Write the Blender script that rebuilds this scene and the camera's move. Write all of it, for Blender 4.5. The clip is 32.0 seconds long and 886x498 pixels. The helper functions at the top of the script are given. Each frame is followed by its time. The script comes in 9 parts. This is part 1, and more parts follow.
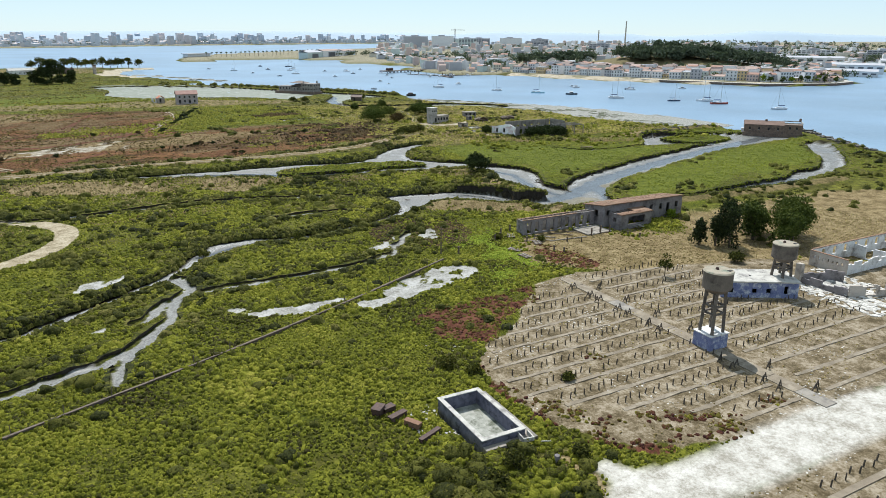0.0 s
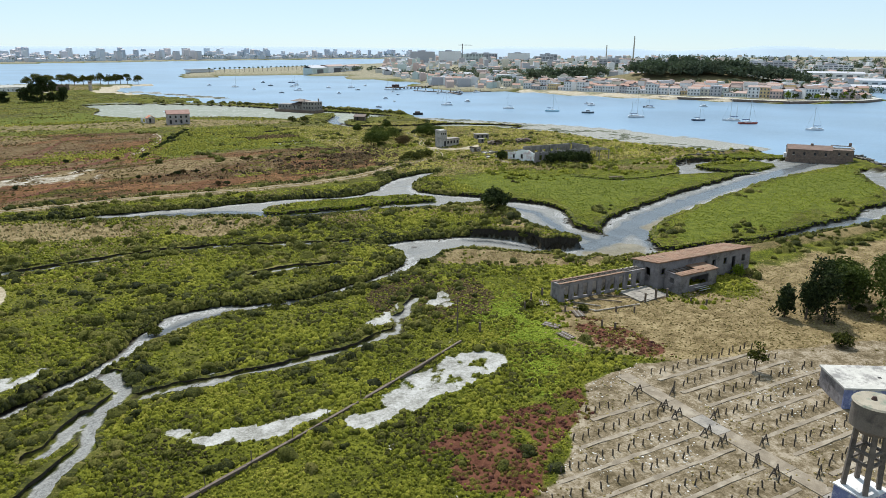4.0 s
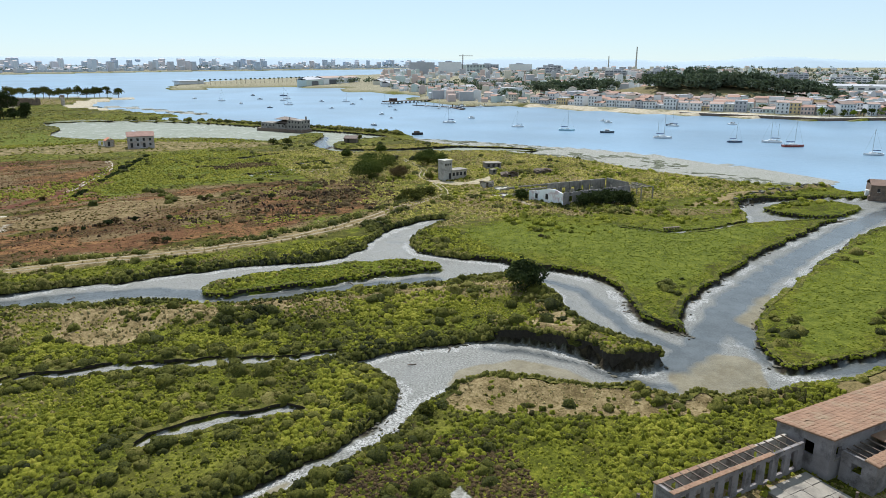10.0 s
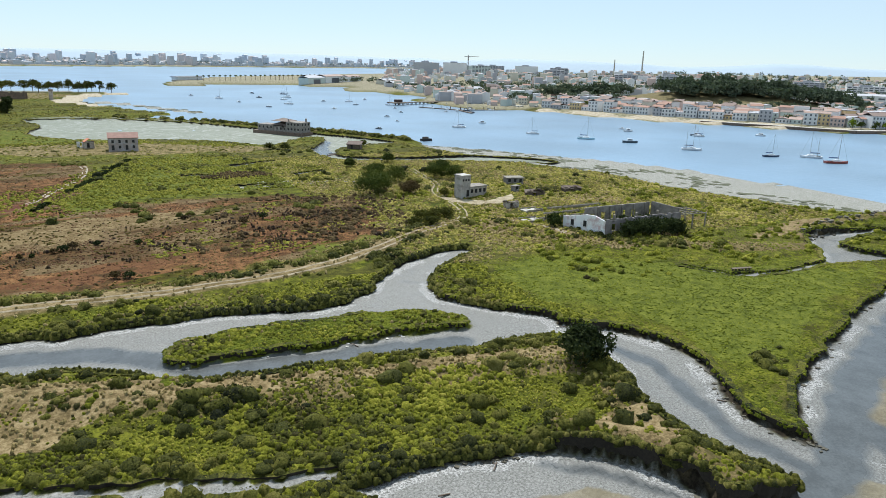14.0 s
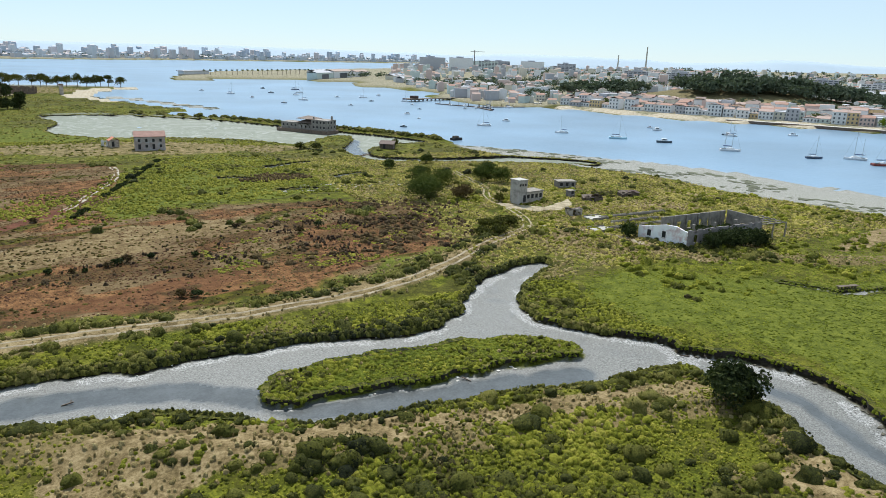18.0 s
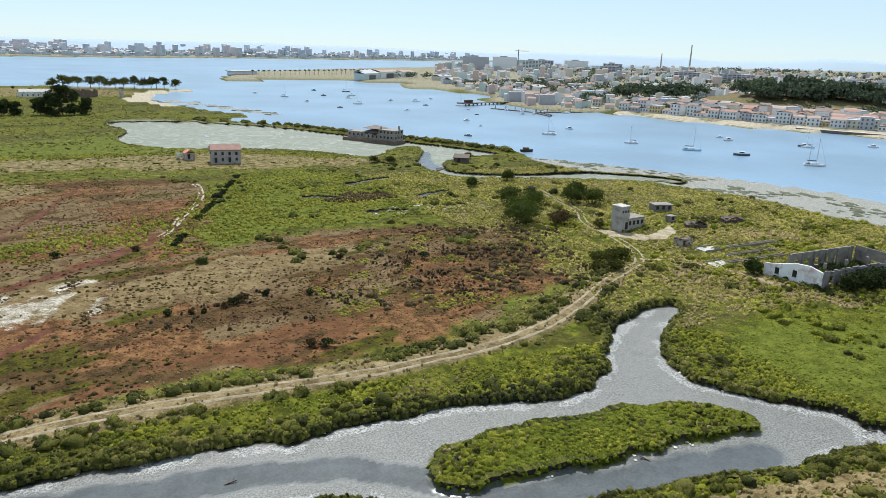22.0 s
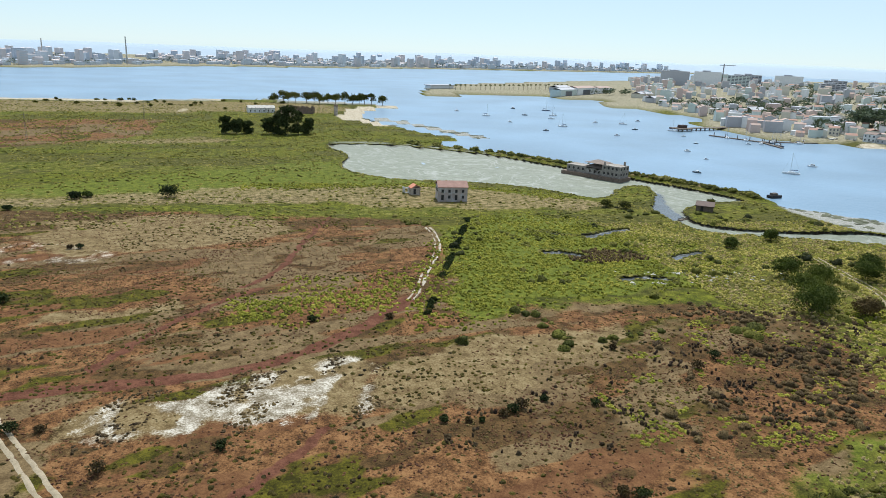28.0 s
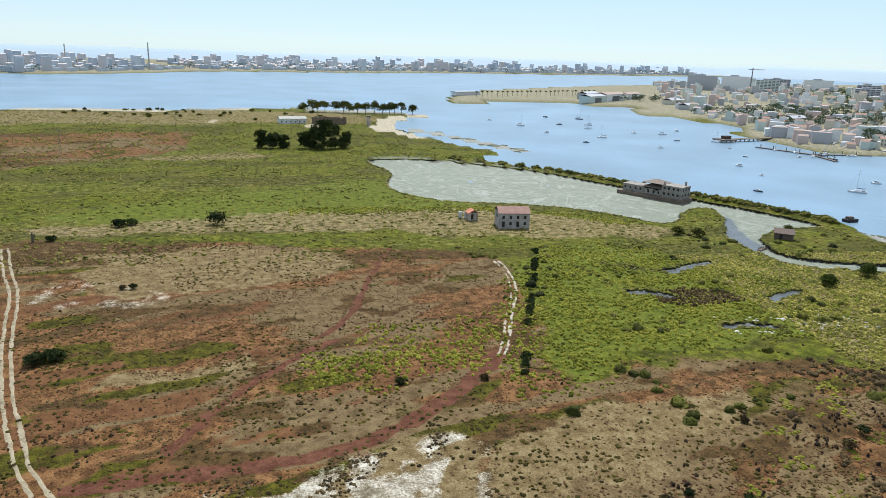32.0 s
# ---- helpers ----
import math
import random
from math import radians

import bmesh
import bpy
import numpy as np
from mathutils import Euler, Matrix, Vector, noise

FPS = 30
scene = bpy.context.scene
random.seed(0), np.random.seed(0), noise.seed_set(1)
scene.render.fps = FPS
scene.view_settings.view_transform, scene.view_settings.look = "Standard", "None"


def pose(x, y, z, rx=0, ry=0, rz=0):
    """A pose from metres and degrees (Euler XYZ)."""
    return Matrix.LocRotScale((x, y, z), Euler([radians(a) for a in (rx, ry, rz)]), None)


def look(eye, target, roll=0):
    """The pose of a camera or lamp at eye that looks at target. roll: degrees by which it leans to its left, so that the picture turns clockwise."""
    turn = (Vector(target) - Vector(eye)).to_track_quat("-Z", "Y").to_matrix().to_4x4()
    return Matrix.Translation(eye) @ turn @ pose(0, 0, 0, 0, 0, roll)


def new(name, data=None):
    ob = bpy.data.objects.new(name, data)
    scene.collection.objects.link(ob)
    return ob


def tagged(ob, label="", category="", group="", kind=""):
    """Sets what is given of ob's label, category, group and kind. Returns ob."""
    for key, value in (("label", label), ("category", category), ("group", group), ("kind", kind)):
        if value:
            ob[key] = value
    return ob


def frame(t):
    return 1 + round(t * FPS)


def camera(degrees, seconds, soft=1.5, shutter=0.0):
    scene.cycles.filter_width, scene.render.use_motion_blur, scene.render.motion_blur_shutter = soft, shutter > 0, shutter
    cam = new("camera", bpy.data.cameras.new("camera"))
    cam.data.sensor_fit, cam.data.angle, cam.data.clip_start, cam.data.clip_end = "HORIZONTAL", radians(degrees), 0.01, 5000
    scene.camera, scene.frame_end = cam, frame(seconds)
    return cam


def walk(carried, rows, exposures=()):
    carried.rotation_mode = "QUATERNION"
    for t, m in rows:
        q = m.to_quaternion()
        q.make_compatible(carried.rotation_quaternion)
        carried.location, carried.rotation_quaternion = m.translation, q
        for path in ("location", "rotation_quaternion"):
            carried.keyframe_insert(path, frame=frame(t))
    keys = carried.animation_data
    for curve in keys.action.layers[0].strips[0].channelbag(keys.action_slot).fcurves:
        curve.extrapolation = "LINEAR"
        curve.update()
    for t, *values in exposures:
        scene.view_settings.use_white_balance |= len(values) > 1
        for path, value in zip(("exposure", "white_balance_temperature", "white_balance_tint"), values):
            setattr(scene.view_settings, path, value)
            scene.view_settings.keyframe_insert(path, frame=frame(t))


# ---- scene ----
cam = camera(65.0, 32.0, soft=0.75)
PATH = [
    (0, (-24.993, 16.864, 43.424), (-24.069, 18.536, 42.831), 0.4),
    (1, (-21.774, 23.289, 43.374), (-20.854, 24.967, 42.79), 0.5),
    (2, (-17.943, 30.69, 43.458), (-17.028, 32.373, 42.885), 0.5),
    (3, (-14.744, 38.287, 43.745), (-13.831, 39.975, 43.183), 0.5),
    (3.5, (-12.765, 42.19, 43.718), (-11.852, 43.88, 43.16), 0.3),
    (5.5, (-4.124, 60.733, 43.95), (-3.206, 62.423, 43.4), 0.7),
    (6, (-1.904, 65.011, 43.979), (-0.985, 66.701, 43.431), 0.6),
    (7, (2.341, 73.525, 44.117), (3.261, 75.216, 43.573), 0.5),
    (8, (6.042, 81.579, 44.424), (6.964, 83.27, 43.885), 0.5),
    (9, (10.146, 89.601, 44.661), (11.068, 91.294, 44.128), 0.5),
    (10, (14.618, 97.948, 44.893), (15.538, 99.644, 44.364), 0.4),
    (11, (18.968, 106.473, 44.855), (19.888, 108.17, 44.331), 0.4),
    (12, (23.385, 115.332, 44.921), (24.305, 117.03, 44.402), 0.7),
    (13, (25.304, 123.21, 45.021), (26.228, 124.905, 44.497), 1.3),
    (14, (25.531, 130.134, 44.862), (26.454, 131.828, 44.334), 1.6),
    (14.5, (25.149, 133.201, 44.642), (26.072, 134.894, 44.113), 1.6),
    (16.5, (20.588, 143.118, 44.06), (21.512, 144.808, 43.523), 1.8),
    (17, (18.896, 145.218, 44.279), (19.821, 146.907, 43.739), 1.8),
    (18, (15.083, 149.57, 45.388), (16.011, 151.257, 44.846), 1.9),
    (19, (11.47, 153.78, 46.83), (12.396, 155.466, 46.283), 1.9),
    (20, (7.969, 157.976, 48.493), (8.884, 159.666, 47.941), 1.9),
    (21, (4.781, 162.661, 50.043), (5.665, 164.367, 49.489), 1.9),
    (22, (1.872, 167.669, 51.679), (2.717, 169.395, 51.124), 2.0),
    (23, (-0.659, 172.868, 53.311), (0.144, 174.613, 52.756), 2.0),
    (24, (-3.194, 178.104, 54.963), (-2.476, 179.886, 54.409), 2.1),
    (25, (-5.547, 183.243, 56.557), (-4.916, 185.058, 56.004), 2.2),
    (25.5, (-6.82, 186.064, 57.433), (-6.234, 187.894, 56.879), 2.2),
    (27.5, (-11.984, 196.922, 60.631), (-11.559, 198.797, 60.079), 2.2),
    (28, (-13.427, 199.711, 61.334), (-13.035, 201.594, 60.783), 2.2),
    (29, (-16.388, 204.763, 62.814), (-16.023, 206.651, 62.265), 2.2),
    (30, (-19.688, 209.894, 64.22), (-19.333, 211.785, 63.671), 2.2),
    (31, (-23.916, 215.926, 65.348), (-23.563, 217.817, 64.801), 2.1),
    (32, (-28.174, 221.576, 66.774), (-27.822, 223.467, 66.227), 2.0),
]
walk(cam, [(t, look(eye, target, roll)) for t, eye, target, roll in PATH], exposures=[(0.0, 0.14, 6330, 8), (32.0, 0.14, 6330, 8)])

# ---- world, sun ----
SUN_ELEV, SUN_AZ = radians(57.0), radians(16.0)   # azimuth from +y, to +x
world = bpy.data.worlds.new("sky")
scene.world = world
world.use_nodes = True
wn, wl = world.node_tree.nodes, world.node_tree.links
wn.clear()
sky = wn.new("ShaderNodeTexSky")
sky.sky_type = "NISHITA"
sky.sun_disc = False
sky.sun_elevation = SUN_ELEV
sky.sun_rotation = SUN_AZ
sky.altitude = 1500
sky.air_density, sky.dust_density, sky.ozone_density = 1.0, 0.0, 5.0
bg = wn.new("ShaderNodeBackground")
bg.inputs["Strength"].default_value = 0.094
wo = wn.new("ShaderNodeOutputWorld")
cool = wn.new("ShaderNodeMix")
cool.data_type, cool.blend_type = "RGBA", "MULTIPLY"
cool.inputs[0].default_value = 1.0
cool.inputs[7].default_value = (0.9, 0.99, 1.08, 1)
wl.new(sky.outputs[0], cool.inputs[6])
haze = wn.new("ShaderNodeMix")
haze.data_type = "RGBA"
haze.inputs[0].default_value = 0.6
haze.inputs[7].default_value = (7.8, 9.2, 9.8, 1)
wl.new(cool.outputs[2], haze.inputs[6])
wl.new(haze.outputs[2], bg.inputs[0])
wl.new(bg.outputs[0], wo.inputs[0])
sun_data = bpy.data.lights.new("sun", "SUN")
sun_data.energy, sun_data.angle, sun_data.color = 5.0, radians(0.5), (1.0, 0.96, 0.9)
sun = new("sun", sun_data)
sun_dir = Vector((math.sin(SUN_AZ) * math.cos(SUN_ELEV), math.cos(SUN_AZ) * math.cos(SUN_ELEV), math.sin(SUN_ELEV)))
sun.matrix_world = look((0, 0, 300), Vector((0, 0, 300)) - sun_dir)


# ---- materials ----
def ramp(nodes, stops, links, source):
    r = nodes.new("ShaderNodeValToRGB")
    while len(r.color_ramp.elements) < len(stops):
        r.color_ramp.elements.new(0.5)
    for e, (p, c) in zip(r.color_ramp.elements, stops):
        e.position, e.color = p, (*c, 1)
    links.new(source, r.inputs[0])
    return r.outputs[0]


def surface(name, dark, light, scale=2.0, rough=0.85, bump=0.3, fine=14.0, metal=0.0, island=0.0, stain=None, per_object=0.0):
    """A weathered surface: two scales of noise between two colours, an optional stain colour, bump."""
    m = bpy.data.materials.new(name)
    m.use_nodes = True
    n, l = m.node_tree.nodes, m.node_tree.links
    bsdf = n["Principled BSDF"]
    bsdf.inputs["Roughness"].default_value, bsdf.inputs["Metallic"].default_value = rough, metal
    geo = n.new("ShaderNodeNewGeometry")
    big = n.new("ShaderNodeTexNoise")
    big.inputs["Scale"].default_value, big.inputs["Detail"].default_value = scale, 6
    l.new(geo.outputs["Position"], big.inputs["Vector"])
    small = n.new("ShaderNodeTexNoise")
    small.inputs["Scale"].default_value, small.inputs["Detail"].default_value = fine, 4
    l.new(geo.outputs["Position"], small.inputs["Vector"])
    mix = n.new("ShaderNodeMath")
    mix.operation = "MULTIPLY_ADD"
    l.new(small.outputs[0], mix.inputs[0])
    mix.inputs[1].default_value = 0.4
    half = n.new("ShaderNodeMath")
    half.operation = "MULTIPLY"
    l.new(big.outputs[0], half.inputs[0])
    half.inputs[1].default_value = 0.6
    l.new(half.outputs[0], mix.inputs[2])
    value = mix.outputs[0]
    if island or per_object:
        extra = n.new("ShaderNodeMath")
        extra.operation = "MULTIPLY_ADD"
        if island:
            l.new(geo.outputs["Random Per Island"], extra.inputs[0])
        else:
            info = n.new("ShaderNodeObjectInfo")
            l.new(info.outputs["Random"], extra.inputs[0])
        amount = island or per_object
        extra.inputs[1].default_value = amount
        low = n.new("ShaderNodeMath")
        low.operation = "SUBTRACT"
        l.new(value, low.inputs[0])
        low.inputs[1].default_value = amount / 2
        l.new(low.outputs[0], extra.inputs[2])
        value = extra.outputs[0]
    colour = ramp(n, [(0.3, dark), (0.7, light)], l, value)
    if stain:
        spot = n.new("ShaderNodeTexNoise")
        spot.inputs["Scale"].default_value, spot.inputs["Detail"].default_value = scale * 0.6, 8
        spot.inputs["Roughness"].default_value = 0.7
        off = n.new("ShaderNodeVectorMath")
        off.inputs[1].default_value = (31.0, 17.0, 5.0)
        l.new(geo.outputs["Position"], off.inputs[0])
        l.new(off.outputs[0], spot.inputs["Vector"])
        mask = ramp(n, [(0.5, (0, 0, 0)), (0.64, (1, 1, 1))], l, spot.outputs[0])
        blend = n.new("ShaderNodeMix")
        blend.data_type = "RGBA"
        l.new(mask, blend.inputs[0])
        l.new(colour, blend.inputs[6])
        blend.inputs[7].default_value = (*stain, 1)
        colour = blend.outputs[2]
    l.new(colour, bsdf.inputs["Base Color"])
    if bump:
        b = n.new("ShaderNodeBump")
        b.inputs["Strength"].default_value, b.inputs["Distance"].default_value = bump, 0.05
        l.new(value, b.inputs["Height"])
        l.new(b.outputs[0], bsdf.inputs["Normal"])
    return m


CONCRETE = surface("concrete", (0.15, 0.135, 0.115), (0.32, 0.29, 0.25), 0.8, stain=(0.12, 0.11, 0.1))
PALE_CONCRETE = surface("pale_concrete", (0.32, 0.31, 0.28), (0.54, 0.52, 0.48), 0.9, stain=(0.2, 0.19, 0.18))
GREY_RENDER = surface("grey_render", (0.14, 0.125, 0.125), (0.28, 0.255, 0.26), 0.7, stain=(0.08, 0.07, 0.07))
WHITE_RENDER = surface("white_render", (0.55, 0.55, 0.55), (0.78, 0.78, 0.78), 0.6, stain=(0.33, 0.31, 0.29))
OLD_RENDER = surface("old_render", (0.3, 0.26, 0.22), (0.5, 0.45, 0.4), 0.6, stain=(0.16, 0.13, 0.11))
STONE = surface("rubble_stone", (0.1, 0.068, 0.052), (0.23, 0.165, 0.125), 1.2, bump=0.8, stain=(0.09, 0.07, 0.06))
ROOF_TILE = surface("clay_tile", (0.15, 0.082, 0.05), (0.27, 0.158, 0.1), 0.7, bump=0.5, stain=(0.22, 0.155, 0.1), per_object=0.1)
RED_ROOF = surface("red_roof", (0.42, 0.14, 0.08), (0.55, 0.24, 0.15), 0.5, bump=0.4)
DARK_OPENING = surface("dark_opening", (0.012, 0.012, 0.013), (0.03, 0.028, 0.028), 1.5, bump=0)
RUST = surface("rusted_steel", (0.025, 0.016, 0.013), (0.1, 0.05, 0.035), 3.0, rough=0.75, bump=0.5)
WOOD = surface("weathered_wood", (0.06, 0.045, 0.035), (0.16, 0.12, 0.09), 2.5, bump=0.5)
BARK = surface("bark", (0.05, 0.035, 0.025), (0.12, 0.09, 0.065), 4.0, bump=0.6)


# ---- plan of the ground: outlines in metres ----
MUD = []
MUD.append([(-60, 262), (-30, 256), (7, 255), (15, 255), (23, 252), (31, 254), (40, 253), (50, 253), (59, 250), (67, 249), (75, 253), (81, 261), (88, 268), (99, 274),
     (109, 277), (114, 274), (106, 267), (99, 263), (92, 257), (89, 250), (88, 245), (94, 236), (100, 231), (103, 225), (98, 219), (90, 219), (80, 219), (68, 222),
     (57, 224), (47, 224), (42, 225), (35, 228), (29, 232), (23, 237), (15, 237), (8, 239), (-8, 244), (-30, 253), (-60, 259)])
MUD.append([(98, 225), (107, 220), (112, 212), (113, 203), (108, 192), (104, 185), (104, 177), (109, 172), (112, 164), (97, 160), (88, 164), (93, 168), (92, 176), (90, 183),
     (90, 191), (94, 198), (98, 206), (97, 215)])
MUD.append([(104, 177), (112, 186), (136, 196), (166, 207), (194, 215), (207, 219), (230, 222), (262, 232), (262, 214), (234, 209), (207, 206), (178, 196), (147, 185), (123, 176), (113, 168),
     (108, 166)])
MUD.append([(104, 178), (114, 169), (108, 162), (107, 158), (129, 155), (140, 154), (154, 157), (163, 157), (182, 158), (191, 164), (204, 163), (226, 176), (240, 192), (258, 207),
     (268, 200), (240, 176), (218, 160), (180, 151), (154, 149), (138, 148), (126, 149), (108, 151), (97, 153), (86, 157), (80, 163), (72, 169), (84, 172), (93, 169), (98, 172)])
MUD.append([(93, 168), (87, 167), (84, 172), (84, 179), (80, 187), (73, 191), (62, 193), (51, 194), (47, 193), (51, 188), (52, 183), (51, 179), (48, 176.5), (43, 172.5), (35, 169.5),
     (27, 167), (20, 166), (9, 169), (-1, 168), (-10, 153), (-15, 148), (-22, 143), (-30, 137), (-60, 122), (-60, 116), (-28, 132), (-21, 138), (-15, 143), (-11, 146), (-3, 155.5), (5, 160), (12, 161),
     (20, 161), (29, 163), (38, 165.5), (46, 168), (52, 173), (59, 176), (66, 177), (71, 170), (80, 162), (88, 162)])
MUD.append([(205, 250), (221, 249), (241, 246), (250, 238), (270, 232), (272, 214), (240, 211), (227, 219), (211, 220), (200, 223), (184, 227), (190, 233), (196, 240)])
ISLETS = [
    [(36, 238), (38, 242), (45, 243), (54, 243), (63, 242), (74, 241), (83, 237), (87, 231), (83, 229), (74, 231), (64, 231), (55, 232), (47, 233), (39, 233), (36, 235)],
    [(207, 240), (220, 241), (232, 243), (240, 230), (231, 223), (212, 222), (203, 234)],
]
# thin creeks: points and width
CREEKS = []
CREEKS.append(([(48, 195), (30, 201), (13, 207), (-3, 208), (-16, 204), (-40, 206), (-60, 210)], 2.8))
CREEKS.append(([(149, 240), (153, 233), (158, 228), (179, 227), (190, 229)], 2.2))
CREEKS.append(([(-50, 107), (-36, 111), (-27, 113), (-22, 117), (-17, 122), (-13, 127), (-12, 134), (-8, 139), (-8, 144), (-11, 147)], 3.0))
CREEKS.append(([(-23, 107), (-22, 114), (-18, 121)], 2.6))
CREEKS.append(([(-18, 128), (-13, 135)], 2.4))
CREEKS.append(([(18, 181.5), (23, 182), (29, 182.5), (37, 181)], 3.0))
CREEKS.append(([(-6, 137), (6, 138), (17, 138), (24, 139), (32, 141)], 2.8))
CREEKS.append(([(32, 141), (35, 146), (42, 155)], 1.9))
CREEKS.append(([(63, 404), (68, 403), (73, 399)], 5.0))
CREEKS.append(([(77, 375), (83, 377), (90, 374)], 3.6))
CREEKS.append(([(84, 422), (95, 427), (104, 431)], 4.6))
CREEKS.append(([(103, 394), (109, 398), (115, 400)], 5.0))
CREEKS.append(([(92, 399), (98, 395), (104, 394)], 1.4))
CREEKS.append(([(72, 431), (78, 424), (84, 422)], 1.6))
CREEKS.append(([(66, 432), (74, 425), (80, 424)], 1.2))
# bare salt pans on the marsh
PANS = [
    [(14, 118), (19, 122), (27, 126), (34, 129), (41, 130), (43, 125), (39, 121), (29, 119), (22, 117), (16, 115)],
    [(-6, 127), (-1, 125), (5, 123), (12, 123), (17, 124), (13, 120), (7, 119), (2, 119), (-3, 122)],
    [(29, 147), (36, 152), (42, 156), (41, 150), (35, 146), (29, 144)],
    [(41, 149), (45, 155), (49, 156), (48, 149), (44, 147)],
    [(-28, 145), (-23, 152), (-16, 153), (-21, 146)],
    [(-30, 114), (-26, 117), (-25, 115), (-29, 112)],
    [(-26, 126), (-22, 129), (-22, 126)],
    [(0, 140), (3, 141), (6, 140), (3, 139)],
    [(36, 131), (39, 134), (40, 137), (37, 134)],
]
HEATH = [(106, 318), (102, 302), (91, 292), (68, 280), (52, 273), (37, 273), (19, 275), (3, 274), (-9, 270), (-40, 270), (-120, 280), (-200, 330), (-230, 430), (-123, 470), (-87, 466), (-50, 463), (-12, 456),
         (31, 452), (36, 423), (30, 377), (22, 352), (55, 359), (89, 354), (112, 342)]
LIME_BELT = [(51.8, 143.1), (54.6, 138.5), (55.4, 129.5), (54.0, 120.4), (48.4, 119.1), (43.6, 115.3), (39.4, 113.0), (36.9, 114.3), (41.9, 118.6), (46.4, 127.4), (48.2, 134.9)]
BRIGHT = []
BRIGHT.append([(112, 262), (104, 250), (100, 240), (106, 226), (114, 214), (112, 190), (140, 200), (200, 221), (180, 226), (158, 228), (149, 240), (130, 262)])
BRIGHT.append([(112, 166), (150, 184), (207, 203), (236, 207), (262, 207), (226, 178), (190, 166), (150, 159), (112, 160)])
BRIGHT.append([(36, 236), (45, 242), (63, 241), (83, 236), (86, 231), (74, 232), (47, 234)])
BRIGHT.append([(46, 451), (75, 457), (113, 420), (125, 390), (96, 365), (58, 365), (33, 358), (22, 346), (10, 345), (11, 361), (21, 387), (35, 425)])
BRIGHT.append([(-29, 351), (-13, 352), (7, 361), (14, 376), (11, 388), (-10, 382), (-21, 376), (-34, 365)])
BRIGHT.append([(58, 150), (58, 138), (54, 128), (48, 118), (43, 112), (40, 116), (46, 124), (49, 133), (50, 143)])
BRIGHT.append([(-146, 500), (-93, 541), (-45, 553), (-1, 600), (32, 527), (80, 509), (109, 482), (60, 508), (10, 512), (-40, 505), (-92, 495)])
BRIGHT.append([(60, 276), (80, 282), (95, 293), (108, 312), (100, 312), (90, 298), (76, 288), (56, 280)])
BRIGHT.append([(110, 262), (105, 250), (112, 235), (130, 215), (150, 212), (180, 220), (160, 235), (135, 246)])
DRY = [
    [(15, 73), (19, 71), (20, 65), (18, 60), (12, 56), (11, 61), (14, 66)],
    [(60, 138), (56, 128), (55, 118), (60, 113), (67, 108), (77, 99), (95, 92), (140, 90), (190, 120), (180, 140), (120, 137), (100, 131), (92, 131), (77, 140), (66, 143)],
    [(-64, 508), (5, 520), (50, 518), (119, 484), (101, 458), (42, 462), (2, 478), (-60, 476), (-130, 470), (-140, 490)],
    [(118, 290), (126, 300), (140, 296), (150, 284), (175, 258), (160, 252), (140, 262), (124, 276)],
]
DRY += [[(-340, 800), (-100, 850), (20, 850), (50, 950), (-60, 1020), (-200, 962), (-340, 950)], [(-60, 690), (-160, 660), (-120, 640), (-40, 660)]]
HEATH_NORTH = [(-340, 540), (-200, 600), (-110, 690), (-120, 790), (-250, 770), (-340, 740)]
SHADY_HEATH = [(66, 338), (76, 348), (90, 353), (112, 352), (124, 341), (118, 318), (98, 292), (66, 288), (20, 294), (2, 300), (14, 305), (26, 309), (46, 320), (60, 329)]
SALT = [
    [(-50, 304), (-49, 311), (-47, 317), (-38, 321), (-25, 326), (-16, 327), (-7, 330), (3, 331), (2, 319), (-4, 307), (-12, 305), (-20, 305), (-26, 305), (-35, 305), (-43, 304), (-48, 302)],
    [(-108, 411), (-103, 425), (-94, 429), (-63, 409), (-63, 401), (-78, 402), (-96, 404), (-101, 398)],
]
BROWN_MARSH = [(34, 158), (39, 164), (47, 166), (57, 163), (55, 149), (50, 142), (43, 142), (37, 144), (33, 148)]
SALT_STREAK = [(-13, 305), (-10, 312), (-8, 320), (-4, 329), (-1, 325), (-4, 315), (-6, 304)]
FALLOW = [
    [(-54, 301), (-53, 312), (-47, 320), (-25, 329), (-7, 333), (8, 333), (6, 319), (-2, 304), (-26, 302), (-43, 300)],
    [(5, 331), (18, 338), (46, 342), (66, 346), (60, 331), (45, 322), (28, 311), (16, 310), (3, 304), (-4, 305)],
    [(-113, 460), (-13, 458), (-22, 419), (-54, 411), (-81, 405), (-97, 424)],
    [(-69, 366), (-49, 372), (-38, 373), (-49, 359), (-66, 353), (-74, 353)],
]
OLIVE = []
OLIVE.append([(-84, 356), (-80, 370), (-69, 376), (-42, 378), (-52, 371), (-71, 363)])
OLIVE.append([(-76, 346), (-68, 354), (-49, 363), (-50, 356), (-63, 349), (-73, 343)])
OLIVE.append([(-74, 404), (-42, 416), (-49, 405), (-66, 398)])
OLIVE.append([(-118, 436), (-95, 450), (-93, 437), (-114, 430)])
OLIVE.append([(-44, 317), (-36, 323), (-31, 324), (-34, 318)])
OLIVE.append([(5, 330), (15, 337), (20, 338), (14, 331)])
OLIVE.append([(64, 355), (84, 363), (84, 357), (66, 351)])
OLIVE.append([(-43, 297), (-35, 303), (-32, 296), (-39, 293)])
OLIVE.append([(32, 324), (45, 323), (44, 315), (32, 314)])
OLIVE.append([(-6, 345), (6, 352), (10, 350), (-2, 341)])
OLIVE.append([(-30, 290), (-18, 294), (-14, 289), (-27, 286)])
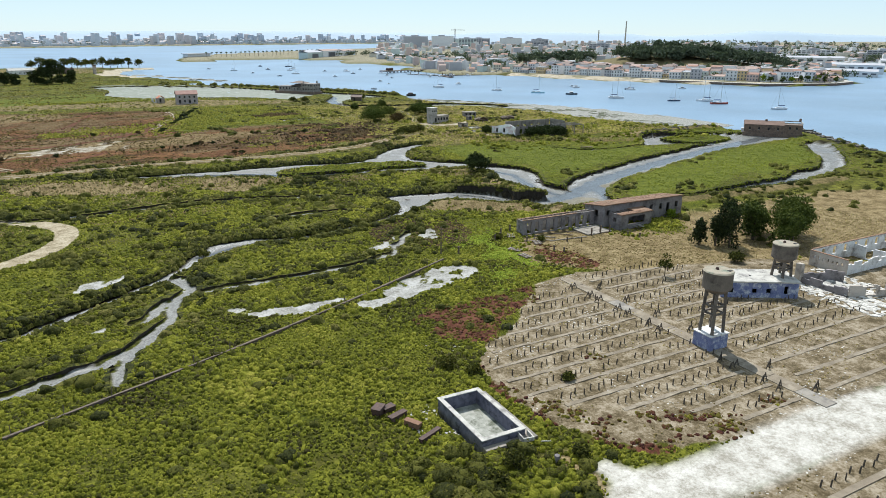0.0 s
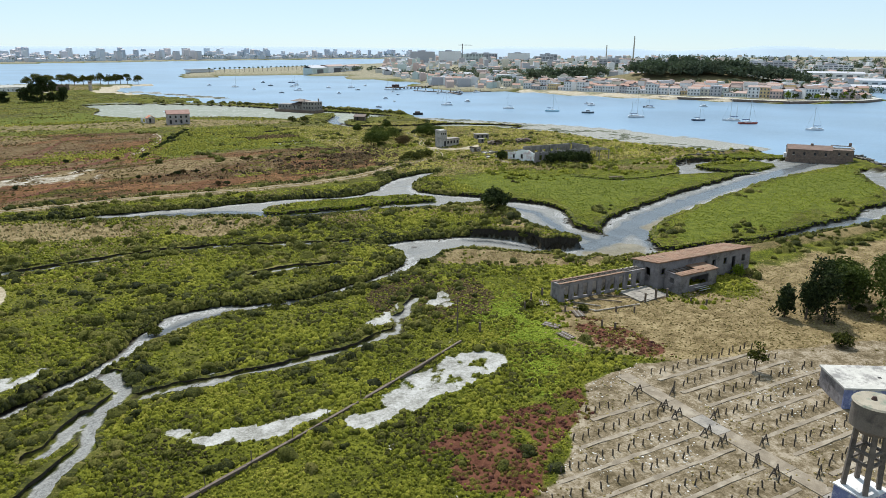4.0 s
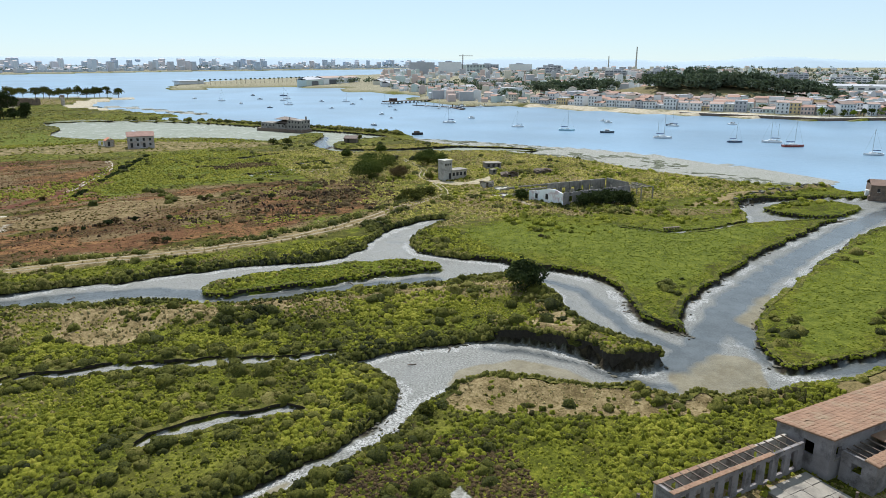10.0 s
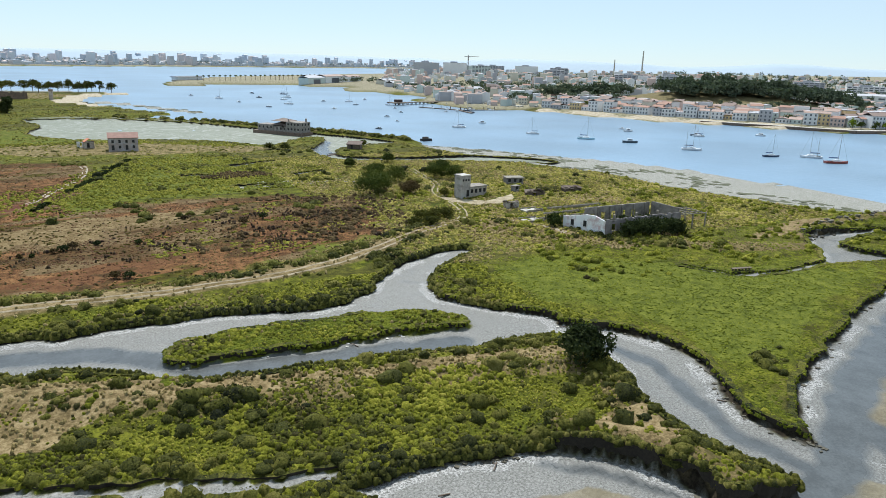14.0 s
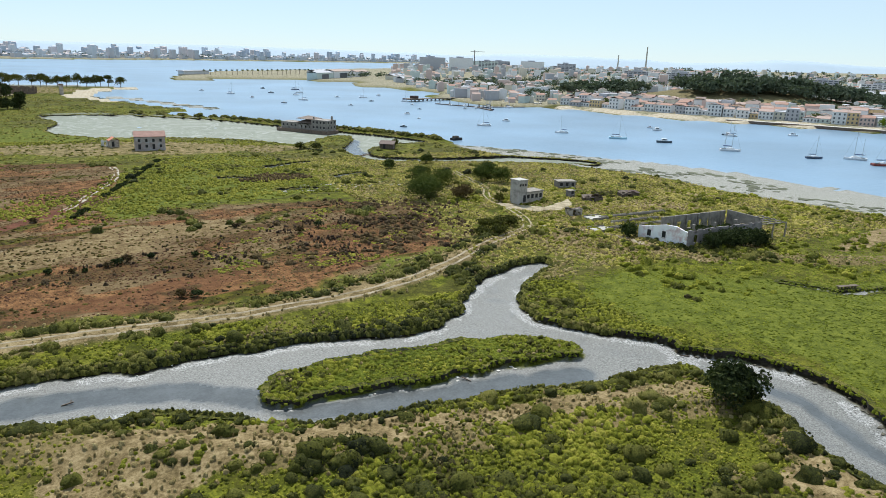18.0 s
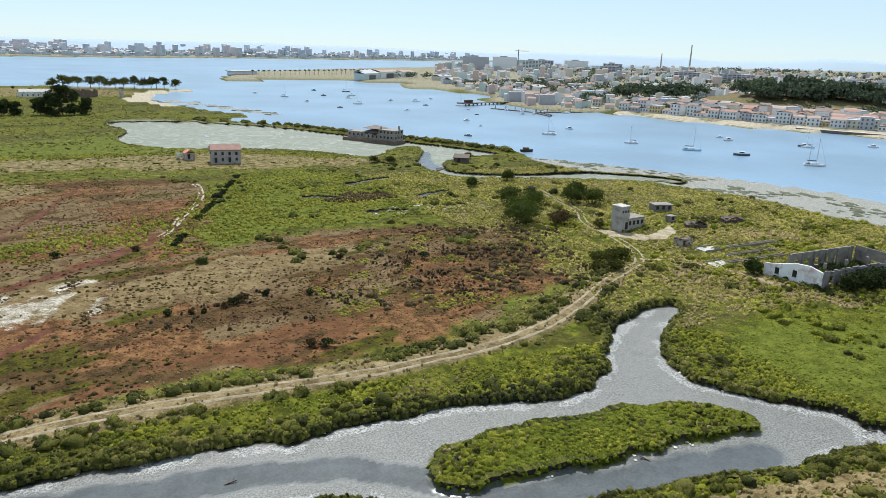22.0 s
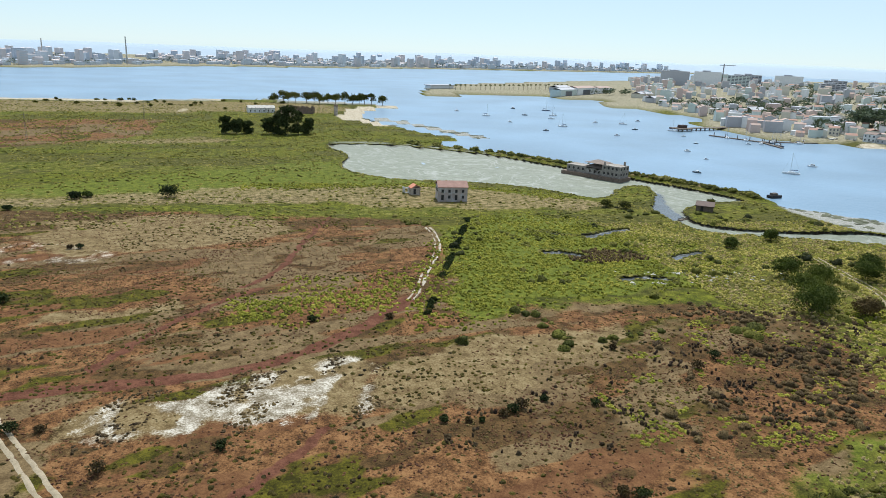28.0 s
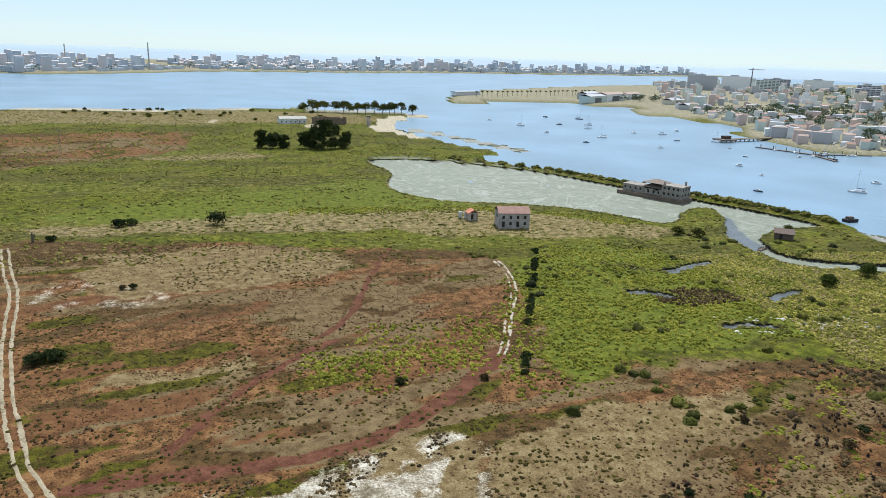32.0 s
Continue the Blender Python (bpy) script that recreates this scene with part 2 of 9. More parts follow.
OLIVE.append([(50, 330), (58, 338), (62, 332), (55, 324)])
OLIVE.append([(-2, 306), (4, 309), (11, 310), (9, 303), (-1, 302)])
OLIVE.append([(62, 345), (68, 345), (63, 329), (50, 321), (47, 326), (54, 331)])
OLIVE.append([(-84, 347), (-67, 352), (-56, 356), (-71, 345), (-80, 341)])
DRY_STRIPS = []
DRY_STRIPS.append([(14, 233), (24, 232), (36, 227), (55, 222), (68, 218), (86, 216), (95, 215), (93, 209), (86, 210), (75, 211), (67, 213), (53, 215), (44, 217), (35, 218), (24, 221), (21, 214), (15, 214), (6, 224)])
DRY_STRIPS.append([(-40, 247), (-20, 243), (-4, 236), (6, 228), (0, 222), (-14, 226), (-40, 236)])
DRY_STRIPS.append([(84, 178), (90, 184), (90, 194), (84, 192), (80, 190), (82, 183)])
DRY_STRIPS.append([(54, 177), (62, 180), (70, 173), (82, 162), (92, 156), (84, 153), (68, 162), (56, 168)])
DRY_STRIPS.append([(-60, 268), (-20, 268), (17, 269), (49, 269), (75, 275), (99, 289), (110, 297), (113, 293), (99, 284), (75, 269), (49, 264), (17, 264), (-20, 261), (-60, 261)])
DRY_STRIPS.append([(128, 296), (140, 298), (152, 290), (165, 282), (160, 274), (146, 284), (134, 288)])
DRY_STRIPS.append([(182, 250), (194, 256), (215, 262), (236, 262), (232, 256), (205, 250)])
DRY_STRIPS.append([(150, 318), (165, 320), (184, 318), (200, 306), (196, 300), (176, 308), (156, 312)])
# thin water left in the creeks by the tide: points and width
STREAMS = []
STREAMS.append(([(262, 226), (215, 214), (174, 202), (142, 191), (121, 182), (110, 175), (101, 171), (94, 169)], 7.0))
STREAMS.append(([(118, 180), (116, 175), (112, 167), (108, 161), (120, 153), (150, 153), (182, 155)], 6.0))
STREAMS.append(([(102, 213), (105, 202), (100, 188), (98, 180), (100, 174)], 4.0))
STREAMS.append(([(-60, 260), (-30, 254), (0, 248), (22, 246), (34, 239), (42, 229), (56, 228), (80, 224)], 7.0))
STREAMS.append(([(71, 188), (77, 184), (81, 176), (84, 168), (88, 163)], 2.6))
STREAMS.append(([(-4, 160), (6, 165), (16, 164), (26, 165)], 3.0))
STREAMS.append(([(63, 404), (68, 403), (73, 399)], 5.0))
STREAMS.append(([(77, 375), (83, 377), (90, 374)], 3.6))
STREAMS.append(([(84, 422), (95, 427), (104, 431)], 4.6))
STREAMS.append(([(103, 394), (109, 398), (115, 400)], 5.0))
STREAMS.append(([(124, 440), (136, 452), (138, 470), (150, 500)], 9.0))
SANDBARS = [
    [(86, 161), (94, 169), (103, 172), (108, 164), (100, 155), (92, 156)],
    [(58, 179), (66, 184), (75, 182), (79, 173), (81, 165), (72, 167), (64, 173)],
    [(118, 183), (131, 186), (140, 186), (122, 173), (112, 170)],
    [(2, 162), (12, 163), (24, 164), (34, 167), (30, 164), (18, 161.5), (6, 161)],
]
REDPLANT = [
    [(60.0, 132.7), (66.4, 130.4), (65.8, 120.7), (66.7, 116.9), (62.8, 114.4), (58.9, 117.9), (56.9, 123.6)],
    [(19, 109), (25, 111), (31, 110), (38, 113), (45, 113), (46, 108), (39, 104), (33, 102), (28, 96), (23, 96), (20, 102)],
    [(20, 92), (22, 90), (22, 82), (23, 77), (27, 72), (33, 69), (40, 66), (42, 61), (34, 60.5), (27, 62), (22, 67), (19, 74), (18.5, 84)],
    [(47, 66), (52, 65), (50, 63), (45, 63)],
    [(34, 84), (37, 85), (38, 83), (35, 82)],
    [(78, 100), (84, 99), (83, 96), (77, 98)],
]
YARD = [(47, 112), (58, 114), (69, 110), (95, 104), (120, 88), (120, 59), (50, 60), (38, 60), (30, 62), (24, 68), (20, 74), (19.5, 80), (20, 86), (21.5, 91), (26, 95), (31, 98), (38, 103)]
YARD_SOUTH = [(25, 54), (60, 54), (140, 53), (140, 10), (30, 10), (22, 38)]
ROAD = [(21.5, 64.8), (22.6, 61.5), (26.7, 60.4), (50, 61), (64, 60), (140, 60), (140, 52), (64, 53), (45, 53.2), (28, 53.6), (20, 52), (14, 46), (8, 50), (15, 58), (19, 61), (19.6, 64.5)]
# tracks: points, width, depth of ruts
TRACKS = []
TRACKS.append(([(-60, 263), (-21, 264), (-13, 265), (1, 266), (17, 266), (34, 265), (49, 266), (61, 267), (75, 271), (89, 279), (99, 286), (111, 293), (121, 298), (127, 304), (131, 311), (134, 322), (135, 334), (138, 345), (146, 356), (149, 380), (152, 392)], 2.6))
TRACKS.append(([(126, 303), (136, 297), (141, 284), (141, 274)], 2.4))
TRACKS.append(([(-40, 278), (-48, 290), (-58, 305), (-64, 313), (-76, 329), (-90, 360), (-99, 384), (-109, 416), (-119, 436), (-129, 461)], 2.5))
TRACKS.append(([(-60, 208), (-40, 207), (-33, 202), (-27, 195), (-26, 187), (-30, 176), (-38, 168), (-60, 158)], 5.0))
TRACKS.append(([(13, 364), (16, 371), (20, 384), (26, 400), (30, 416), (31, 428), (30, 437)], 1.8))
TRACKS.append(([(-120, 872), (-40, 850), (20, 830), (60, 780)], 6.0))
REDTRACKS = [
    ([(-66, 322), (-55, 324), (-39, 325), (-25, 328), (-15, 334), (-5, 343), (4, 353), (13, 365)], 4.0),
    ([(-28, 282), (-17, 295), (-10, 304)], 2.2),
    ([(-54, 331), (-46, 349), (-41, 358), (-34, 366), (-25, 376)], 2.6),
    ([(-29, 377), (-22, 387), (-16, 408), (-10, 435), (-4, 454)], 2.2),
]
CUT_BANK = [(77, 192), (81.5, 188), (84.5, 183), (86, 177), (86, 171.5), (89, 169)]
RIDGES = [  # low banks: points, height, half width
    ([(-60, 250), (-30, 246), (-4, 238), (14, 231), (35, 218), (60, 213), (86, 209), (95, 205), (90, 192), (88, 180), (91, 171)], 1.1, 4.0),
    ([(-60, 266), (-20, 265), (17, 267), (49, 267), (75, 272), (99, 287), (122, 299), (140, 280), (165, 250), (195, 238)], 0.8, 4.5),
    ([(60, 176), (70, 170), (84, 160), (100, 151), (130, 146), (190, 146)], 1.0, 3.0),
    ([(2, 666), (45, 668), (70, 653), (106, 623), (131, 583), (154, 550), (175, 521), (188, 498), (194, 482)], 1.5, 2.6),
    ([(200, 246), (230, 256), (262, 254)], 1.4, 3.0),
    (CUT_BANK, 1.7, 2.6),
]
LAND = [(-420, 935), (-308, 975), (-202, 977), (-153, 1000), (-81, 1040), (4, 1036), (65, 986), (99, 980), (47, 919), (39, 828), (62, 774), (81, 719), (107, 699), (64, 668), (99, 633), (132, 592),
        (161, 552), (182, 523), (198, 486), (194, 455), (206, 425), (216, 385), (232, 357), (230, 330), (238, 300), (246, 272), (262, 254), (262, 242), (300, 236), (282, 213), (268, 192), (260, 171),
        (275, 120), (330, 0), (600, -400), (600, -1400), (-4800, -1400), (-4800, 200), (-900, 800)]
POND = [(2, 662), (43, 662), (66, 647), (103, 617), (127, 578), (149, 546), (170, 517), (184, 491), (187, 477), (168, 475), (154, 471), (142, 458), (138, 440), (145, 432), (170, 424), (200, 424), (230, 400), (225, 385),
        (190, 405), (160, 416), (133, 424), (130, 436), (129, 463), (140, 480), (156, 511), (150, 517), (134, 507), (128, 492), (113, 485), (103, 501), (83, 518), (59, 528), (33, 531), (14, 546), (4, 574), (15, 611), (1, 646)]
FLATS = [  # tidal flats beside the land, mud just above the water
    [(194, 478), (224, 442), (246, 410), (266, 382), (280, 350), (282, 320), (286, 292), (290, 262), (256, 256), (240, 282), (232, 306), (226, 330), (228, 352), (214, 380), (204, 408), (192, 440)],
    [(40, 828), (70, 800), (110, 700), (130, 705), (115, 740), (90, 800), (60, 860)],
    [(-300, 980), (-150, 1012), (-80, 1056), (10, 1050), (100, 990), (60, 975), (-80, 1030), (-200, 970)],
]
TOWN_LAND = [(930, 556), (792, 557), (693, 474), (660, 432), (621, 425), (549, 446), (510, 515), (467, 567), (450, 617), (428, 680), (432, 707), (386, 697), (372, 730), (361, 838), (394, 855),
             (425, 921), (399, 1017), (362, 1070), (445, 1200), (350, 1182), (339, 1287), (158, 1172), (155, 1230), (236, 1486), (480, 1690), (736, 1939), (1500, 2300), (4800, 3800), (4800, 700)]
FAR_LAND = [(-4800, 900), (-1500, 1330), (-565, 1690), (-407, 1860), (-295, 2110), (95, 2290), (330, 2500), (900, 2750), (2600, 3500), (4800, 4300), (4800, 4900), (-4800, 4900)]
BEACH = [(545, 446), (502, 514), (459, 566), (442, 616), (422, 680), (440, 690), (462, 630), (482, 580), (530, 515), (560, 462)]
TOWER_YARD = [(134, 334), (140, 327), (146, 322), (156, 326), (162, 330), (156, 322), (148, 317), (140, 318), (134, 324)]
SEA_Z, MUD_Z = -1.35, -1.15


# ---- numbers over the plan ----
def smooth_line(points, closed, rounds=2):
    """Chaikin's corner cutting."""
    p = np.array(points, float)
    for _ in range(rounds):
        q = np.vstack([p, p[:1]]) if closed else p
        a, b = q[:-1], q[1:]
        mid = np.stack([a * 0.75 + b * 0.25, a * 0.25 + b * 0.75], 1).reshape(-1, 2)
        p = mid if closed else np.vstack([q[:1], mid, q[-1:]])
    return p


def lattice(ix, iy, seed):
    h = (ix.astype(np.int64) * 374761393 + iy.astype(np.int64) * 668265263 + seed * 974634777) & 0x7FFFFFFF
    h = ((h ^ (h >> 13)) * 1274126177) & 0x7FFFFFFF
    return ((h ^ (h >> 16)) & 0xFFFF) / 65535.0


def value_noise(x, y, size, seed=0):
    """Smooth noise from 0 to 1 with features of the given size."""
    u, v = x / size, y / size
    iu, iv = np.floor(u), np.floor(v)
    fu, fv = u - iu, v - iv
    fu, fv = fu * fu * (3 - 2 * fu), fv * fv * (3 - 2 * fv)
    a, b = lattice(iu, iv, seed), lattice(iu + 1, iv, seed)
    c, d = lattice(iu, iv + 1, seed), lattice(iu + 1, iv + 1, seed)
    return (a * (1 - fu) + b * fu) * (1 - fv) + (c * (1 - fu) + d * fu) * fv


def fbm(x, y, size, seed=0, octaves=3):
    total, amount = 0, 0.5
    for k in range(octaves):
        total = total + amount * value_noise(x, y, size / 2**k, seed + k)
        amount /= 2
    return total / (1 - 0.5**octaves)


def line_distance(points, x, y, reach):
    """Distance to an open line, exact within reach, large outside."""
    p = np.asarray(points, float)
    out = np.full(x.shape, 1e3)
    near = (x > p[:, 0].min() - reach) & (x < p[:, 0].max() + reach) & (y > p[:, 1].min() - reach) & (y < p[:, 1].max() + reach)
    if not near.any():
        return out
    px, py = x[near], y[near]
    best = np.full(px.shape, 1e6)
    for (ax, ay), (bx, by) in zip(p[:-1], p[1:]):
        dx, dy = bx - ax, by - ay
        t = np.clip(((px - ax) * dx + (py - ay) * dy) / max(dx * dx + dy * dy, 1e-9), 0, 1)
        best = np.minimum(best, (px - ax - t * dx) ** 2 + (py - ay - t * dy) ** 2)
    out[near] = np.sqrt(best)
    return out


def area_distance(points, x, y, reach):
    """Signed distance to a closed outline: below zero inside."""
    p = np.asarray(points, float)
    out = np.full(x.shape, 1e3)
    near = (x > p[:, 0].min() - reach) & (x < p[:, 0].max() + reach) & (y > p[:, 1].min() - reach) & (y < p[:, 1].max() + reach)
    if not near.any():
        return out
    px, py = x[near], y[near]
    best, inside = np.full(px.shape, 1e12), np.zeros(px.shape, bool)
    for (ax, ay), (bx, by) in zip(p, np.roll(p, -1, 0)):
        dx, dy = bx - ax, by - ay
        t = np.clip(((px - ax) * dx + (py - ay) * dy) / max(dx * dx + dy * dy, 1e-9), 0, 1)
        best = np.minimum(best, (px - ax - t * dx) ** 2 + (py - ay - t * dy) ** 2)
        if ay != by:
            inside ^= ((ay > py) != (by > py)) & (px < dx * (py - ay) / dy + ax)
    d = np.sqrt(best)
    out[near] = np.where(inside, -d, d)
    return out


def step(v, low, high):
    t = np.clip((v - low) / (high - low), 0, 1)
    return t * t * (3 - 2 * t)


def union(areas, x, y, reach, rounds=2):
    d = np.full(x.shape, 1e3)
    for a in areas:
        d = np.minimum(d, area_distance(smooth_line(a, True, rounds), x, y, reach))
    return d


def nearest(lines, x, y, reach):
    """Least distance to lines, less half of each one's width."""
    d = np.full(x.shape, 1e3)
    for points, width in lines:
        d = np.minimum(d, line_distance(smooth_line(points, False), x, y, reach) - width / 2)
    return d


def bare_strip(x, y, narrow):
    """Bare ground along the tracks: the narrow ones, which carry wheel ruts, or the wide ones."""
    out = np.zeros(x.shape)
    for points, width in TRACKS:
        if width > 2 and (width < 2.65) == narrow:
            out = np.maximum(out, 1 - step(line_distance(smooth_line(points, False), x, y, 10) - width / 2, -0.9 if not narrow else -0.2, 0.7))
    return out


def wet_distance(wx, wy):
    """Signed distance to the edge of the mud, on plan places already made uneven."""
    main, rill = union(MUD, wx, wy, 12), nearest(CREEKS, wx, wy, 8)
    mud = np.maximum(np.minimum(main, rill), -union(ISLETS, wx, wy, 8))
    pond = union([POND], wx, wy, 12)
    return main, rill, mud, pond


def uneven(x, y):
    return x + (fbm(x, y, 3.5, 11) - 0.5) * 2.6, y + (fbm(x, y, 3.5, 23) - 0.5) * 2.6


def survey(x, y):
    """Height of the ground and its covers at places of the plan."""
    wx, wy = uneven(x, y)
    bx = x + (fbm(x, y, 14, 31, 4) - 0.5) * 16
    by = y + (fbm(x, y, 14, 47, 4) - 0.5) * 16
    main, rill, mud, pond = wet_distance(wx, wy)
    sea_near = union([LAND], x + (fbm(x, y, 12, 5) - 0.5) * 7, y + (fbm(x, y, 12, 6) - 0.5) * 7, 400, 1)
    far = np.minimum(union([TOWN_LAND], x, y, 600, 1), union([FAR_LAND], x, y, 600, 1))
    land = np.minimum(sea_near, far)
    flat = union(FLATS, wx, wy, 20)
    lump = fbm(x, y, 5, 3) - 0.5
    h = 0.35 * lump + 0.25 * (fbm(x, y, 40, 9) - 0.5)
    for points, height, half in RIDGES:
        h = h + height * np.exp(-(line_distance(smooth_line(points, False), x, y, 40) / half) ** 2)
    yard = np.minimum(area_distance(np.array(YARD, float), x, y, 12), area_distance(np.array(YARD_SOUTH, float), x, y, 12))
    road = area_distance(np.array(ROAD, float), x + lump * 2, y, 12)
    paved = np.minimum(yard, road)
    h = h * step(paved, -1, 2) + 0.25 * (1 - step(paved, -1, 2))
    # town ground rises from the far shore
    inland = np.clip(-union([TOWN_LAND], x, y, 600, 1), 0, 1100)
    knoll = 17 * np.exp(-(((x - 668) * 0.67 - (y - 668) * 0.74) / 110) ** 2 - (((x - 668) * 0.74 + (y - 668) * 0.67) / 50) ** 2)
    h = np.where(far < 0, 0.8 + 0.016 * inland + knoll, h)
    back = np.clip(-union([FAR_LAND], x, y, 800, 1), 0, 800)
    h = np.where(union([FAR_LAND], x, y, 600, 1) < 0, 1 + 0.008 * back, h)
    pit = (np.abs((x - 13.8) + 0.05 * (y - 77.8)) < 3.3) & (np.abs(y - 77.8) < 5.75)
    h = np.where(pit, -1.15, h)
    pan = union(PANS, wx, wy, 6)
    h = h - 0.12 * (1 - step(pan, -0.4, 0.3))
    wet = np.minimum(mud, pond)
    bottom = MUD_Z + 0.22 * (fbm(x, y, 9, 77) - 0.5) - 0.12 * (1 - step(wet, -5, -1))
    bottom = np.where((rill < main - 0.5) & (rill < pond), -0.55, bottom)
    h = bottom + (h - bottom) * step(wet, -0.25, 0.55)
    shelf = np.where(flat < 0, SEA_Z + 0.15 + 0.42 * (fbm(x, y, 12, 91, 4) - 0.5), SEA_Z - 1.2)
    h = shelf + (h - shelf) * (1 - step(land, -0.5, 2.0))
    ridge = nearest([(r[0], 2 * r[2]) for r in RIDGES], x, y, 30)
    path = bare_strip(x + 0.6 * lump, y, True)
    green_patch = 1 - step(union(OLIVE, (wx + bx) / 2, (wy + by) / 2, 12), -1.5, 1.5)
    covers = dict(
        path=path,
        stream=(1 - step(nearest(STREAMS, wx, wy, 12), -1.2, 0.3)) * (np.minimum(mud, pond) < -0.4),
        mud=1 - step(wet, -0.95, -0.5),
        dry=np.maximum.reduce([(1 - step(union(DRY_STRIPS, wx, wy, 10), -1.2, 1.2)) * (0.72 + 0.28 * step(fbm(x, y, 7, 191), 0.36, 0.5)), 0.2 * path, (1 - step(union(DRY, bx, by, 20), -6, 4)) * np.where(y > 440, 0.55, 1.0), 0.35 * (y > 440) * (y < 990) * (land < -8) * (sea_near < 0) * step(fbm(x * 0.16 + y * 0.06, y - 0.12 * x, 22, 107, 4), 0.54, 0.68)]),
        heath=1 - step(np.minimum(area_distance(np.array(HEATH, float), bx, by, 30), area_distance(np.array(HEATH_NORTH, float), bx, by, 30)), -9, 6),
        salt=0.76 * (1 - 0.8 * green_patch) * (1 - step(union(SALT, (wx + bx) / 2, (wy + by) / 2, 20), -2, 4)) * np.where(x < -56, 0.6, 1.0) * (1 - 0.9 * (1 - step(area_distance(np.array(SALT_STREAK, float), wx, wy, 8), -1, 1))) * step(fbm(x * 0.8 - y * 0.35 + 3 * value_noise(x, y, 6, 203), y * 0.5 + x * 0.2, 3.6, 101, 5), 0.2, 0.66) + (yard < -1) * 0.8 * step(fbm(x, y, 6, 103, 4), 0.57, 0.68),
        fallow=0.85 * (1 - step(union(FALLOW, bx, by, 20), -7, 3)) * (1 - 0.9 * green_patch),
        yard=1 - step(yard + lump * 3, -0.8, 0.8),
        road=1 - step(road + lump, -0.6, 0.6),
        red=np.maximum((1 - step(union(REDPLANT, wx, wy, 10), -1, 0.5)) * step(fbm(x, y, 3.2, 105), 0.34, 0.52), 1 - step(nearest(REDTRACKS, wx, wy, 6), -1.0, 0.6)),
        bright=np.maximum(1 - step(union(BRIGHT, bx, by, 20), -7, 6), 1 - step(area_distance(np.array(LIME_BELT, float), wx, wy, 8), -1.0, 1.8)),
        track=np.maximum(bare_strip(x + 0.6 * lump, y, False), 1 - step(area_distance(np.array(TOWER_YARD, float), wx, wy, 8), -0.6, 0.8)),
        pan=np.maximum((1 - step(pan, -0.8, 0.5)) * (0.3 + 0.7 * step(fbm(x, y, 2.0, 151, 4), 0.36, 0.54)), 0.9 * (1 - step(rill, -0.75, -0.3)) * (main > 0.5)),
        sand=np.maximum(1 - step(union([BEACH], x, y, 20), -3, 3), np.maximum(((y > 760) & (sea_near > -16) & (sea_near < 4) & (x < 120)) * 1.0, (y > 820) * (x < 60) * step(sea_near + 50 * (fbm(x * 0.4, y, 30, 181, 4) - 0.5), -22, -8) * (sea_near < 4))),
        flat=1 - step(flat, -1, 2),
        town=step(-far, 0, 4),
        # band along the creek edges: dark peat plus painted shade of the bank
        bank=np.maximum(1 - step(np.abs(np.minimum(main, pond) + 0.1), 0.6, 1.0), 0.8 * (1 - step(np.abs(rill), 0.15, 0.45)) * (main > 0.3)),
        ridge=1 - step(ridge, -3, 2),
        deep=(1 - step(union(SANDBARS, wx, wy, 10), -1.5, 1.5)) * (mud < -0.4),
        pond=1 - step(pond, -0.6, 0.2),
        rim=(1 - step(np.abs(np.minimum(main, mud) + 1.9 + 1.5 * (fbm(x, y, 9, 173) - 0.5)), 0.5, 1.5)) * (main < 0) * step(fbm(x, y, 6, 171), 0.3, 0.5),
        slope=step(knoll, 2, 6),
        olive=np.maximum(green_patch, 0.9 * step(fbm(x * 0.45 + y * 0.1, y - 0.28 * x, 11, 111, 4), 0.54, 0.7)),
        tan=step(fbm(x * 0.35 - y * 0.05, y - 0.25 * x, 13, 121, 4), 0.48, 0.66),
        rose=step(fbm(x * 0.4, y - 0.4 * x, 12, 131, 4), 0.59, 0.74),
        dark=np.maximum.reduce([1.0 - step(area_distance(np.array(BROWN_MARSH, float), wx, wy, 8), -1.5, 1.5), step(fbm(x * 0.6, y - 0.2 * x, 6, 141, 4), 0.57, 0.72), (y > 440) * step(fbm(x * 0.2 + y * 0.05, y - 0.1 * x, 17, 109, 4), 0.54, 0.64), 0.55 * (1 - step(area_distance(np.array(SHADY_HEATH, float), bx, by, 20), -6, 5)) * step(fbm(x, y, 12, 143, 4), 0.3, 0.62)]),
    )
    covers["land"], covers["wet"] = land, wet
    return h, covers


def axis(stretches, low, high, growth=1.06, most=60.0):
    """Even steps inside the stretches (from, to, pitch), growing steps outside them."""
    mid = np.concatenate([np.arange(f, t - p / 2, p) for f, t, p in stretches] + [[stretches[-1][1]]])
    up, down, s = [mid[-1]], [mid[0]], stretches[-1][2]
    while up[-1] < high:
        s = min(s * growth, most)
        up.append(up[-1] + s)
    s = stretches[0][2]
    while down[-1] > low:
        s = min(s * growth, most)
        down.append(down[-1] - s)
    return np.concatenate([np.array(down[:0:-1]), mid, np.array(up[1:])])


GX = axis([(-135, -62, 1.3), (-62, 125, 0.8), (125, 215, 1.1)], -4700, 4700, 1.09)
GY = axis([(62, 330, 0.8), (330, 450, 1.0), (450, 560, 1.6)], -1300, 4800, 1.09)
gx, gy = np.meshgrid(GX, GY)
ground_h, COVER = survey(gx, gy)


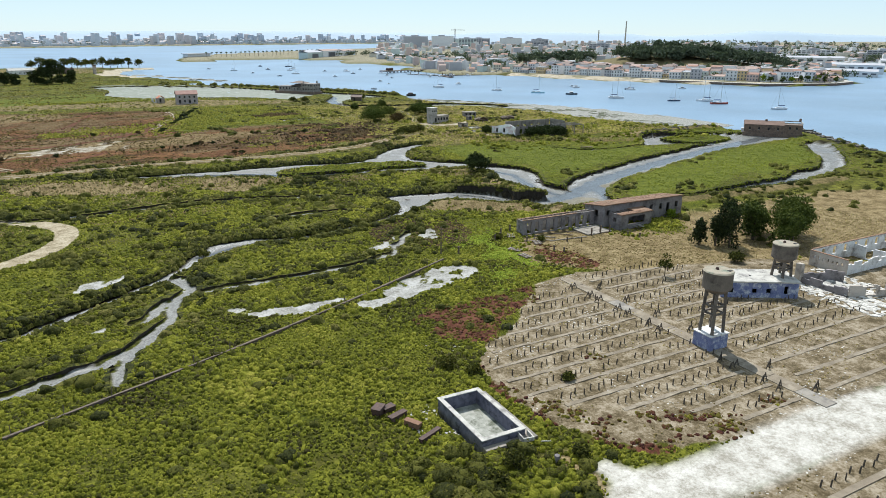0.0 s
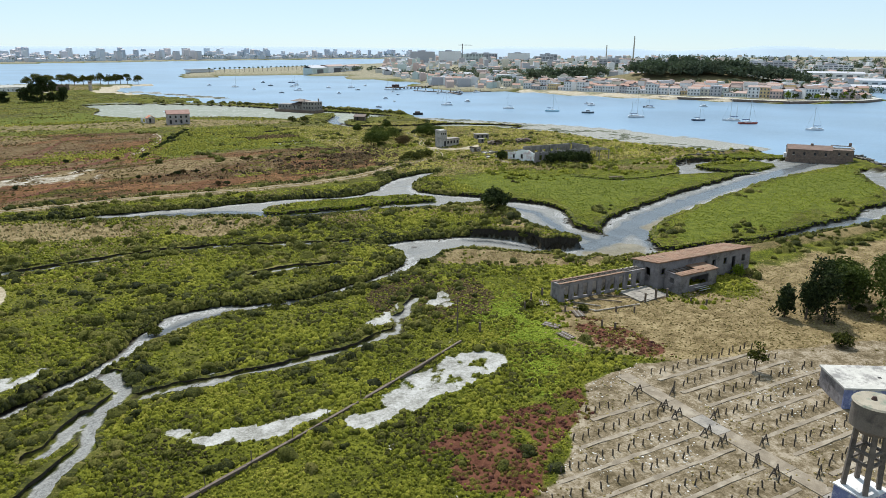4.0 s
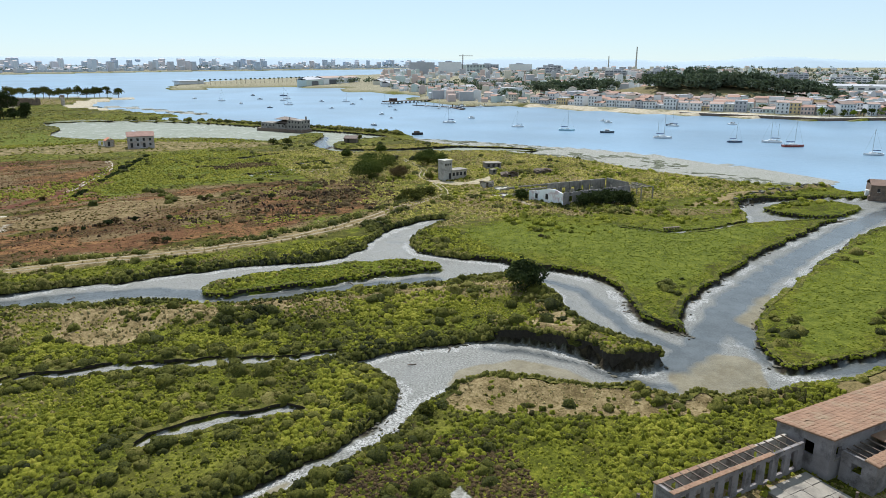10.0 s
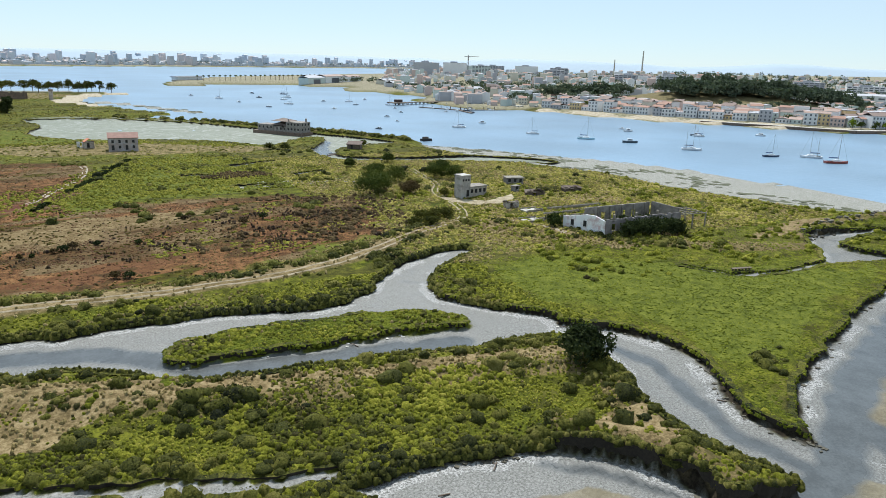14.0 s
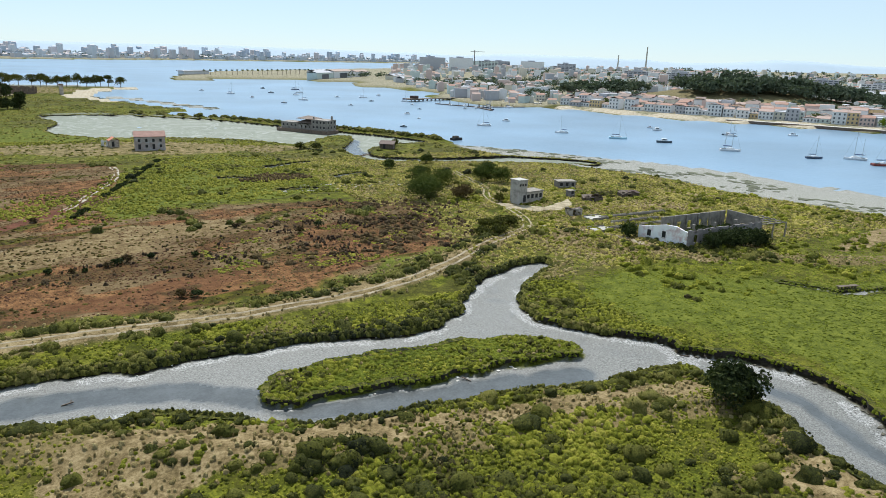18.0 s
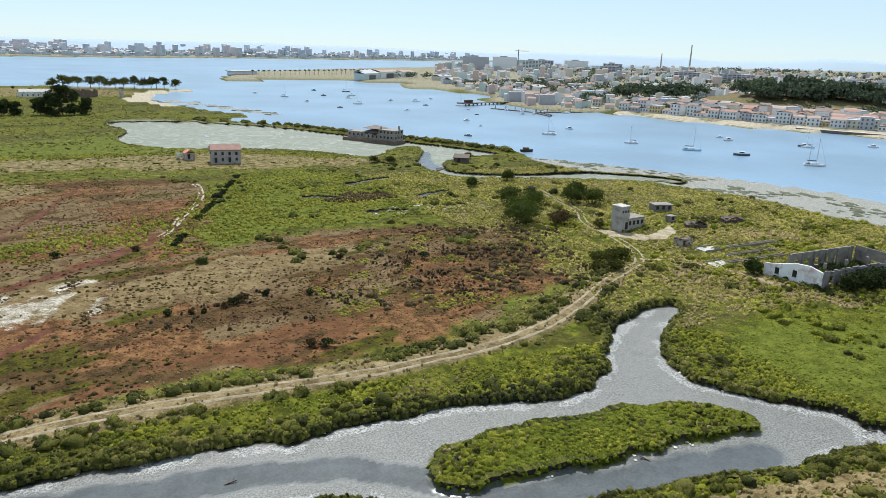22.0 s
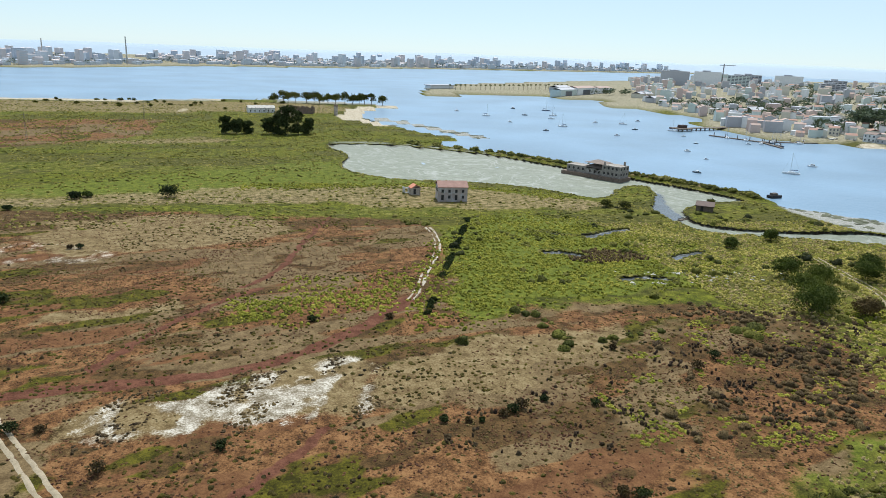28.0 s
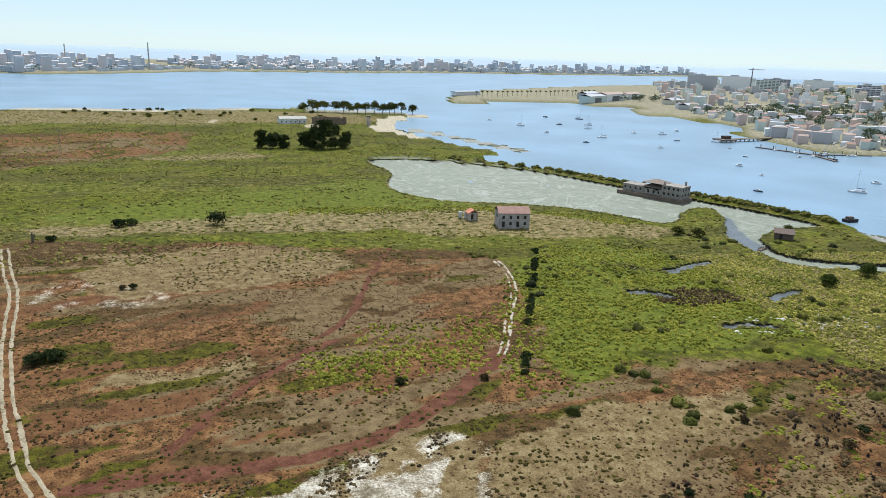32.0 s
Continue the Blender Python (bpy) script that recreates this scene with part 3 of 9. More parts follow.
def height(x, y):
    """Height of the ground at one place."""
    i = int(np.clip(np.searchsorted(GX, x) - 1, 0, len(GX) - 2))
    j = int(np.clip(np.searchsorted(GY, y) - 1, 0, len(GY) - 2))
    u, v = (x - GX[i]) / (GX[i + 1] - GX[i]), (y - GY[j]) / (GY[j + 1] - GY[j])
    g = ground_h
    return float((g[j, i] * (1 - u) + g[j, i + 1] * u) * (1 - v) + (g[j + 1, i] * (1 - u) + g[j + 1, i + 1] * u) * v)


def sample(field, x, y):
    i = np.clip(np.searchsorted(GX, x) - 1, 0, len(GX) - 2)
    j = np.clip(np.searchsorted(GY, y) - 1, 0, len(GY) - 2)
    u, v = (x - GX[i]) / (GX[i + 1] - GX[i]), (y - GY[j]) / (GY[j + 1] - GY[j])
    return (field[j, i] * (1 - u) + field[j, i + 1] * u) * (1 - v) + (field[j + 1, i] * (1 - u) + field[j + 1, i + 1] * u) * v


def quick_mesh(name, verts, faces):
    """A mesh from arrays of places and of equal-sided faces."""
    me = bpy.data.meshes.new(name)
    verts, faces = np.asarray(verts, np.float32), np.asarray(faces, np.int32)
    k = faces.shape[1]
    me.vertices.add(len(verts))
    me.vertices.foreach_set("co", verts.ravel())
    me.loops.add(faces.size)
    me.loops.foreach_set("vertex_index", faces.ravel())
    me.polygons.add(len(faces))
    me.polygons.foreach_set("loop_start", np.arange(0, faces.size, k, dtype=np.int32))
    me.polygons.foreach_set("loop_total", np.full(len(faces), k, np.int32))
    me.update(calc_edges=True)
    me.shade_flat()
    return me


def add_attribute(me, name, r, g, b, a):
    at = me.attributes.new(name, "FLOAT_COLOR", "POINT")
    at.data.foreach_set("color", np.stack([r, g, b, a], -1).astype(np.float32).ravel())


# ---- ground ----
def ground_material():
    m = bpy.data.materials.new("marsh_ground")
    m.use_nodes = True
    n, l = m.node_tree.nodes, m.node_tree.links
    bsdf = n["Principled BSDF"]
    geo = n.new("ShaderNodeNewGeometry")

    def noise_tex(scale, detail=6, rough=0.6):
        t = n.new("ShaderNodeTexNoise")
        t.inputs["Scale"].default_value, t.inputs["Detail"].default_value, t.inputs["Roughness"].default_value = scale, detail, rough
        l.new(geo.outputs["Position"], t.inputs["Vector"])
        return t.outputs[0]

    def tone(stops):
        """Stops drawn together, since the grain stays near its middle value."""
        return [(0.5 + (at - 0.5) * 0.62, c) for at, c in stops]

    fine, middle, broad = noise_tex(2.4, 8, 0.72), noise_tex(0.35, 6, 0.65), noise_tex(0.06, 5, 0.6)
    blend_src = n.new("ShaderNodeMath")
    blend_src.operation = "MULTIPLY_ADD"
    l.new(fine, blend_src.inputs[0])
    blend_src.inputs[1].default_value = 0.5
    m2 = n.new("ShaderNodeMath")
    m2.operation = "MULTIPLY"
    l.new(middle, m2.inputs[0])
    m2.inputs[1].default_value = 0.5
    l.new(m2.outputs[0], blend_src.inputs[2])
    grain = blend_src.outputs[0]

    speck = noise_tex(3.2, 5, 0.8)
    masks = {}
    for attr, names in (("cover_a", "mud dry heath salt"), ("cover_b", "fallow yard road red"), ("cover_c", "bright track pan sand"), ("cover_d", "flat town bank ridge"), ("cover_e", "olive tan rose dark"), ("cover_f", "deep rim slope pond"), ("cover_g", "stream path path path")):
        at = n.new("ShaderNodeAttribute")
        at.attribute_name = attr
        sep = n.new("ShaderNodeSeparateColor")
        l.new(at.outputs["Color"], sep.inputs[0])
        for k, name in enumerate(names.split()):
            masks[name] = sep.outputs[k] if k < 3 else at.outputs["Alpha"]

    def broken(mask, amount=0.7):
        """A mask whose edge is eaten into by the grain."""
        a = n.new("ShaderNodeMath")
        a.operation = "SUBTRACT"
        l.new(grain, a.inputs[0])
        a.inputs[1].default_value = 0.5
        b = n.new("ShaderNodeMath")
        b.operation = "MULTIPLY_ADD"
        l.new(a.outputs[0], b.inputs[0])
        b.inputs[1].default_value = amount * 2
        l.new(mask, b.inputs[2])
        c = n.new("ShaderNodeMapRange")
        c.inputs["From Min"].default_value, c.inputs["From Max"].default_value = 0.38, 0.62
        l.new(b.outputs[0], c.inputs["Value"])
        return c.outputs[0]

    def over(colour, mask, top):
        x = n.new("ShaderNodeMix")
        x.data_type = "RGBA"
        l.new(mask, x.inputs[0])
        l.new(colour, x.inputs[6])
        l.new(top, x.inputs[7])
        return x.outputs[2]

    colour = ramp(n, [(0.43, (0.016, 0.02, 0.003)), (0.5, (0.066, 0.076, 0.008)), (0.58, (0.175, 0.182, 0.02))], l, grain)
    tint = ramp(n, [(0.35, (0.04, 0.056, 0.005)), (0.65, (0.125, 0.112, 0.02))], l, broad)
    mixed = n.new("ShaderNodeMix")
    mixed.data_type = "RGBA"
    mixed.inputs[0].default_value = 0.35
    l.new(colour, mixed.inputs[6])
    l.new(tint, mixed.inputs[7])
    colour = mixed.outputs[2]
    tops = dict(
        town=[(0.35, (0.13, 0.13, 0.075)), (0.5, (0.22, 0.2, 0.14)), (0.65, (0.34, 0.31, 0.24))],
        ridge=[(0.36, (0.065, 0.056, 0.02)), (0.64, (0.2, 0.152, 0.072))],
        bright=[(0.36, (0.046, 0.058, 0.008)), (0.5, (0.086, 0.102, 0.014)), (0.64, (0.135, 0.148, 0.024))],
        heath=[(0.38, (0.05, 0.025, 0.011)), (0.5, (0.128, 0.063, 0.027)), (0.62, (0.21, 0.112, 0.05))],
        fallow=[(0.36, (0.085, 0.058, 0.026)), (0.5, (0.15, 0.108, 0.052)), (0.64, (0.225, 0.175, 0.095))],
        dry=[(0.36, (0.085, 0.062, 0.028)), (0.5, (0.17, 0.128, 0.064)), (0.64, (0.275, 0.216, 0.12))],
        red=[(0.36, (0.06, 0.023, 0.014)), (0.64, (0.138, 0.06, 0.038))],
        salt=[(0.36, (0.12, 0.095, 0.06)), (0.5, (0.25, 0.22, 0.17)), (0.64, (0.5, 0.47, 0.41))],
        yard=[(0.36, (0.075, 0.058, 0.032)), (0.5, (0.165, 0.13, 0.082)), (0.64, (0.3, 0.255, 0.19))],
        road=[(0.34, (0.26, 0.24, 0.2)), (0.5, (0.42, 0.4, 0.36)), (0.66, (0.56, 0.54, 0.5))],
        track=[(0.36, (0.19, 0.155, 0.1)), (0.5, (0.3, 0.255, 0.175)), (0.64, (0.42, 0.37, 0.28))],
        pan=[(0.34, (0.17, 0.165, 0.145)), (0.5, (0.3, 0.295, 0.275)), (0.66, (0.42, 0.415, 0.4))],
        sand=[(0.36, (0.26, 0.22, 0.155)), (0.5, (0.36, 0.315, 0.24)), (0.64, (0.46, 0.415, 0.335))],
        flat=[(0.36, (0.14, 0.145, 0.115)), (0.5, (0.25, 0.25, 0.23)), (0.64, (0.36, 0.36, 0.345))],
        mud=[(0.3, (0.06, 0.06, 0.054)), (0.5, (0.145, 0.147, 0.139)), (0.7, (0.25, 0.255, 0.248))],
        pond=[(0.36, (0.1, 0.118, 0.083)), (0.64, (0.165, 0.185, 0.145))],
        rim=[(0.36, (0.07, 0.07, 0.065)), (0.5, (0.22, 0.222, 0.218)), (0.64, (0.42, 0.424, 0.42))],
        slope=[(0.3, (0.08, 0.075, 0.035)), (0.7, (0.22, 0.18, 0.1))],
        # peat colour taken to near black, bank shade included in it
        bank=[(0.36, (0.01, 0.008, 0.006)), (0.64, (0.04, 0.033, 0.022))],
    )
    heath_tops = dict(olive=[(0.36, (0.022, 0.02, 0.004)), (0.5, (0.05, 0.046, 0.007)), (0.64, (0.1, 0.088, 0.012))], tan=[(0.36, (0.075, 0.05, 0.024)), (0.64, (0.175, 0.125, 0.065))],
                      rose=[(0.36, (0.072, 0.032, 0.015)), (0.64, (0.155, 0.078, 0.036))], dark=[(0.38, (0.03, 0.019, 0.008)), (0.62, (0.105, 0.062, 0.026))])
    # darker and drier streaks through the green marsh
    for streak, share, streak_stops in (("dark", 0.65, [(0.36, (0.02, 0.022, 0.005)), (0.64, (0.075, 0.068, 0.018))]), ("tan", 0.2, [(0.36, (0.06, 0.055, 0.016)), (0.64, (0.16, 0.135, 0.05))])):
        some = n.new("ShaderNodeMath")
        some.operation = "MULTIPLY"
        some.inputs[1].default_value = share
        l.new(broken(masks[streak], 0.5), some.inputs[0])
        colour = over(colour, some.outputs[0], ramp(n, tone(streak_stops), l, grain))
    for name, stops in tops.items():
        if name == "fallow":
            for streak, streak_stops in heath_tops.items():
                both = n.new("ShaderNodeMath")
                both.operation = "MULTIPLY"
                l.new(broken(masks["heath"]), both.inputs[0])
                l.new(broken(masks[streak], 0.5), both.inputs[1])
                colour = over(colour, both.outputs[0], ramp(n, tone(streak_stops), l, grain))
        mask = masks[name] if name in ("mud", "bank", "road", "flat", "town", "pond") else broken(masks[name], 0.35) if name == "track" else broken(masks[name])
        colour = over(colour, mask, ramp(n, tone(stops), l, speck if name in ("mud", "rim", "flat") else grain))
    # wet hollows in the mud, darker and smoother
    wet_src = n.new("ShaderNodeTexNoise")
    wet_src.inputs["Scale"].default_value, wet_src.inputs["Detail"].default_value, wet_src.inputs["Distortion"].default_value = 0.1, 5, 1.8
    l.new(geo.outputs["Position"], wet_src.inputs["Vector"])
    wet_on = n.new("ShaderNodeMath")
    wet_on.operation = "MULTIPLY"
    l.new(ramp(n, [(0.46, (0, 0, 0)), (0.62, (1, 1, 1))], l, wet_src.outputs[0]), wet_on.inputs[0])
    l.new(masks["mud"], wet_on.inputs[1])
    dry_land = n.new("ShaderNodeMath")
    dry_land.operation = "SUBTRACT"
    dry_land.inputs[0].default_value = 1.0
    l.new(masks["pond"], dry_land.inputs[1])
    wet_creek = n.new("ShaderNodeMath")
    wet_creek.operation = "MULTIPLY"
    l.new(wet_on.outputs[0], wet_creek.inputs[0])
    l.new(dry_land.outputs[0], wet_creek.inputs[1])
    wet_on = wet_creek
    wet_some = n.new("ShaderNodeMath")
    wet_some.operation = "MULTIPLY"
    l.new(wet_on.outputs[0], wet_some.inputs[0])
    wet_some.inputs[1].default_value = 0.18
    colour = over(colour, wet_some.outputs[0], ramp(n, [(0.36, (0.04, 0.04, 0.036)), (0.64, (0.09, 0.092, 0.09))], l, grain))
    # winding drainage rills on the bare mud
    rill_src = n.new("ShaderNodeTexNoise")
    rill_src.inputs["Scale"].default_value, rill_src.inputs["Detail"].default_value, rill_src.inputs["Distortion"].default_value = 0.22, 3, 1.6
    l.new(geo.outputs["Position"], rill_src.inputs["Vector"])
    rill = ramp(n, [(0.455, (0, 0, 0)), (0.475, (1, 1, 1)), (0.495, (0, 0, 0)), (0.545, (0, 0, 0)), (0.56, (1, 1, 1)), (0.58, (0, 0, 0))], l, rill_src.outputs[0])
    rill_on = n.new("ShaderNodeMath")
    rill_on.operation = "MULTIPLY"
    l.new(rill, rill_on.inputs[0])
    l.new(masks["mud"], rill_on.inputs[1])
    streak_src = n.new("ShaderNodeTexNoise")
    streak_src.inputs["Scale"].default_value, streak_src.inputs["Detail"].default_value, streak_src.inputs["Distortion"].default_value = 0.022, 2, 2.4
    l.new(geo.outputs["Position"], streak_src.inputs["Vector"])
    pale = n.new("ShaderNodeMath")
    pale.operation = "MULTIPLY"
    l.new(ramp(n, [(0.44, (0, 0, 0)), (0.47, (0.7, 0.7, 0.7)), (0.49, (0, 0, 0)), (0.55, (0, 0, 0)), (0.57, (0.7, 0.7, 0.7)), (0.6, (0, 0, 0))], l, streak_src.outputs[0]), pale.inputs[0])
    l.new(masks["pond"], pale.inputs[1])
    colour = over(colour, pale.outputs[0], ramp(n, [(0.4, (0.22, 0.237, 0.21)), (0.6, (0.3, 0.318, 0.3))], l, grain))
    rill_part = n.new("ShaderNodeMath")
    rill_part.operation = "MULTIPLY"
    rill_creek = n.new("ShaderNodeMath")
    rill_creek.operation = "MULTIPLY"
    l.new(rill_on.outputs[0], rill_creek.inputs[0])
    l.new(dry_land.outputs[0], rill_creek.inputs[1])
    l.new(rill_creek.outputs[0], rill_part.inputs[0])
    rill_part.inputs[1].default_value = 0.3
    colour = over(colour, rill_part.outputs[0], ramp(n, [(0.4, (0.14, 0.14, 0.133)), (0.6, (0.24, 0.242, 0.24))], l, grain))
    # sand bars, and thin water with its wet bed
    colour = over(colour, broken(masks["deep"], 0.3), ramp(n, tone([(0.36, (0.1, 0.083, 0.047)), (0.5, (0.14, 0.12, 0.074)), (0.64, (0.185, 0.163, 0.11))]), l, grain))
    colour = over(colour, masks["stream"], ramp(n, tone([(0.36, (0.06, 0.066, 0.068)), (0.64, (0.095, 0.104, 0.108))]), l, grain))
    l.new(colour, bsdf.inputs["Base Color"])
    gloss = n.new("ShaderNodeMapRange")
    gloss.inputs["To Min"].default_value, gloss.inputs["To Max"].default_value = 0.06, 0.35
    l.new(masks["mud"], gloss.inputs["Value"])
    l.new(gloss.outputs[0], bsdf.inputs["Specular IOR Level"])
    # wet mud shines a little
    shine = n.new("ShaderNodeMapRange")
    shine.inputs["To Min"].default_value, shine.inputs["To Max"].default_value = 0.92, 0.62
    l.new(masks["mud"], shine.inputs["Value"])
    spark = n.new("ShaderNodeMath")
    spark.operation = "MULTIPLY_ADD"
    l.new(fine, spark.inputs[0])
    spark.inputs[1].default_value = 0.5
    lower = n.new("ShaderNodeMath")
    lower.operation = "SUBTRACT"
    l.new(shine.outputs[0], lower.inputs[0])
    lower.inputs[1].default_value = 0.25
    l.new(lower.outputs[0], spark.inputs[2])
    sheen = n.new("ShaderNodeMath")
    sheen.operation = "MULTIPLY_ADD"
    l.new(wet_on.outputs[0], sheen.inputs[0])
    sheen.inputs[1].default_value = -0.22
    l.new(spark.outputs[0], sheen.inputs[2])
    film = n.new("ShaderNodeMix")
    l.new(masks["stream"], film.inputs[0])
    l.new(sheen.outputs[0], film.inputs[2])
    film.inputs[3].default_value = 0.24
    l.new(film.outputs[0], bsdf.inputs["Roughness"])
    b = n.new("ShaderNodeBump")
    calm = n.new("ShaderNodeMapRange")
    calm.inputs["To Min"].default_value, calm.inputs["To Max"].default_value = 0.5, 0.04
    l.new(masks["stream"], calm.inputs["Value"])
    l.new(calm.outputs[0], b.inputs["Strength"])
    b.inputs["Distance"].default_value = 0.35
    l.new(grain, b.inputs["Height"])
    l.new(b.outputs[0], bsdf.inputs["Normal"])
    return m


rows_n, cols_n = gx.shape
index = np.arange(rows_n * cols_n).reshape(rows_n, cols_n)
quads = np.stack([index[:-1, :-1], index[:-1, 1:], index[1:, 1:], index[1:, :-1]], -1).reshape(-1, 4)
ground_mesh = quick_mesh("ground", np.stack([gx, gy, ground_h], -1).reshape(-1, 3), quads)
for attr, names in (("cover_a", "mud dry heath salt"), ("cover_b", "fallow yard road red"), ("cover_c", "bright track pan sand"), ("cover_d", "flat town bank ridge"), ("cover_e", "olive tan rose dark"), ("cover_f", "deep rim slope pond"), ("cover_g", "stream path path path")):
    add_attribute(ground_mesh, attr, *[COVER[k].ravel() for k in names.split()])
ground_mesh.materials.append(ground_material())
ground_mesh.shade_smooth()
ground = tagged(new("ground", ground_mesh), "salt marsh ground with tidal creeks, brown heath and mud flats", "ground", kind="structure")


# ---- water ----
def water_material(name, colour, rough, wave):
    m = bpy.data.materials.new(name)
    m.use_nodes = True
    n, l = m.node_tree.nodes, m.node_tree.links
    bsdf = n["Principled BSDF"]
    geo = n.new("ShaderNodeNewGeometry")
    t = n.new("ShaderNodeTexNoise")
    t.inputs["Scale"].default_value, t.inputs["Detail"].default_value = 0.35, 8
    l.new(geo.outputs["Position"], t.inputs["Vector"])
    broad = n.new("ShaderNodeTexNoise")
    broad.inputs["Scale"].default_value, broad.inputs["Detail"].default_value = 0.012, 4
    l.new(geo.outputs["Position"], broad.inputs["Vector"])
    c = ramp(n, [(0.35, tuple(v * 0.85 for v in colour)), (0.65, tuple(v * 1.15 for v in colour))], l, broad.outputs[0])
    l.new(c, bsdf.inputs["Base Color"])
    bsdf.inputs["Roughness"].default_value = rough
    bsdf.inputs["IOR"].default_value = 1.33
    b = n.new("ShaderNodeBump")
    b.inputs["Strength"].default_value, b.inputs["Distance"].default_value = wave, 0.4
    l.new(t.outputs[0], b.inputs["Height"])
    l.new(b.outputs[0], bsdf.inputs["Normal"])
    return m


WATER = water_material("estuary_water", (0.155, 0.243, 0.34), 0.3, 0.4)
wx_axis = np.linspace(-4800, 4800, 25)
wy_axis = np.linspace(-1400, 4900, 25)
wxx, wyy = np.meshgrid(wx_axis, wy_axis)
wi = np.arange(625).reshape(25, 25)
water_mesh = quick_mesh("water", np.stack([wxx, wyy, np.full(wxx.shape, SEA_Z)], -1).reshape(-1, 3), np.stack([wi[:-1, :-1], wi[:-1, 1:], wi[1:, 1:], wi[1:, :-1]], -1).reshape(-1, 4))
water_mesh.materials.append(WATER)
tagged(new("water", water_mesh), "calm blue estuary water with light ripples", "water", kind="structure")


# ---- helpers for things ----
def part(name, bm, material, parent=None, label=""):
    """Links a bmesh as one mesh object under a thing or a part."""
    me = bpy.data.meshes.new(name)
    bm.to_mesh(me)
    bm.free()
    me.materials.append(material)
    ob = new(name, me)
    ob.parent = parent
    return tagged(ob, label)


def shared(name, me, parent, m=None, label=""):
    """One more object on a mesh that is there already."""
    ob = new(name, me)
    ob.parent = parent
    if m is not None:
        ob.matrix_basis = m
    return tagged(ob, label)


def thing(name, x, y, rz=0.0, label="", category="", group="", z=None):
    ob = new(name)
    ob.empty_display_size = 0.5
    ob.matrix_world = pose(x, y, height(x, y) if z is None else z, 0, 0, rz)
    return tagged(ob, label, category, group)


def box(bm, x0, y0, z0, x1, y1, z1, m=None):
    t = Matrix.Translation(((x0 + x1) / 2, (y0 + y1) / 2, (z0 + z1) / 2)) @ Matrix.Diagonal((abs(x1 - x0), abs(y1 - y0), abs(z1 - z0), 1))
    return bmesh.ops.create_cube(bm, size=1.0, matrix=m @ t if m is not None else t)["verts"]


def boxes(*sizes, jitter=0.0, seed=1):
    bm = bmesh.new()
    for s in sizes:
        box(bm, *s)
    if jitter:
        r = random.Random(seed)
        for v in bm.verts:
            v.co += Vector([r.uniform(-jitter, jitter) for _ in range(3)])
    return bm


def strip(half, y0, y1, z0, z1, pieces=16, jitter=0.07, seed=1):
    """One long uneven kerb along x."""
    bm, r, rows = bmesh.new(), random.Random(seed), []
    for k in range(pieces + 1):
        xx = -half + 2 * half * k / pieces
        rows.append([bm.verts.new((xx, y + r.uniform(-jitter, jitter), z + (r.uniform(-jitter, jitter) if z > z0 else 0))) for y, z in ((y0, z0), (y0, z1), (y1, z1), (y1, z0))])
    for a, b in zip(rows[:-1], rows[1:]):
        for j in range(3):
            bm.faces.new([a[j], b[j], b[j + 1], a[j + 1]])
    bm.faces.new(rows[0])
    bm.faces.new(rows[-1][::-1])
    bmesh.ops.recalc_face_normals(bm, faces=bm.faces)
    return bm


def box_mesh(name, material, *sizes, jitter=0.0, seed=1):
    bm = boxes(*sizes, jitter=jitter, seed=seed)
    me = bpy.data.meshes.new(name)
    bm.to_mesh(me)
    bm.free()
    me.materials.append(material)
    return me


def holed_wall(length, tall, thick, holes, ragged=0.0, seed=1, low=-0.6):
    """A wall along x with rectangular openings (x0, z0, x1, z1) right through it; ragged: an uneven, broken top."""
    bm = bmesh.new()
    xs = sorted({0.0, length, *[h[0] for h in holes], *[h[2] for h in holes], *([k * 1.1 for k in range(1, int(length / 1.1))] if ragged else [])})
    zs = sorted({low, tall, *[h[1] for h in holes], *[h[3] for h in holes]})
    r = random.Random(seed)
    for x0, x1 in zip(xs[:-1], xs[1:]):
        if x1 - x0 < 0.02:
            continue
        cut = r.uniform(0, ragged) * (r.random() < 0.7)
        for z0, z1 in zip(zs[:-1], zs[1:]):
            cx, cz = (x0 + x1) / 2, (z0 + z1) / 2
            if any(h[0] < cx < h[2] and h[1] < cz < h[3] for h in holes):
                continue
            top = min(z1, tall - cut)
            if top > z0 + 0.02:
                box(bm, x0, 0, z0, x1, thick, top)
    bmesh.ops.remove_doubles(bm, verts=bm.verts, dist=0.002)
    return bm


def gable(w, d, z, rise, over=0.35, thick=0.18, along="x"):
    """A pitched roof with thickness over a w by d plan centred on the origin, ridge along x."""
    bm = bmesh.new()
    if along == "y":
        w, d = d, w
    hw, hd = w / 2 + over, d / 2 + over
    drop = rise * over / (d / 2)
    rows = []
    for dz in (0, thick):
        rows.append([bm.verts.new(p) for p in ((-hw, -hd, z - drop + dz), (hw, -hd, z - drop + dz), (hw, hd, z - drop + dz), (-hw, hd, z - drop + dz), (-hw, 0, z + rise + dz), (hw, 0, z + rise + dz))])
    lo, hi = rows
    for f in ((0, 1, 5, 4), (2, 3, 4, 5)):
        bm.faces.new([hi[k] for k in f])
        bm.faces.new([lo[k] for k in reversed(f)])
    for a, b in ((0, 1), (1, 5), (5, 2), (2, 3), (3, 4), (4, 0)):
        bm.faces.new([lo[a], lo[b], hi[b], hi[a]])
    if along == "y":
        bmesh.ops.rotate(bm, verts=bm.verts, cent=(0, 0, 0), matrix=Matrix.Rotation(math.pi / 2, 3, "Z"))
    return bm


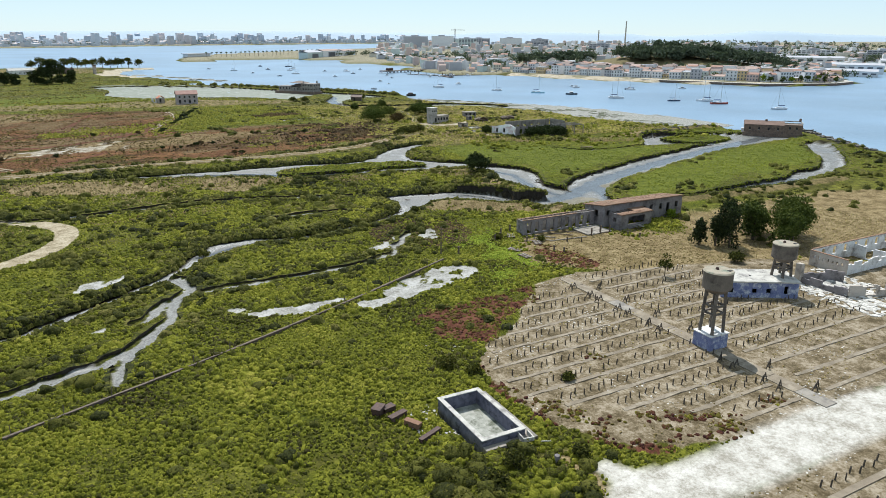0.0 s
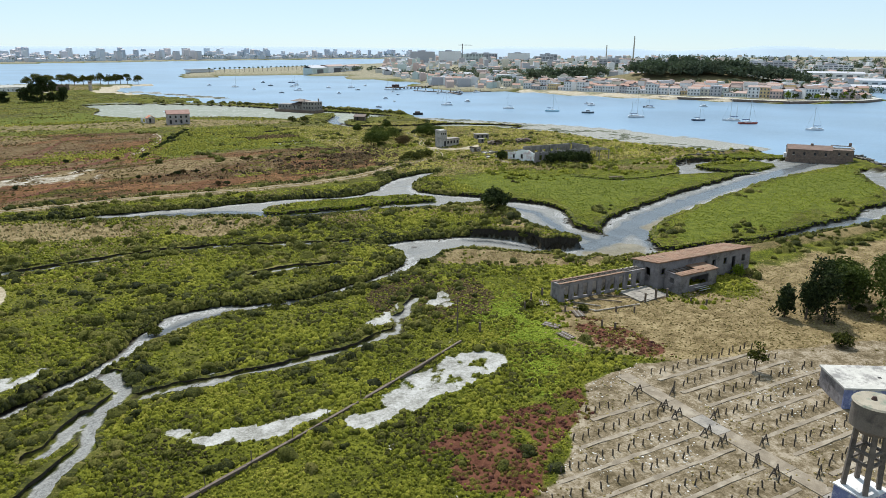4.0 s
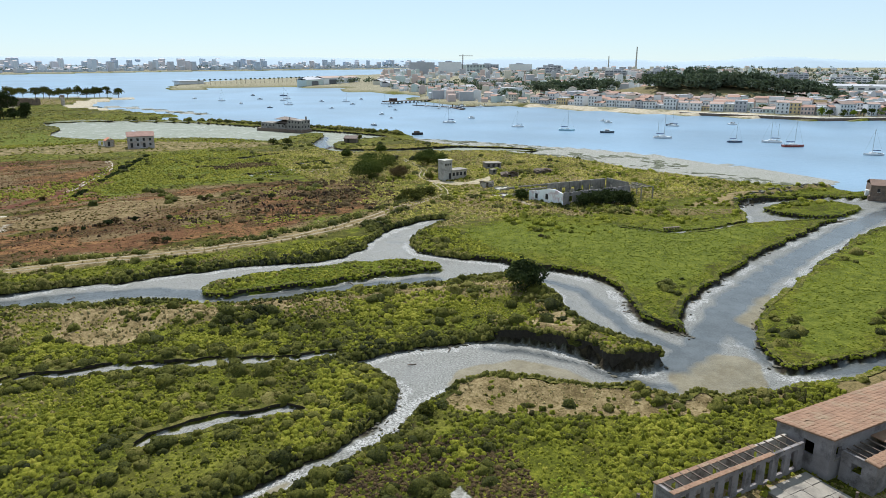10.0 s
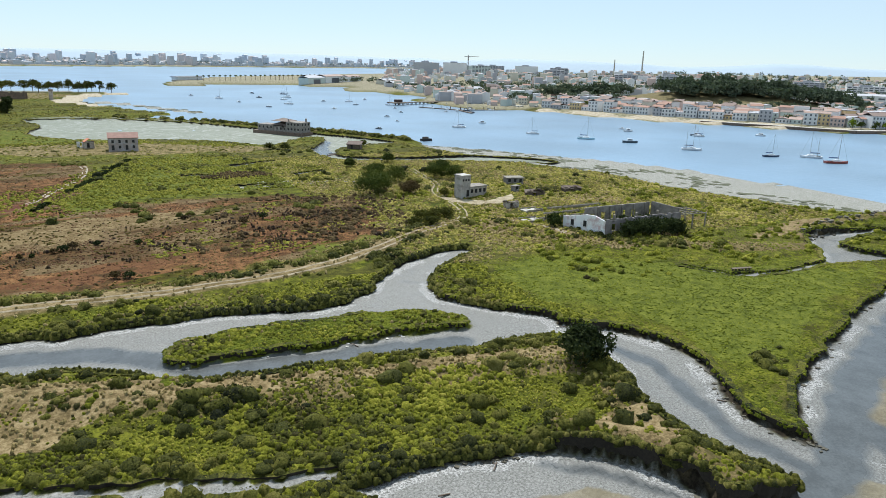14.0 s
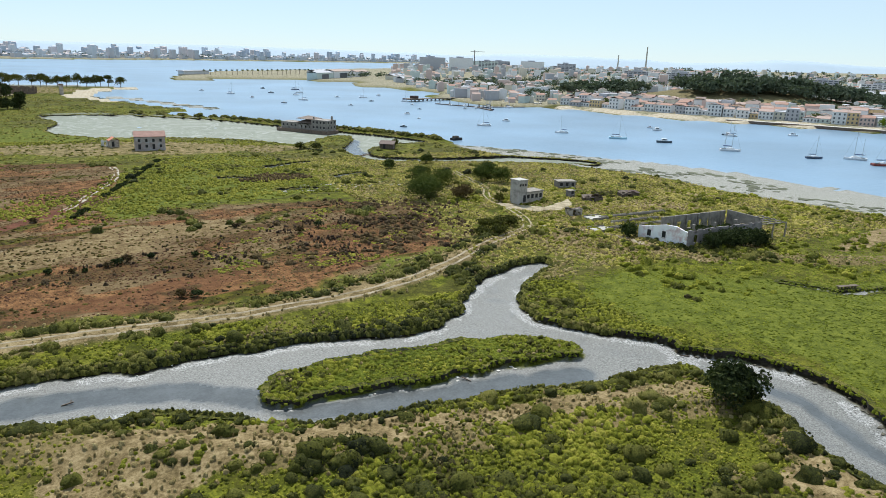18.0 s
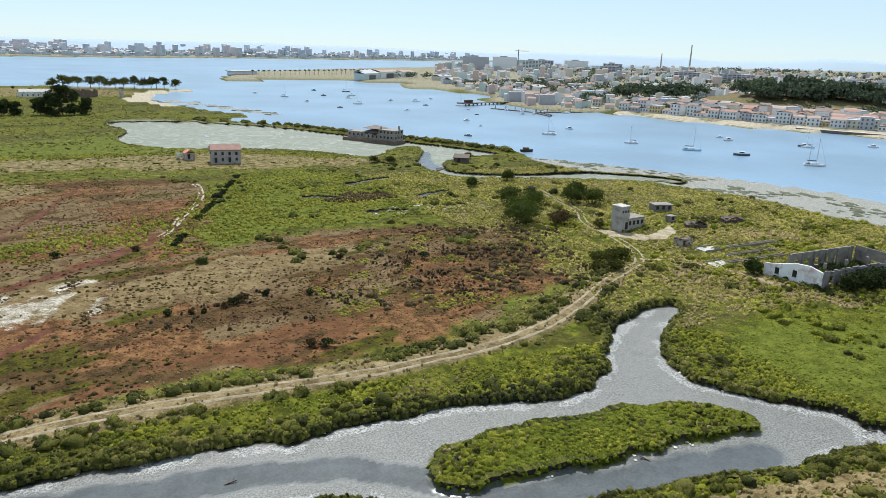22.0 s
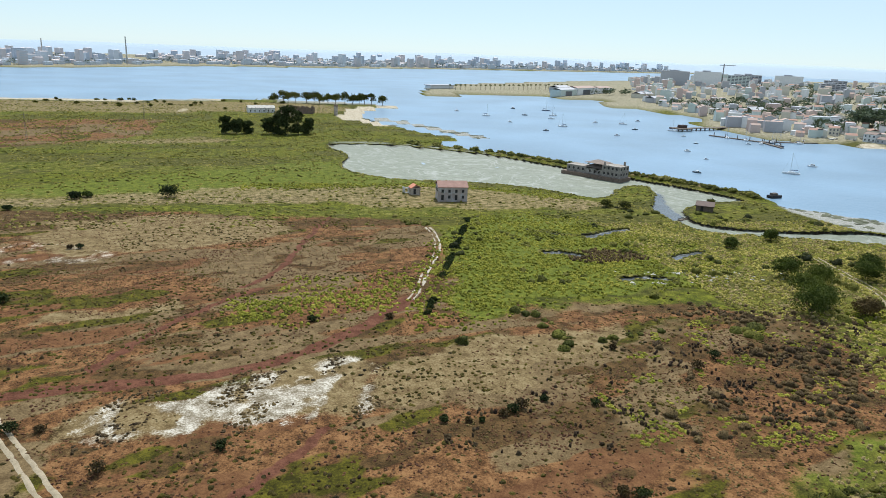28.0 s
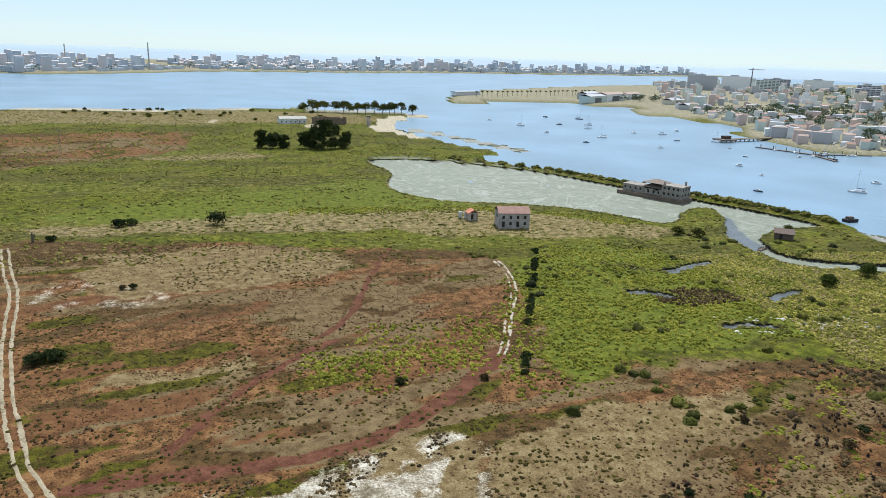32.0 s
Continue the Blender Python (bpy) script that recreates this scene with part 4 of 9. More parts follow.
def hip(w, d, z, rise, over=0.4, thick=0.15):
    bm = bmesh.new()
    hw, hd = w / 2 + over, d / 2 + over
    ridge = max(hw - hd, 0.05)
    lo = [bm.verts.new(p) for p in ((-hw, -hd, z), (hw, -hd, z), (hw, hd, z), (-hw, hd, z))]
    up = [bm.verts.new(p) for p in ((-hw, -hd, z + thick), (hw, -hd, z + thick), (hw, hd, z + thick), (-hw, hd, z + thick))]
    a, b = bm.verts.new((-ridge, 0, z + rise)), bm.verts.new((ridge, 0, z + rise))
    bm.faces.new(lo[::-1])
    for k in range(4):
        bm.faces.new([lo[k], lo[(k + 1) % 4], up[(k + 1) % 4], up[k]])
    bm.faces.new([up[0], up[1], b, a])
    bm.faces.new([up[1], up[2], b])
    bm.faces.new([up[2], up[3], a, b])
    bm.faces.new([up[3], up[0], a])
    return bm


def slab_mono(x0, y0, x1, y1, z_front, z_back, thick=0.2):
    """A single-pitch roof slab: front edge at y0, back edge at y1."""
    bm = bmesh.new()
    v = [bm.verts.new(p) for p in ((x0, y0, z_front), (x1, y0, z_front), (x1, y1, z_back), (x0, y1, z_back))]
    w = [bm.verts.new((p.co.x, p.co.y, p.co.z + thick)) for p in v]
    bm.faces.new(v[::-1])
    bm.faces.new(w)
    for k in range(4):
        bm.faces.new([v[k], v[(k + 1) % 4], w[(k + 1) % 4], w[k]])
    return bm


def pillar(bm, x, y, z0, z1, r0, r1, sides=8, lean=(0, 0)):
    """A tapered round post."""
    m = Matrix.Translation((x + lean[0] / 2, y + lean[1] / 2, (z0 + z1) / 2))
    bmesh.ops.create_cone(bm, cap_ends=True, segments=sides, radius1=r0, radius2=r1, depth=z1 - z0, matrix=m)


def beam(bm, a, b, w, d=None):
    """A square bar from a to b."""
    a, b = Vector(a), Vector(b)
    m = Matrix.Translation((a + b) / 2) @ (b - a).to_track_quat("Z", "Y").to_matrix().to_4x4() @ Matrix.Diagonal((w, d or w, (b - a).length, 1))
    bmesh.ops.create_cube(bm, size=1.0, matrix=m)


TILE_MESHES = {}


def roof_tiles(parent, x0, y0, x1, y1, z_front, z_back, pitch_x=0.6, pitch_y=0.55, material=None, gaps=0.0, seed=3):
    """Courses of clay tiles as parts lying on a single-pitch roof."""
    r = random.Random(seed)
    mat = material or ROOF_TILE
    key = (pitch_x, pitch_y, mat.name)
    if key not in TILE_MESHES:
        bm = bmesh.new()
        pts = [(-pitch_x / 2, 0.0), (-pitch_x / 4, 0.05), (0, 0.07), (pitch_x / 4, 0.05), (pitch_x / 2, 0.0)]
        front = [bm.verts.new((px, 0, pz + 0.03)) for px, pz in pts]
        back = [bm.verts.new((px, pitch_y * 1.08, pz)) for px, pz in pts]
        base = [bm.verts.new((px, 0, pz - 0.01)) for px, pz in pts]
        for k in range(4):
            bm.faces.new([front[k], front[k + 1], back[k + 1], back[k]])
            bm.faces.new([base[k], base[k + 1], front[k + 1], front[k]])
        me = bpy.data.meshes.new("tile")
        bm.to_mesh(me)
        bm.free()
        me.materials.append(mat)
        TILE_MESHES[key] = me
    slope = math.atan2(z_back - z_front, y1 - y0)
    nx, ny = int((x1 - x0) / pitch_x), int(math.hypot(y1 - y0, z_back - z_front) / pitch_y)
    for j in range(ny):
        for i in range(nx):
            if r.random() < gaps:
                continue
            t = (j + 0.0) / ny
            m = Matrix.Translation((x0 + (i + 0.5) * pitch_x, y0 + (y1 - y0) * t, z_front + (z_back - z_front) * t + 0.02)) @ Matrix.Rotation(slope + r.uniform(-0.03, 0.03), 4, "X") @ Matrix.Rotation(r.uniform(-0.04, 0.04), 4, "Z")
            shared("tile", TILE_MESHES[key], parent, m)


def crown_quads(x, y, z, rx, ry, rz, leaves, size):
    a = lambda v: np.array([v], float)  # noqa: E731
    return leaf_cloud(a(x), a(y), a(z), a(rx), a(ry), a(rz), leaves, a(size))


def tree(name, x, y, tall, spread_r, material, label, category="tree", group="", trunk=0.3, low=0.25, leaves=900, size=0.3, shape="round", lobes=7, seed=1):
    """A tapered trunk with limbs, and a crown of many leaf blades in several uneven lobes."""
    r = random.Random(seed)
    t = thing(name, x, y, r.uniform(0, 360), label, category, group)
    bm = bmesh.new()
    pillar(bm, 0, 0, -0.3, tall * 0.7, trunk, trunk * 0.35, 8)
    tips = []
    for k in range(lobes):
        ang, zz = k * 2.4 + r.uniform(-0.4, 0.4), tall * r.uniform(max(low, 0.08), 0.85)
        if shape == "column":
            rad = spread_r * 0.35 * (1.1 - zz / tall)
        elif shape == "umbrella":
            rad, zz = spread_r * r.uniform(0.25, 0.6), tall * r.uniform(0.5, 0.8)
        else:
            rad = spread_r * r.uniform(0.25, 0.6)
        tip = Vector((math.cos(ang) * rad, math.sin(ang) * rad, zz))
        beam(bm, (0, 0, max(0.1, zz * 0.6)), tip, trunk * 0.3)
        tips.append(tip)
    part("trunk", bm, BARK, t)
    quads = []
    each = max(40, leaves // (lobes + 1))
    for tip in tips + [Vector((0, 0, tall * 0.78))]:
        rr = spread_r * r.uniform(0.42, 0.62)
        rz = rr * (0.75 if shape == "umbrella" else 1.6 if shape == "column" else 0.85)
        quads.append(crown_quads(tip.x, tip.y, tip.z, rr, rr, rz, each, size))
    me = quick_mesh("crown", np.concatenate(quads), np.arange(4 * each * (lobes + 1)).reshape(-1, 4))
    me.materials.append(material)
    shared("crown", me, t)
    return t


def bush(name, x, y, r, tall, material, label, group="", leaves=500, size=0.22, seed=1):
    """A shrub: short stems and a low crown down to the ground."""
    q = random.Random(seed)
    t = thing(name, x, y, q.uniform(0, 360), label, "shrub", group)
    bm = bmesh.new()
    for k in range(5):
        a = k * 1.26
        beam(bm, (0, 0, -0.2), (math.cos(a) * r * 0.5, math.sin(a) * r * 0.5, tall * 0.6), 0.08)
    part("stem", bm, BARK, t)
    quads, each = [], leaves // 5
    for k in range(5):
        a = k * 1.26 + q.uniform(-0.3, 0.3)
        o = r * (0.35 if k < 4 else 0.0)
        quads.append(crown_quads(math.cos(a) * o, math.sin(a) * o, tall * q.uniform(0.38, 0.55), r * 0.68, r * 0.68, tall * 0.5, each, size))
    me = quick_mesh("crown", np.concatenate(quads), np.arange(4 * each * 5).reshape(-1, 4))
    me.materials.append(material)
    shared("crown", me, t)
    return t


# ---- vegetation ----
def foliage(name, stops, broad=0.03, rough=0.8):
    """Leaf colour by clump and by place."""
    m = bpy.data.materials.new(name)
    m.use_nodes = True
    n, l = m.node_tree.nodes, m.node_tree.links
    bsdf = n["Principled BSDF"]
    bsdf.inputs["Roughness"].default_value = rough
    bsdf.inputs["Specular IOR Level"].default_value = 0.06
    geo = n.new("ShaderNodeNewGeometry")
    t = n.new("ShaderNodeTexNoise")
    t.inputs["Scale"].default_value, t.inputs["Detail"].default_value = broad, 5
    l.new(geo.outputs["Position"], t.inputs["Vector"])
    f = n.new("ShaderNodeTexNoise")
    f.inputs["Scale"].default_value, f.inputs["Detail"].default_value = 5.0, 6
    l.new(geo.outputs["Position"], f.inputs["Vector"])
    a = n.new("ShaderNodeMath")
    a.operation = "MULTIPLY_ADD"
    l.new(geo.outputs["Random Per Island"], a.inputs[0])
    a.inputs[1].default_value = 0.45
    b = n.new("ShaderNodeMath")
    b.operation = "MULTIPLY_ADD"
    l.new(f.outputs[0], b.inputs[0])
    b.inputs[1].default_value = 0.8
    s = n.new("ShaderNodeMath")
    s.operation = "MULTIPLY_ADD"
    l.new(t.outputs[0], s.inputs[0])
    s.inputs[1].default_value, s.inputs[2].default_value = 1.15, -0.69
    l.new(s.outputs[0], b.inputs[2])
    l.new(b.outputs[0], a.inputs[2])
    colour = ramp(n, [(at, (c[0], c[1], c[2] + 0.008)) for at, c in stops], l, a.outputs[0])
    tex = n.new("ShaderNodeTexNoise")
    tex.inputs["Scale"].default_value, tex.inputs["Detail"].default_value, tex.inputs["Roughness"].default_value = 6.0, 6, 0.75
    l.new(geo.outputs["Position"], tex.inputs["Vector"])
    fluff = n.new("ShaderNodeBump")
    fluff.inputs["Strength"].default_value, fluff.inputs["Distance"].default_value = 1.0, 0.28
    l.new(tex.outputs[0], fluff.inputs["Height"])
    l.new(fluff.outputs[0], bsdf.inputs["Normal"])
    l.new(colour, bsdf.inputs["Base Color"])
    # thin leaves let some light through
    thin = n.new("ShaderNodeBsdfTranslucent")
    warm = n.new("ShaderNodeMix")
    warm.data_type, warm.blend_type = "RGBA", "MULTIPLY"
    warm.inputs[0].default_value = 1.0
    l.new(colour, warm.inputs[6])
    warm.inputs[7].default_value = (1.25, 1.5, 0.8, 1)
    l.new(warm.outputs[2], thin.inputs["Color"])
    both = n.new("ShaderNodeMixShader")
    both.inputs[0].default_value = 0.12
    l.new(bsdf.outputs[0], both.inputs[1])
    l.new(thin.outputs[0], both.inputs[2])
    l.new(both.outputs[0], n["Material Output"].inputs["Surface"])
    return m


MARSH_LEAF = foliage("marsh_leaf", [(0.08, (0.052, 0.044, 0.012)), (0.26, (0.066, 0.07, 0.009)), (0.46, (0.14, 0.153, 0.01)), (0.68, (0.225, 0.232, 0.018)), (0.92, (0.33, 0.305, 0.05))], 0.07)
CARPET_LEAF = foliage("cordgrass_leaf", [(0.12, (0.066, 0.084, 0.004)), (0.5, (0.13, 0.154, 0.007)), (0.9, (0.2, 0.214, 0.018))])
SHRUB_LEAF = foliage("shrub_leaf", [(0.1, (0.015, 0.019, 0.004)), (0.36, (0.054, 0.06, 0.009)), (0.66, (0.128, 0.128, 0.018)), (0.95, (0.24, 0.205, 0.065))])
BRIGHT_LEAF = foliage("bright_leaf", [(0.15, (0.085, 0.125, 0.008)), (0.5, (0.175, 0.235, 0.014)), (0.9, (0.28, 0.325, 0.032))])
MEADOW_LEAF = foliage("meadow_leaf", [(0.1, (0.05, 0.048, 0.01)), (0.45, (0.14, 0.138, 0.02)), (0.9, (0.27, 0.23, 0.055))], 0.06)
SHORE_LEAF = foliage("shore_leaf", [(0.1, (0.095, 0.088, 0.016)), (0.45, (0.25, 0.23, 0.04)), (0.9, (0.45, 0.38, 0.11))], 0.07)
HEATH_LEAF = foliage("heath_leaf", [(0.08, (0.052, 0.025, 0.012)), (0.3, (0.105, 0.05, 0.022)), (0.5, (0.148, 0.08, 0.034)), (0.68, (0.12, 0.094, 0.024)), (0.9, (0.2, 0.144, 0.062))], 0.05)
OLIVE_LEAF = foliage("olive_leaf", [(0.1, (0.022, 0.018, 0.004)), (0.5, (0.066, 0.054, 0.006)), (0.9, (0.125, 0.1, 0.014))], 0.06)
DAMP_LEAF = foliage("damp_leaf", [(0.1, (0.06, 0.06, 0.008)), (0.45, (0.17, 0.18, 0.014)), (0.9, (0.3, 0.275, 0.04))], 0.06)
DRY_LEAF = foliage("dry_grass", [(0.1, (0.144, 0.110, 0.038)), (0.5, (0.286, 0.224, 0.091)), (0.9, (0.405, 0.329, 0.158))])
RED_LEAF = foliage("ice_plant", [(0.1, (0.035, 0.016, 0.009)), (0.38, (0.12, 0.046, 0.024)), (0.56, (0.1, 0.078, 0.013)), (0.85, (0.19, 0.18, 0.02))], 0.5)
DARK_LEAF = foliage("dark_evergreen", [(0.1, (0.01, 0.016, 0.004)), (0.5, (0.032, 0.045, 0.01)), (0.9, (0.075, 0.09, 0.022))])
TREE_LEAF = foliage("tree_leaf", [(0.1, (0.022, 0.033, 0.006)), (0.5, (0.065, 0.088, 0.013)), (0.9, (0.14, 0.155, 0.028))])
DARK_RUSH = foliage("dark_rush", [(0.1, (0.018, 0.013, 0.006)), (0.5, (0.052, 0.036, 0.016)), (0.9, (0.11, 0.082, 0.034))])
BROWN_SHRUB = foliage("brown_shrub", [(0.1, (0.027, 0.019, 0.008)), (0.5, (0.090, 0.063, 0.025)), (0.9, (0.180, 0.128, 0.049))])
# leaf green of the distant woods, greyed and bluer with haze painted in
HAZE_LEAF = foliage("haze_leaf", [(0.1, (0.045, 0.06, 0.038)), (0.5, (0.085, 0.108, 0.066)), (0.9, (0.15, 0.17, 0.11))])
rng = np.random.default_rng(7)


def scatter(count, x0, y0, x1, y1, weight):
    """Random places in a rectangle, kept by a chance from 0 to 1."""
    x, y = rng.uniform(x0, x1, count), rng.uniform(y0, y1, count)
    keep = rng.uniform(0, 1, count) < weight(x, y)
    return x[keep], y[keep]


def cover_at(name, x, y):
    return sample(COVER[name], x, y)


def tufts(name, x, y, radius, tall, material, label, category, sides=4, base_z=None):
    """Low domed plants, joined: a skirt, a shoulder and a tip each, all uneven."""
    k, z = len(x), sample(ground_h, x, y) if base_z is None else base_z
    turn = rng.uniform(0, 6.28, (k, 1)) + np.arange(sides) * 2 * np.pi / sides + rng.uniform(-0.3, 0.3, (k, sides))
    wob = rng.uniform(0.55, 1.4, (k, sides))
    base = np.stack([x[:, None] + np.cos(turn) * radius[:, None] * wob, y[:, None] + np.sin(turn) * radius[:, None] * wob, np.repeat(z[:, None] - 0.12, sides, 1)], -1)
    turn2, wob2 = turn + np.pi / sides, rng.uniform(0.35, 0.95, (k, sides))
    up = np.stack([x[:, None] + np.cos(turn2) * radius[:, None] * wob2, y[:, None] + np.sin(turn2) * radius[:, None] * wob2, z[:, None] + tall[:, None] * rng.uniform(0.4, 1.0, (k, sides))], -1)
    tip = np.stack([x + rng.normal(0, 0.25, k) * radius, y + rng.normal(0, 0.25, k) * radius, z + tall * rng.uniform(0.8, 1.1, k)], -1)[:, None]
    verts = np.concatenate([base, up, tip], 1)
    f = []
    for i in range(sides):
        j = (i + 1) % sides
        f += [(i, j, sides + i), (j, sides + j, sides + i), (sides + i, sides + j, 2 * sides)]
    faces = (np.array(f)[None] + (np.arange(k) * (2 * sides + 1))[:, None, None]).reshape(-1, 3)
    me = quick_mesh(name, verts.reshape(-1, 3), faces)
    me.materials.append(material)
    me.shade_smooth()
    return tagged(new(name, me), label, category, kind="stuff")


def leaf_cloud(x, y, z, rx, ry, rz, leaves, size, floor=-0.35):
    """Leaf blades set round many crowns: rows of quads. All inputs are arrays, one entry a crown."""
    k = len(x)
    d = rng.normal(0, 1, (k, leaves, 3))
    d /= np.linalg.norm(d, axis=-1, keepdims=True)
    d[..., 2] = np.where(d[..., 2] < floor, -d[..., 2], d[..., 2])
    lobes = 1 + 0.28 * np.sin(d[..., 0] * 5 + rng.uniform(0, 6, (k, 1))) * np.sin(d[..., 1] * 5 + rng.uniform(0, 6, (k, 1))) + 0.2 * np.sin(d[..., 2] * 6 + rng.uniform(0, 6, (k, 1)))
    r = lobes * rng.uniform(0.62, 1.05, (k, leaves)) ** 0.7
    c = np.stack([x[:, None] + d[..., 0] * rx[:, None] * r, y[:, None] + d[..., 1] * ry[:, None] * r, z[:, None] + d[..., 2] * rz[:, None] * r], -1)
    nrm = d + rng.normal(0, 0.55, d.shape)
    nrm /= np.linalg.norm(nrm, axis=-1, keepdims=True)
    u = np.cross(nrm, rng.normal(0, 1, d.shape))
    u /= np.linalg.norm(u, axis=-1, keepdims=True) + 1e-9
    v = np.cross(nrm, u)
    s = (size[:, None] * rng.uniform(0.6, 1.3, (k, leaves)))[..., None]
    bend = nrm * s * 0.35
    quad = np.stack([c - u * s - bend, c - v * s * 0.7, c + u * s - bend, c + v * s * 0.7], 2)
    return quad.reshape(-1, 3)


def leaf_object(name, quads, material):
    me = quick_mesh(name, quads, np.arange(len(quads)).reshape(-1, 4))
    me.materials.append(material)
    return new(name, me)


def open_marsh(x, y):
    c = lambda k: cover_at(k, x, y)  # noqa: E731
    bare = np.maximum.reduce([c("mud"), c("pan"), c("track"), 0.42 * c("path"), c("road"), c("yard"), c("flat"), c("salt"), c("sand"), c("town")])
    pool = (np.abs(x - 13.8) < 4.2) & (np.abs(y - 77.8) < 6.4)
    return (1 - np.clip(bare * 2, 0, 1)) * (1 - pool) * (cover_at("wet", x, y) > 0.3) * (cover_at("land", x, y) < -1.5)


def clump(x, y, size, seed, low, high):
    """A patchy chance: 0 to 1."""
    return step(fbm(x, y, size, seed), low, high)


# marsh plants: near stretch dense, further away larger and thinner
def marsh_weight(x, y):
    c = lambda k: cover_at(k, x, y)  # noqa: E731
    return open_marsh(x, y) * (1 - c("heath")) * (1 - c("dry")) * (1 - c("red")) * (1 - 0.45 * c("tan") * (x < 96) * step(y, 196, 206)) * (1 - 0.45 * (area_distance(np.array(BROWN_MARSH, float), x, y, 8) < 0)) * (0.55 + 0.45 * clump(x, y, 6, 61, 0.35, 0.6))


def spread(x, low, high):
    return rng.uniform(low, high, len(x))


x, y = scatter(125000, -62, 62, 105, 262, lambda x, y: marsh_weight(x, y) * (1 - cover_at("bright", x, y) * 0.97))
big = 0.55 + 0.8 * clump(x, y, 9, 71, 0.4, 0.7)
tufts("marsh_plants", x, y, spread(x, 0.26, 0.6) * big, spread(x, 0.2, 0.55) * big, MARSH_LEAF, "low olive-green glasswort and seablite tussocks on the marsh", "marsh plants")
x, y = scatter(36000, -46, 57, 52, 138, lambda x, y: open_marsh(x, y) * (1 - cover_at("red", x, y)) * (1 - 0.8 * cover_at("dry", x, y)))
low = 0.5 + 0.9 * clump(x, y, 5, 73, 0.35, 0.65)
tufts("low_marsh_plants", x, y, spread(x, 0.18, 0.4) * low, spread(x, 0.14, 0.4) * low, MARSH_LEAF, "dense low glasswort mat filling the marsh between tussocks", "marsh plants", 4)
x, y = scatter(26000, 88, 150, 262, 262, lambda x, y: marsh_weight(x, y))
tufts("cordgrass", x, y, spread(x, 0.22, 0.5), spread(x, 0.05, 0.16), CARPET_LEAF, "smooth low carpet of green cordgrass beside the channel", "grass")
x, y = scatter(5000, 34, 225, 90, 246, lambda x, y: open_marsh(x, y))
tufts("islet_grass", x, y, spread(x, 0.35, 0.8), spread(x, 0.06, 0.2), CARPET_LEAF, "low green cordgrass on the mud islet", "grass")
x, y = scatter(26000, 40, 95, 72, 155, lambda x, y: open_marsh(x, y) * cover_at("bright", x, y))
tufts("bright_plants", x, y, spread(x, 0.2, 0.45), spread(x, 0.06, 0.18), BRIGHT_LEAF, "bright lime-green young plants beside the dry yard", "marsh plants")
x, y = scatter(44000, -40, 340, 150, 520, lambda x, y: open_marsh(x, y) * cover_at("bright", x, y) * (0.3 + 0.7 * clump(x, y, 7, 81, 0.4, 0.6)))
tufts("far_bright_plants", x, y, spread(x, 0.35, 0.8), spread(x, 0.25, 0.6), DAMP_LEAF, "bright green tussocks in the damp meadow", "marsh plants")
x, y = scatter(26000, 95, 262, 240, 440, lambda x, y: open_marsh(x, y) * (1 - cover_at("heath", x, y)) * (0.25 + 0.75 * clump(x, y, 8, 83, 0.36, 0.56)))
tufts("shore_meadow", x, y, spread(x, 0.3, 0.8), spread(x, 0.2, 0.55), SHORE_LEAF, "olive and yellowish meadow tussocks behind the shore", "meadow plants")
x, y = scatter(20000, 95, 262, 240, 440, lambda x, y: open_marsh(x, y) * (1 - cover_at("heath", x, y)) * (0.25 + 0.75 * clump(x, y, 10, 85, 0.46, 0.62)))
tufts("shore_straw", x, y, spread(x, 0.3, 0.7), spread(x, 0.2, 0.5), DRY_LEAF, "pale straw tussocks in the shore meadow", "grass", 3)
# heath
x, y = scatter(74000, -125, 262, 118, 470, lambda x, y: open_marsh(x, y) * cover_at("heath", x, y) * (1 - 0.9 * cover_at("red", x, y)) * (1 - 0.85 * cover_at("olive", x, y)) * (1 - 0.75 * cover_at("fallow", x, y)) * (0.3 + 0.7 * clump(x, y, 8, 91, 0.35, 0.6)))
tufts("heath_plants", x, y, spread(x, 0.2, 0.45), spread(x, 0.06, 0.17), HEATH_LEAF, "low reddish-brown heath plants with olive tussocks", "heath", 3)
x, y = scatter(16000, -125, 268, 118, 470, lambda x, y: open_marsh(x, y) * cover_at("heath", x, y) * np.maximum(0.8 * cover_at("olive", x, y), clump(x, y, 16, 97, 0.55, 0.68)))
tufts("green_heath_tussocks", x, y, spread(x, 0.3, 0.65), spread(x, 0.12, 0.3), OLIVE_LEAF, "olive-green tussocks scattered over the brown heath", "heath")
x, y = scatter(3000, -125, 268, 118, 470, lambda x, y: open_marsh(x, y) * cover_at("heath", x, y) * (1 - 0.9 * cover_at("fallow", x, y)) * (0.04 + 0.96 * clump(x, y, 12, 99, 0.54, 0.74)))
tufts("dark_heath_tussocks", x, y, spread(x, 0.2, 0.42), spread(x, 0.3, 0.65), BROWN_SHRUB, "dark brown rush tussocks on the heath", "heath")
x, y = scatter(9000, -50, 286, 124, 356, lambda x, y: open_marsh(x, y) * (area_distance(np.array(SHADY_HEATH, float), x, y, 20) < 2) * (0.02 + 0.98 * clump(x, y, 4.5, 89, 0.6, 0.69)) * (1 - cover_at("olive", x, y)))
tufts("rush_clumps", x, y, spread(x, 0.25, 0.55), spread(x, 0.35, 0.8), DARK_RUSH, "dark brown rush clumps on the red-brown heath", "rushes")
x, y = scatter(7000, 40, 288, 122, 350, lambda x, y: open_marsh(x, y) * (area_distance(np.array(SHADY_HEATH, float), x, y, 20) < 0) * clump(x, y, 5, 93, 0.58, 0.66))
tufts("green_cushions", x, y, spread(x, 0.3, 0.7), spread(x, 0.12, 0.3), DAMP_LEAF, "low yellow-green cushions between the dark rushes", "heath")
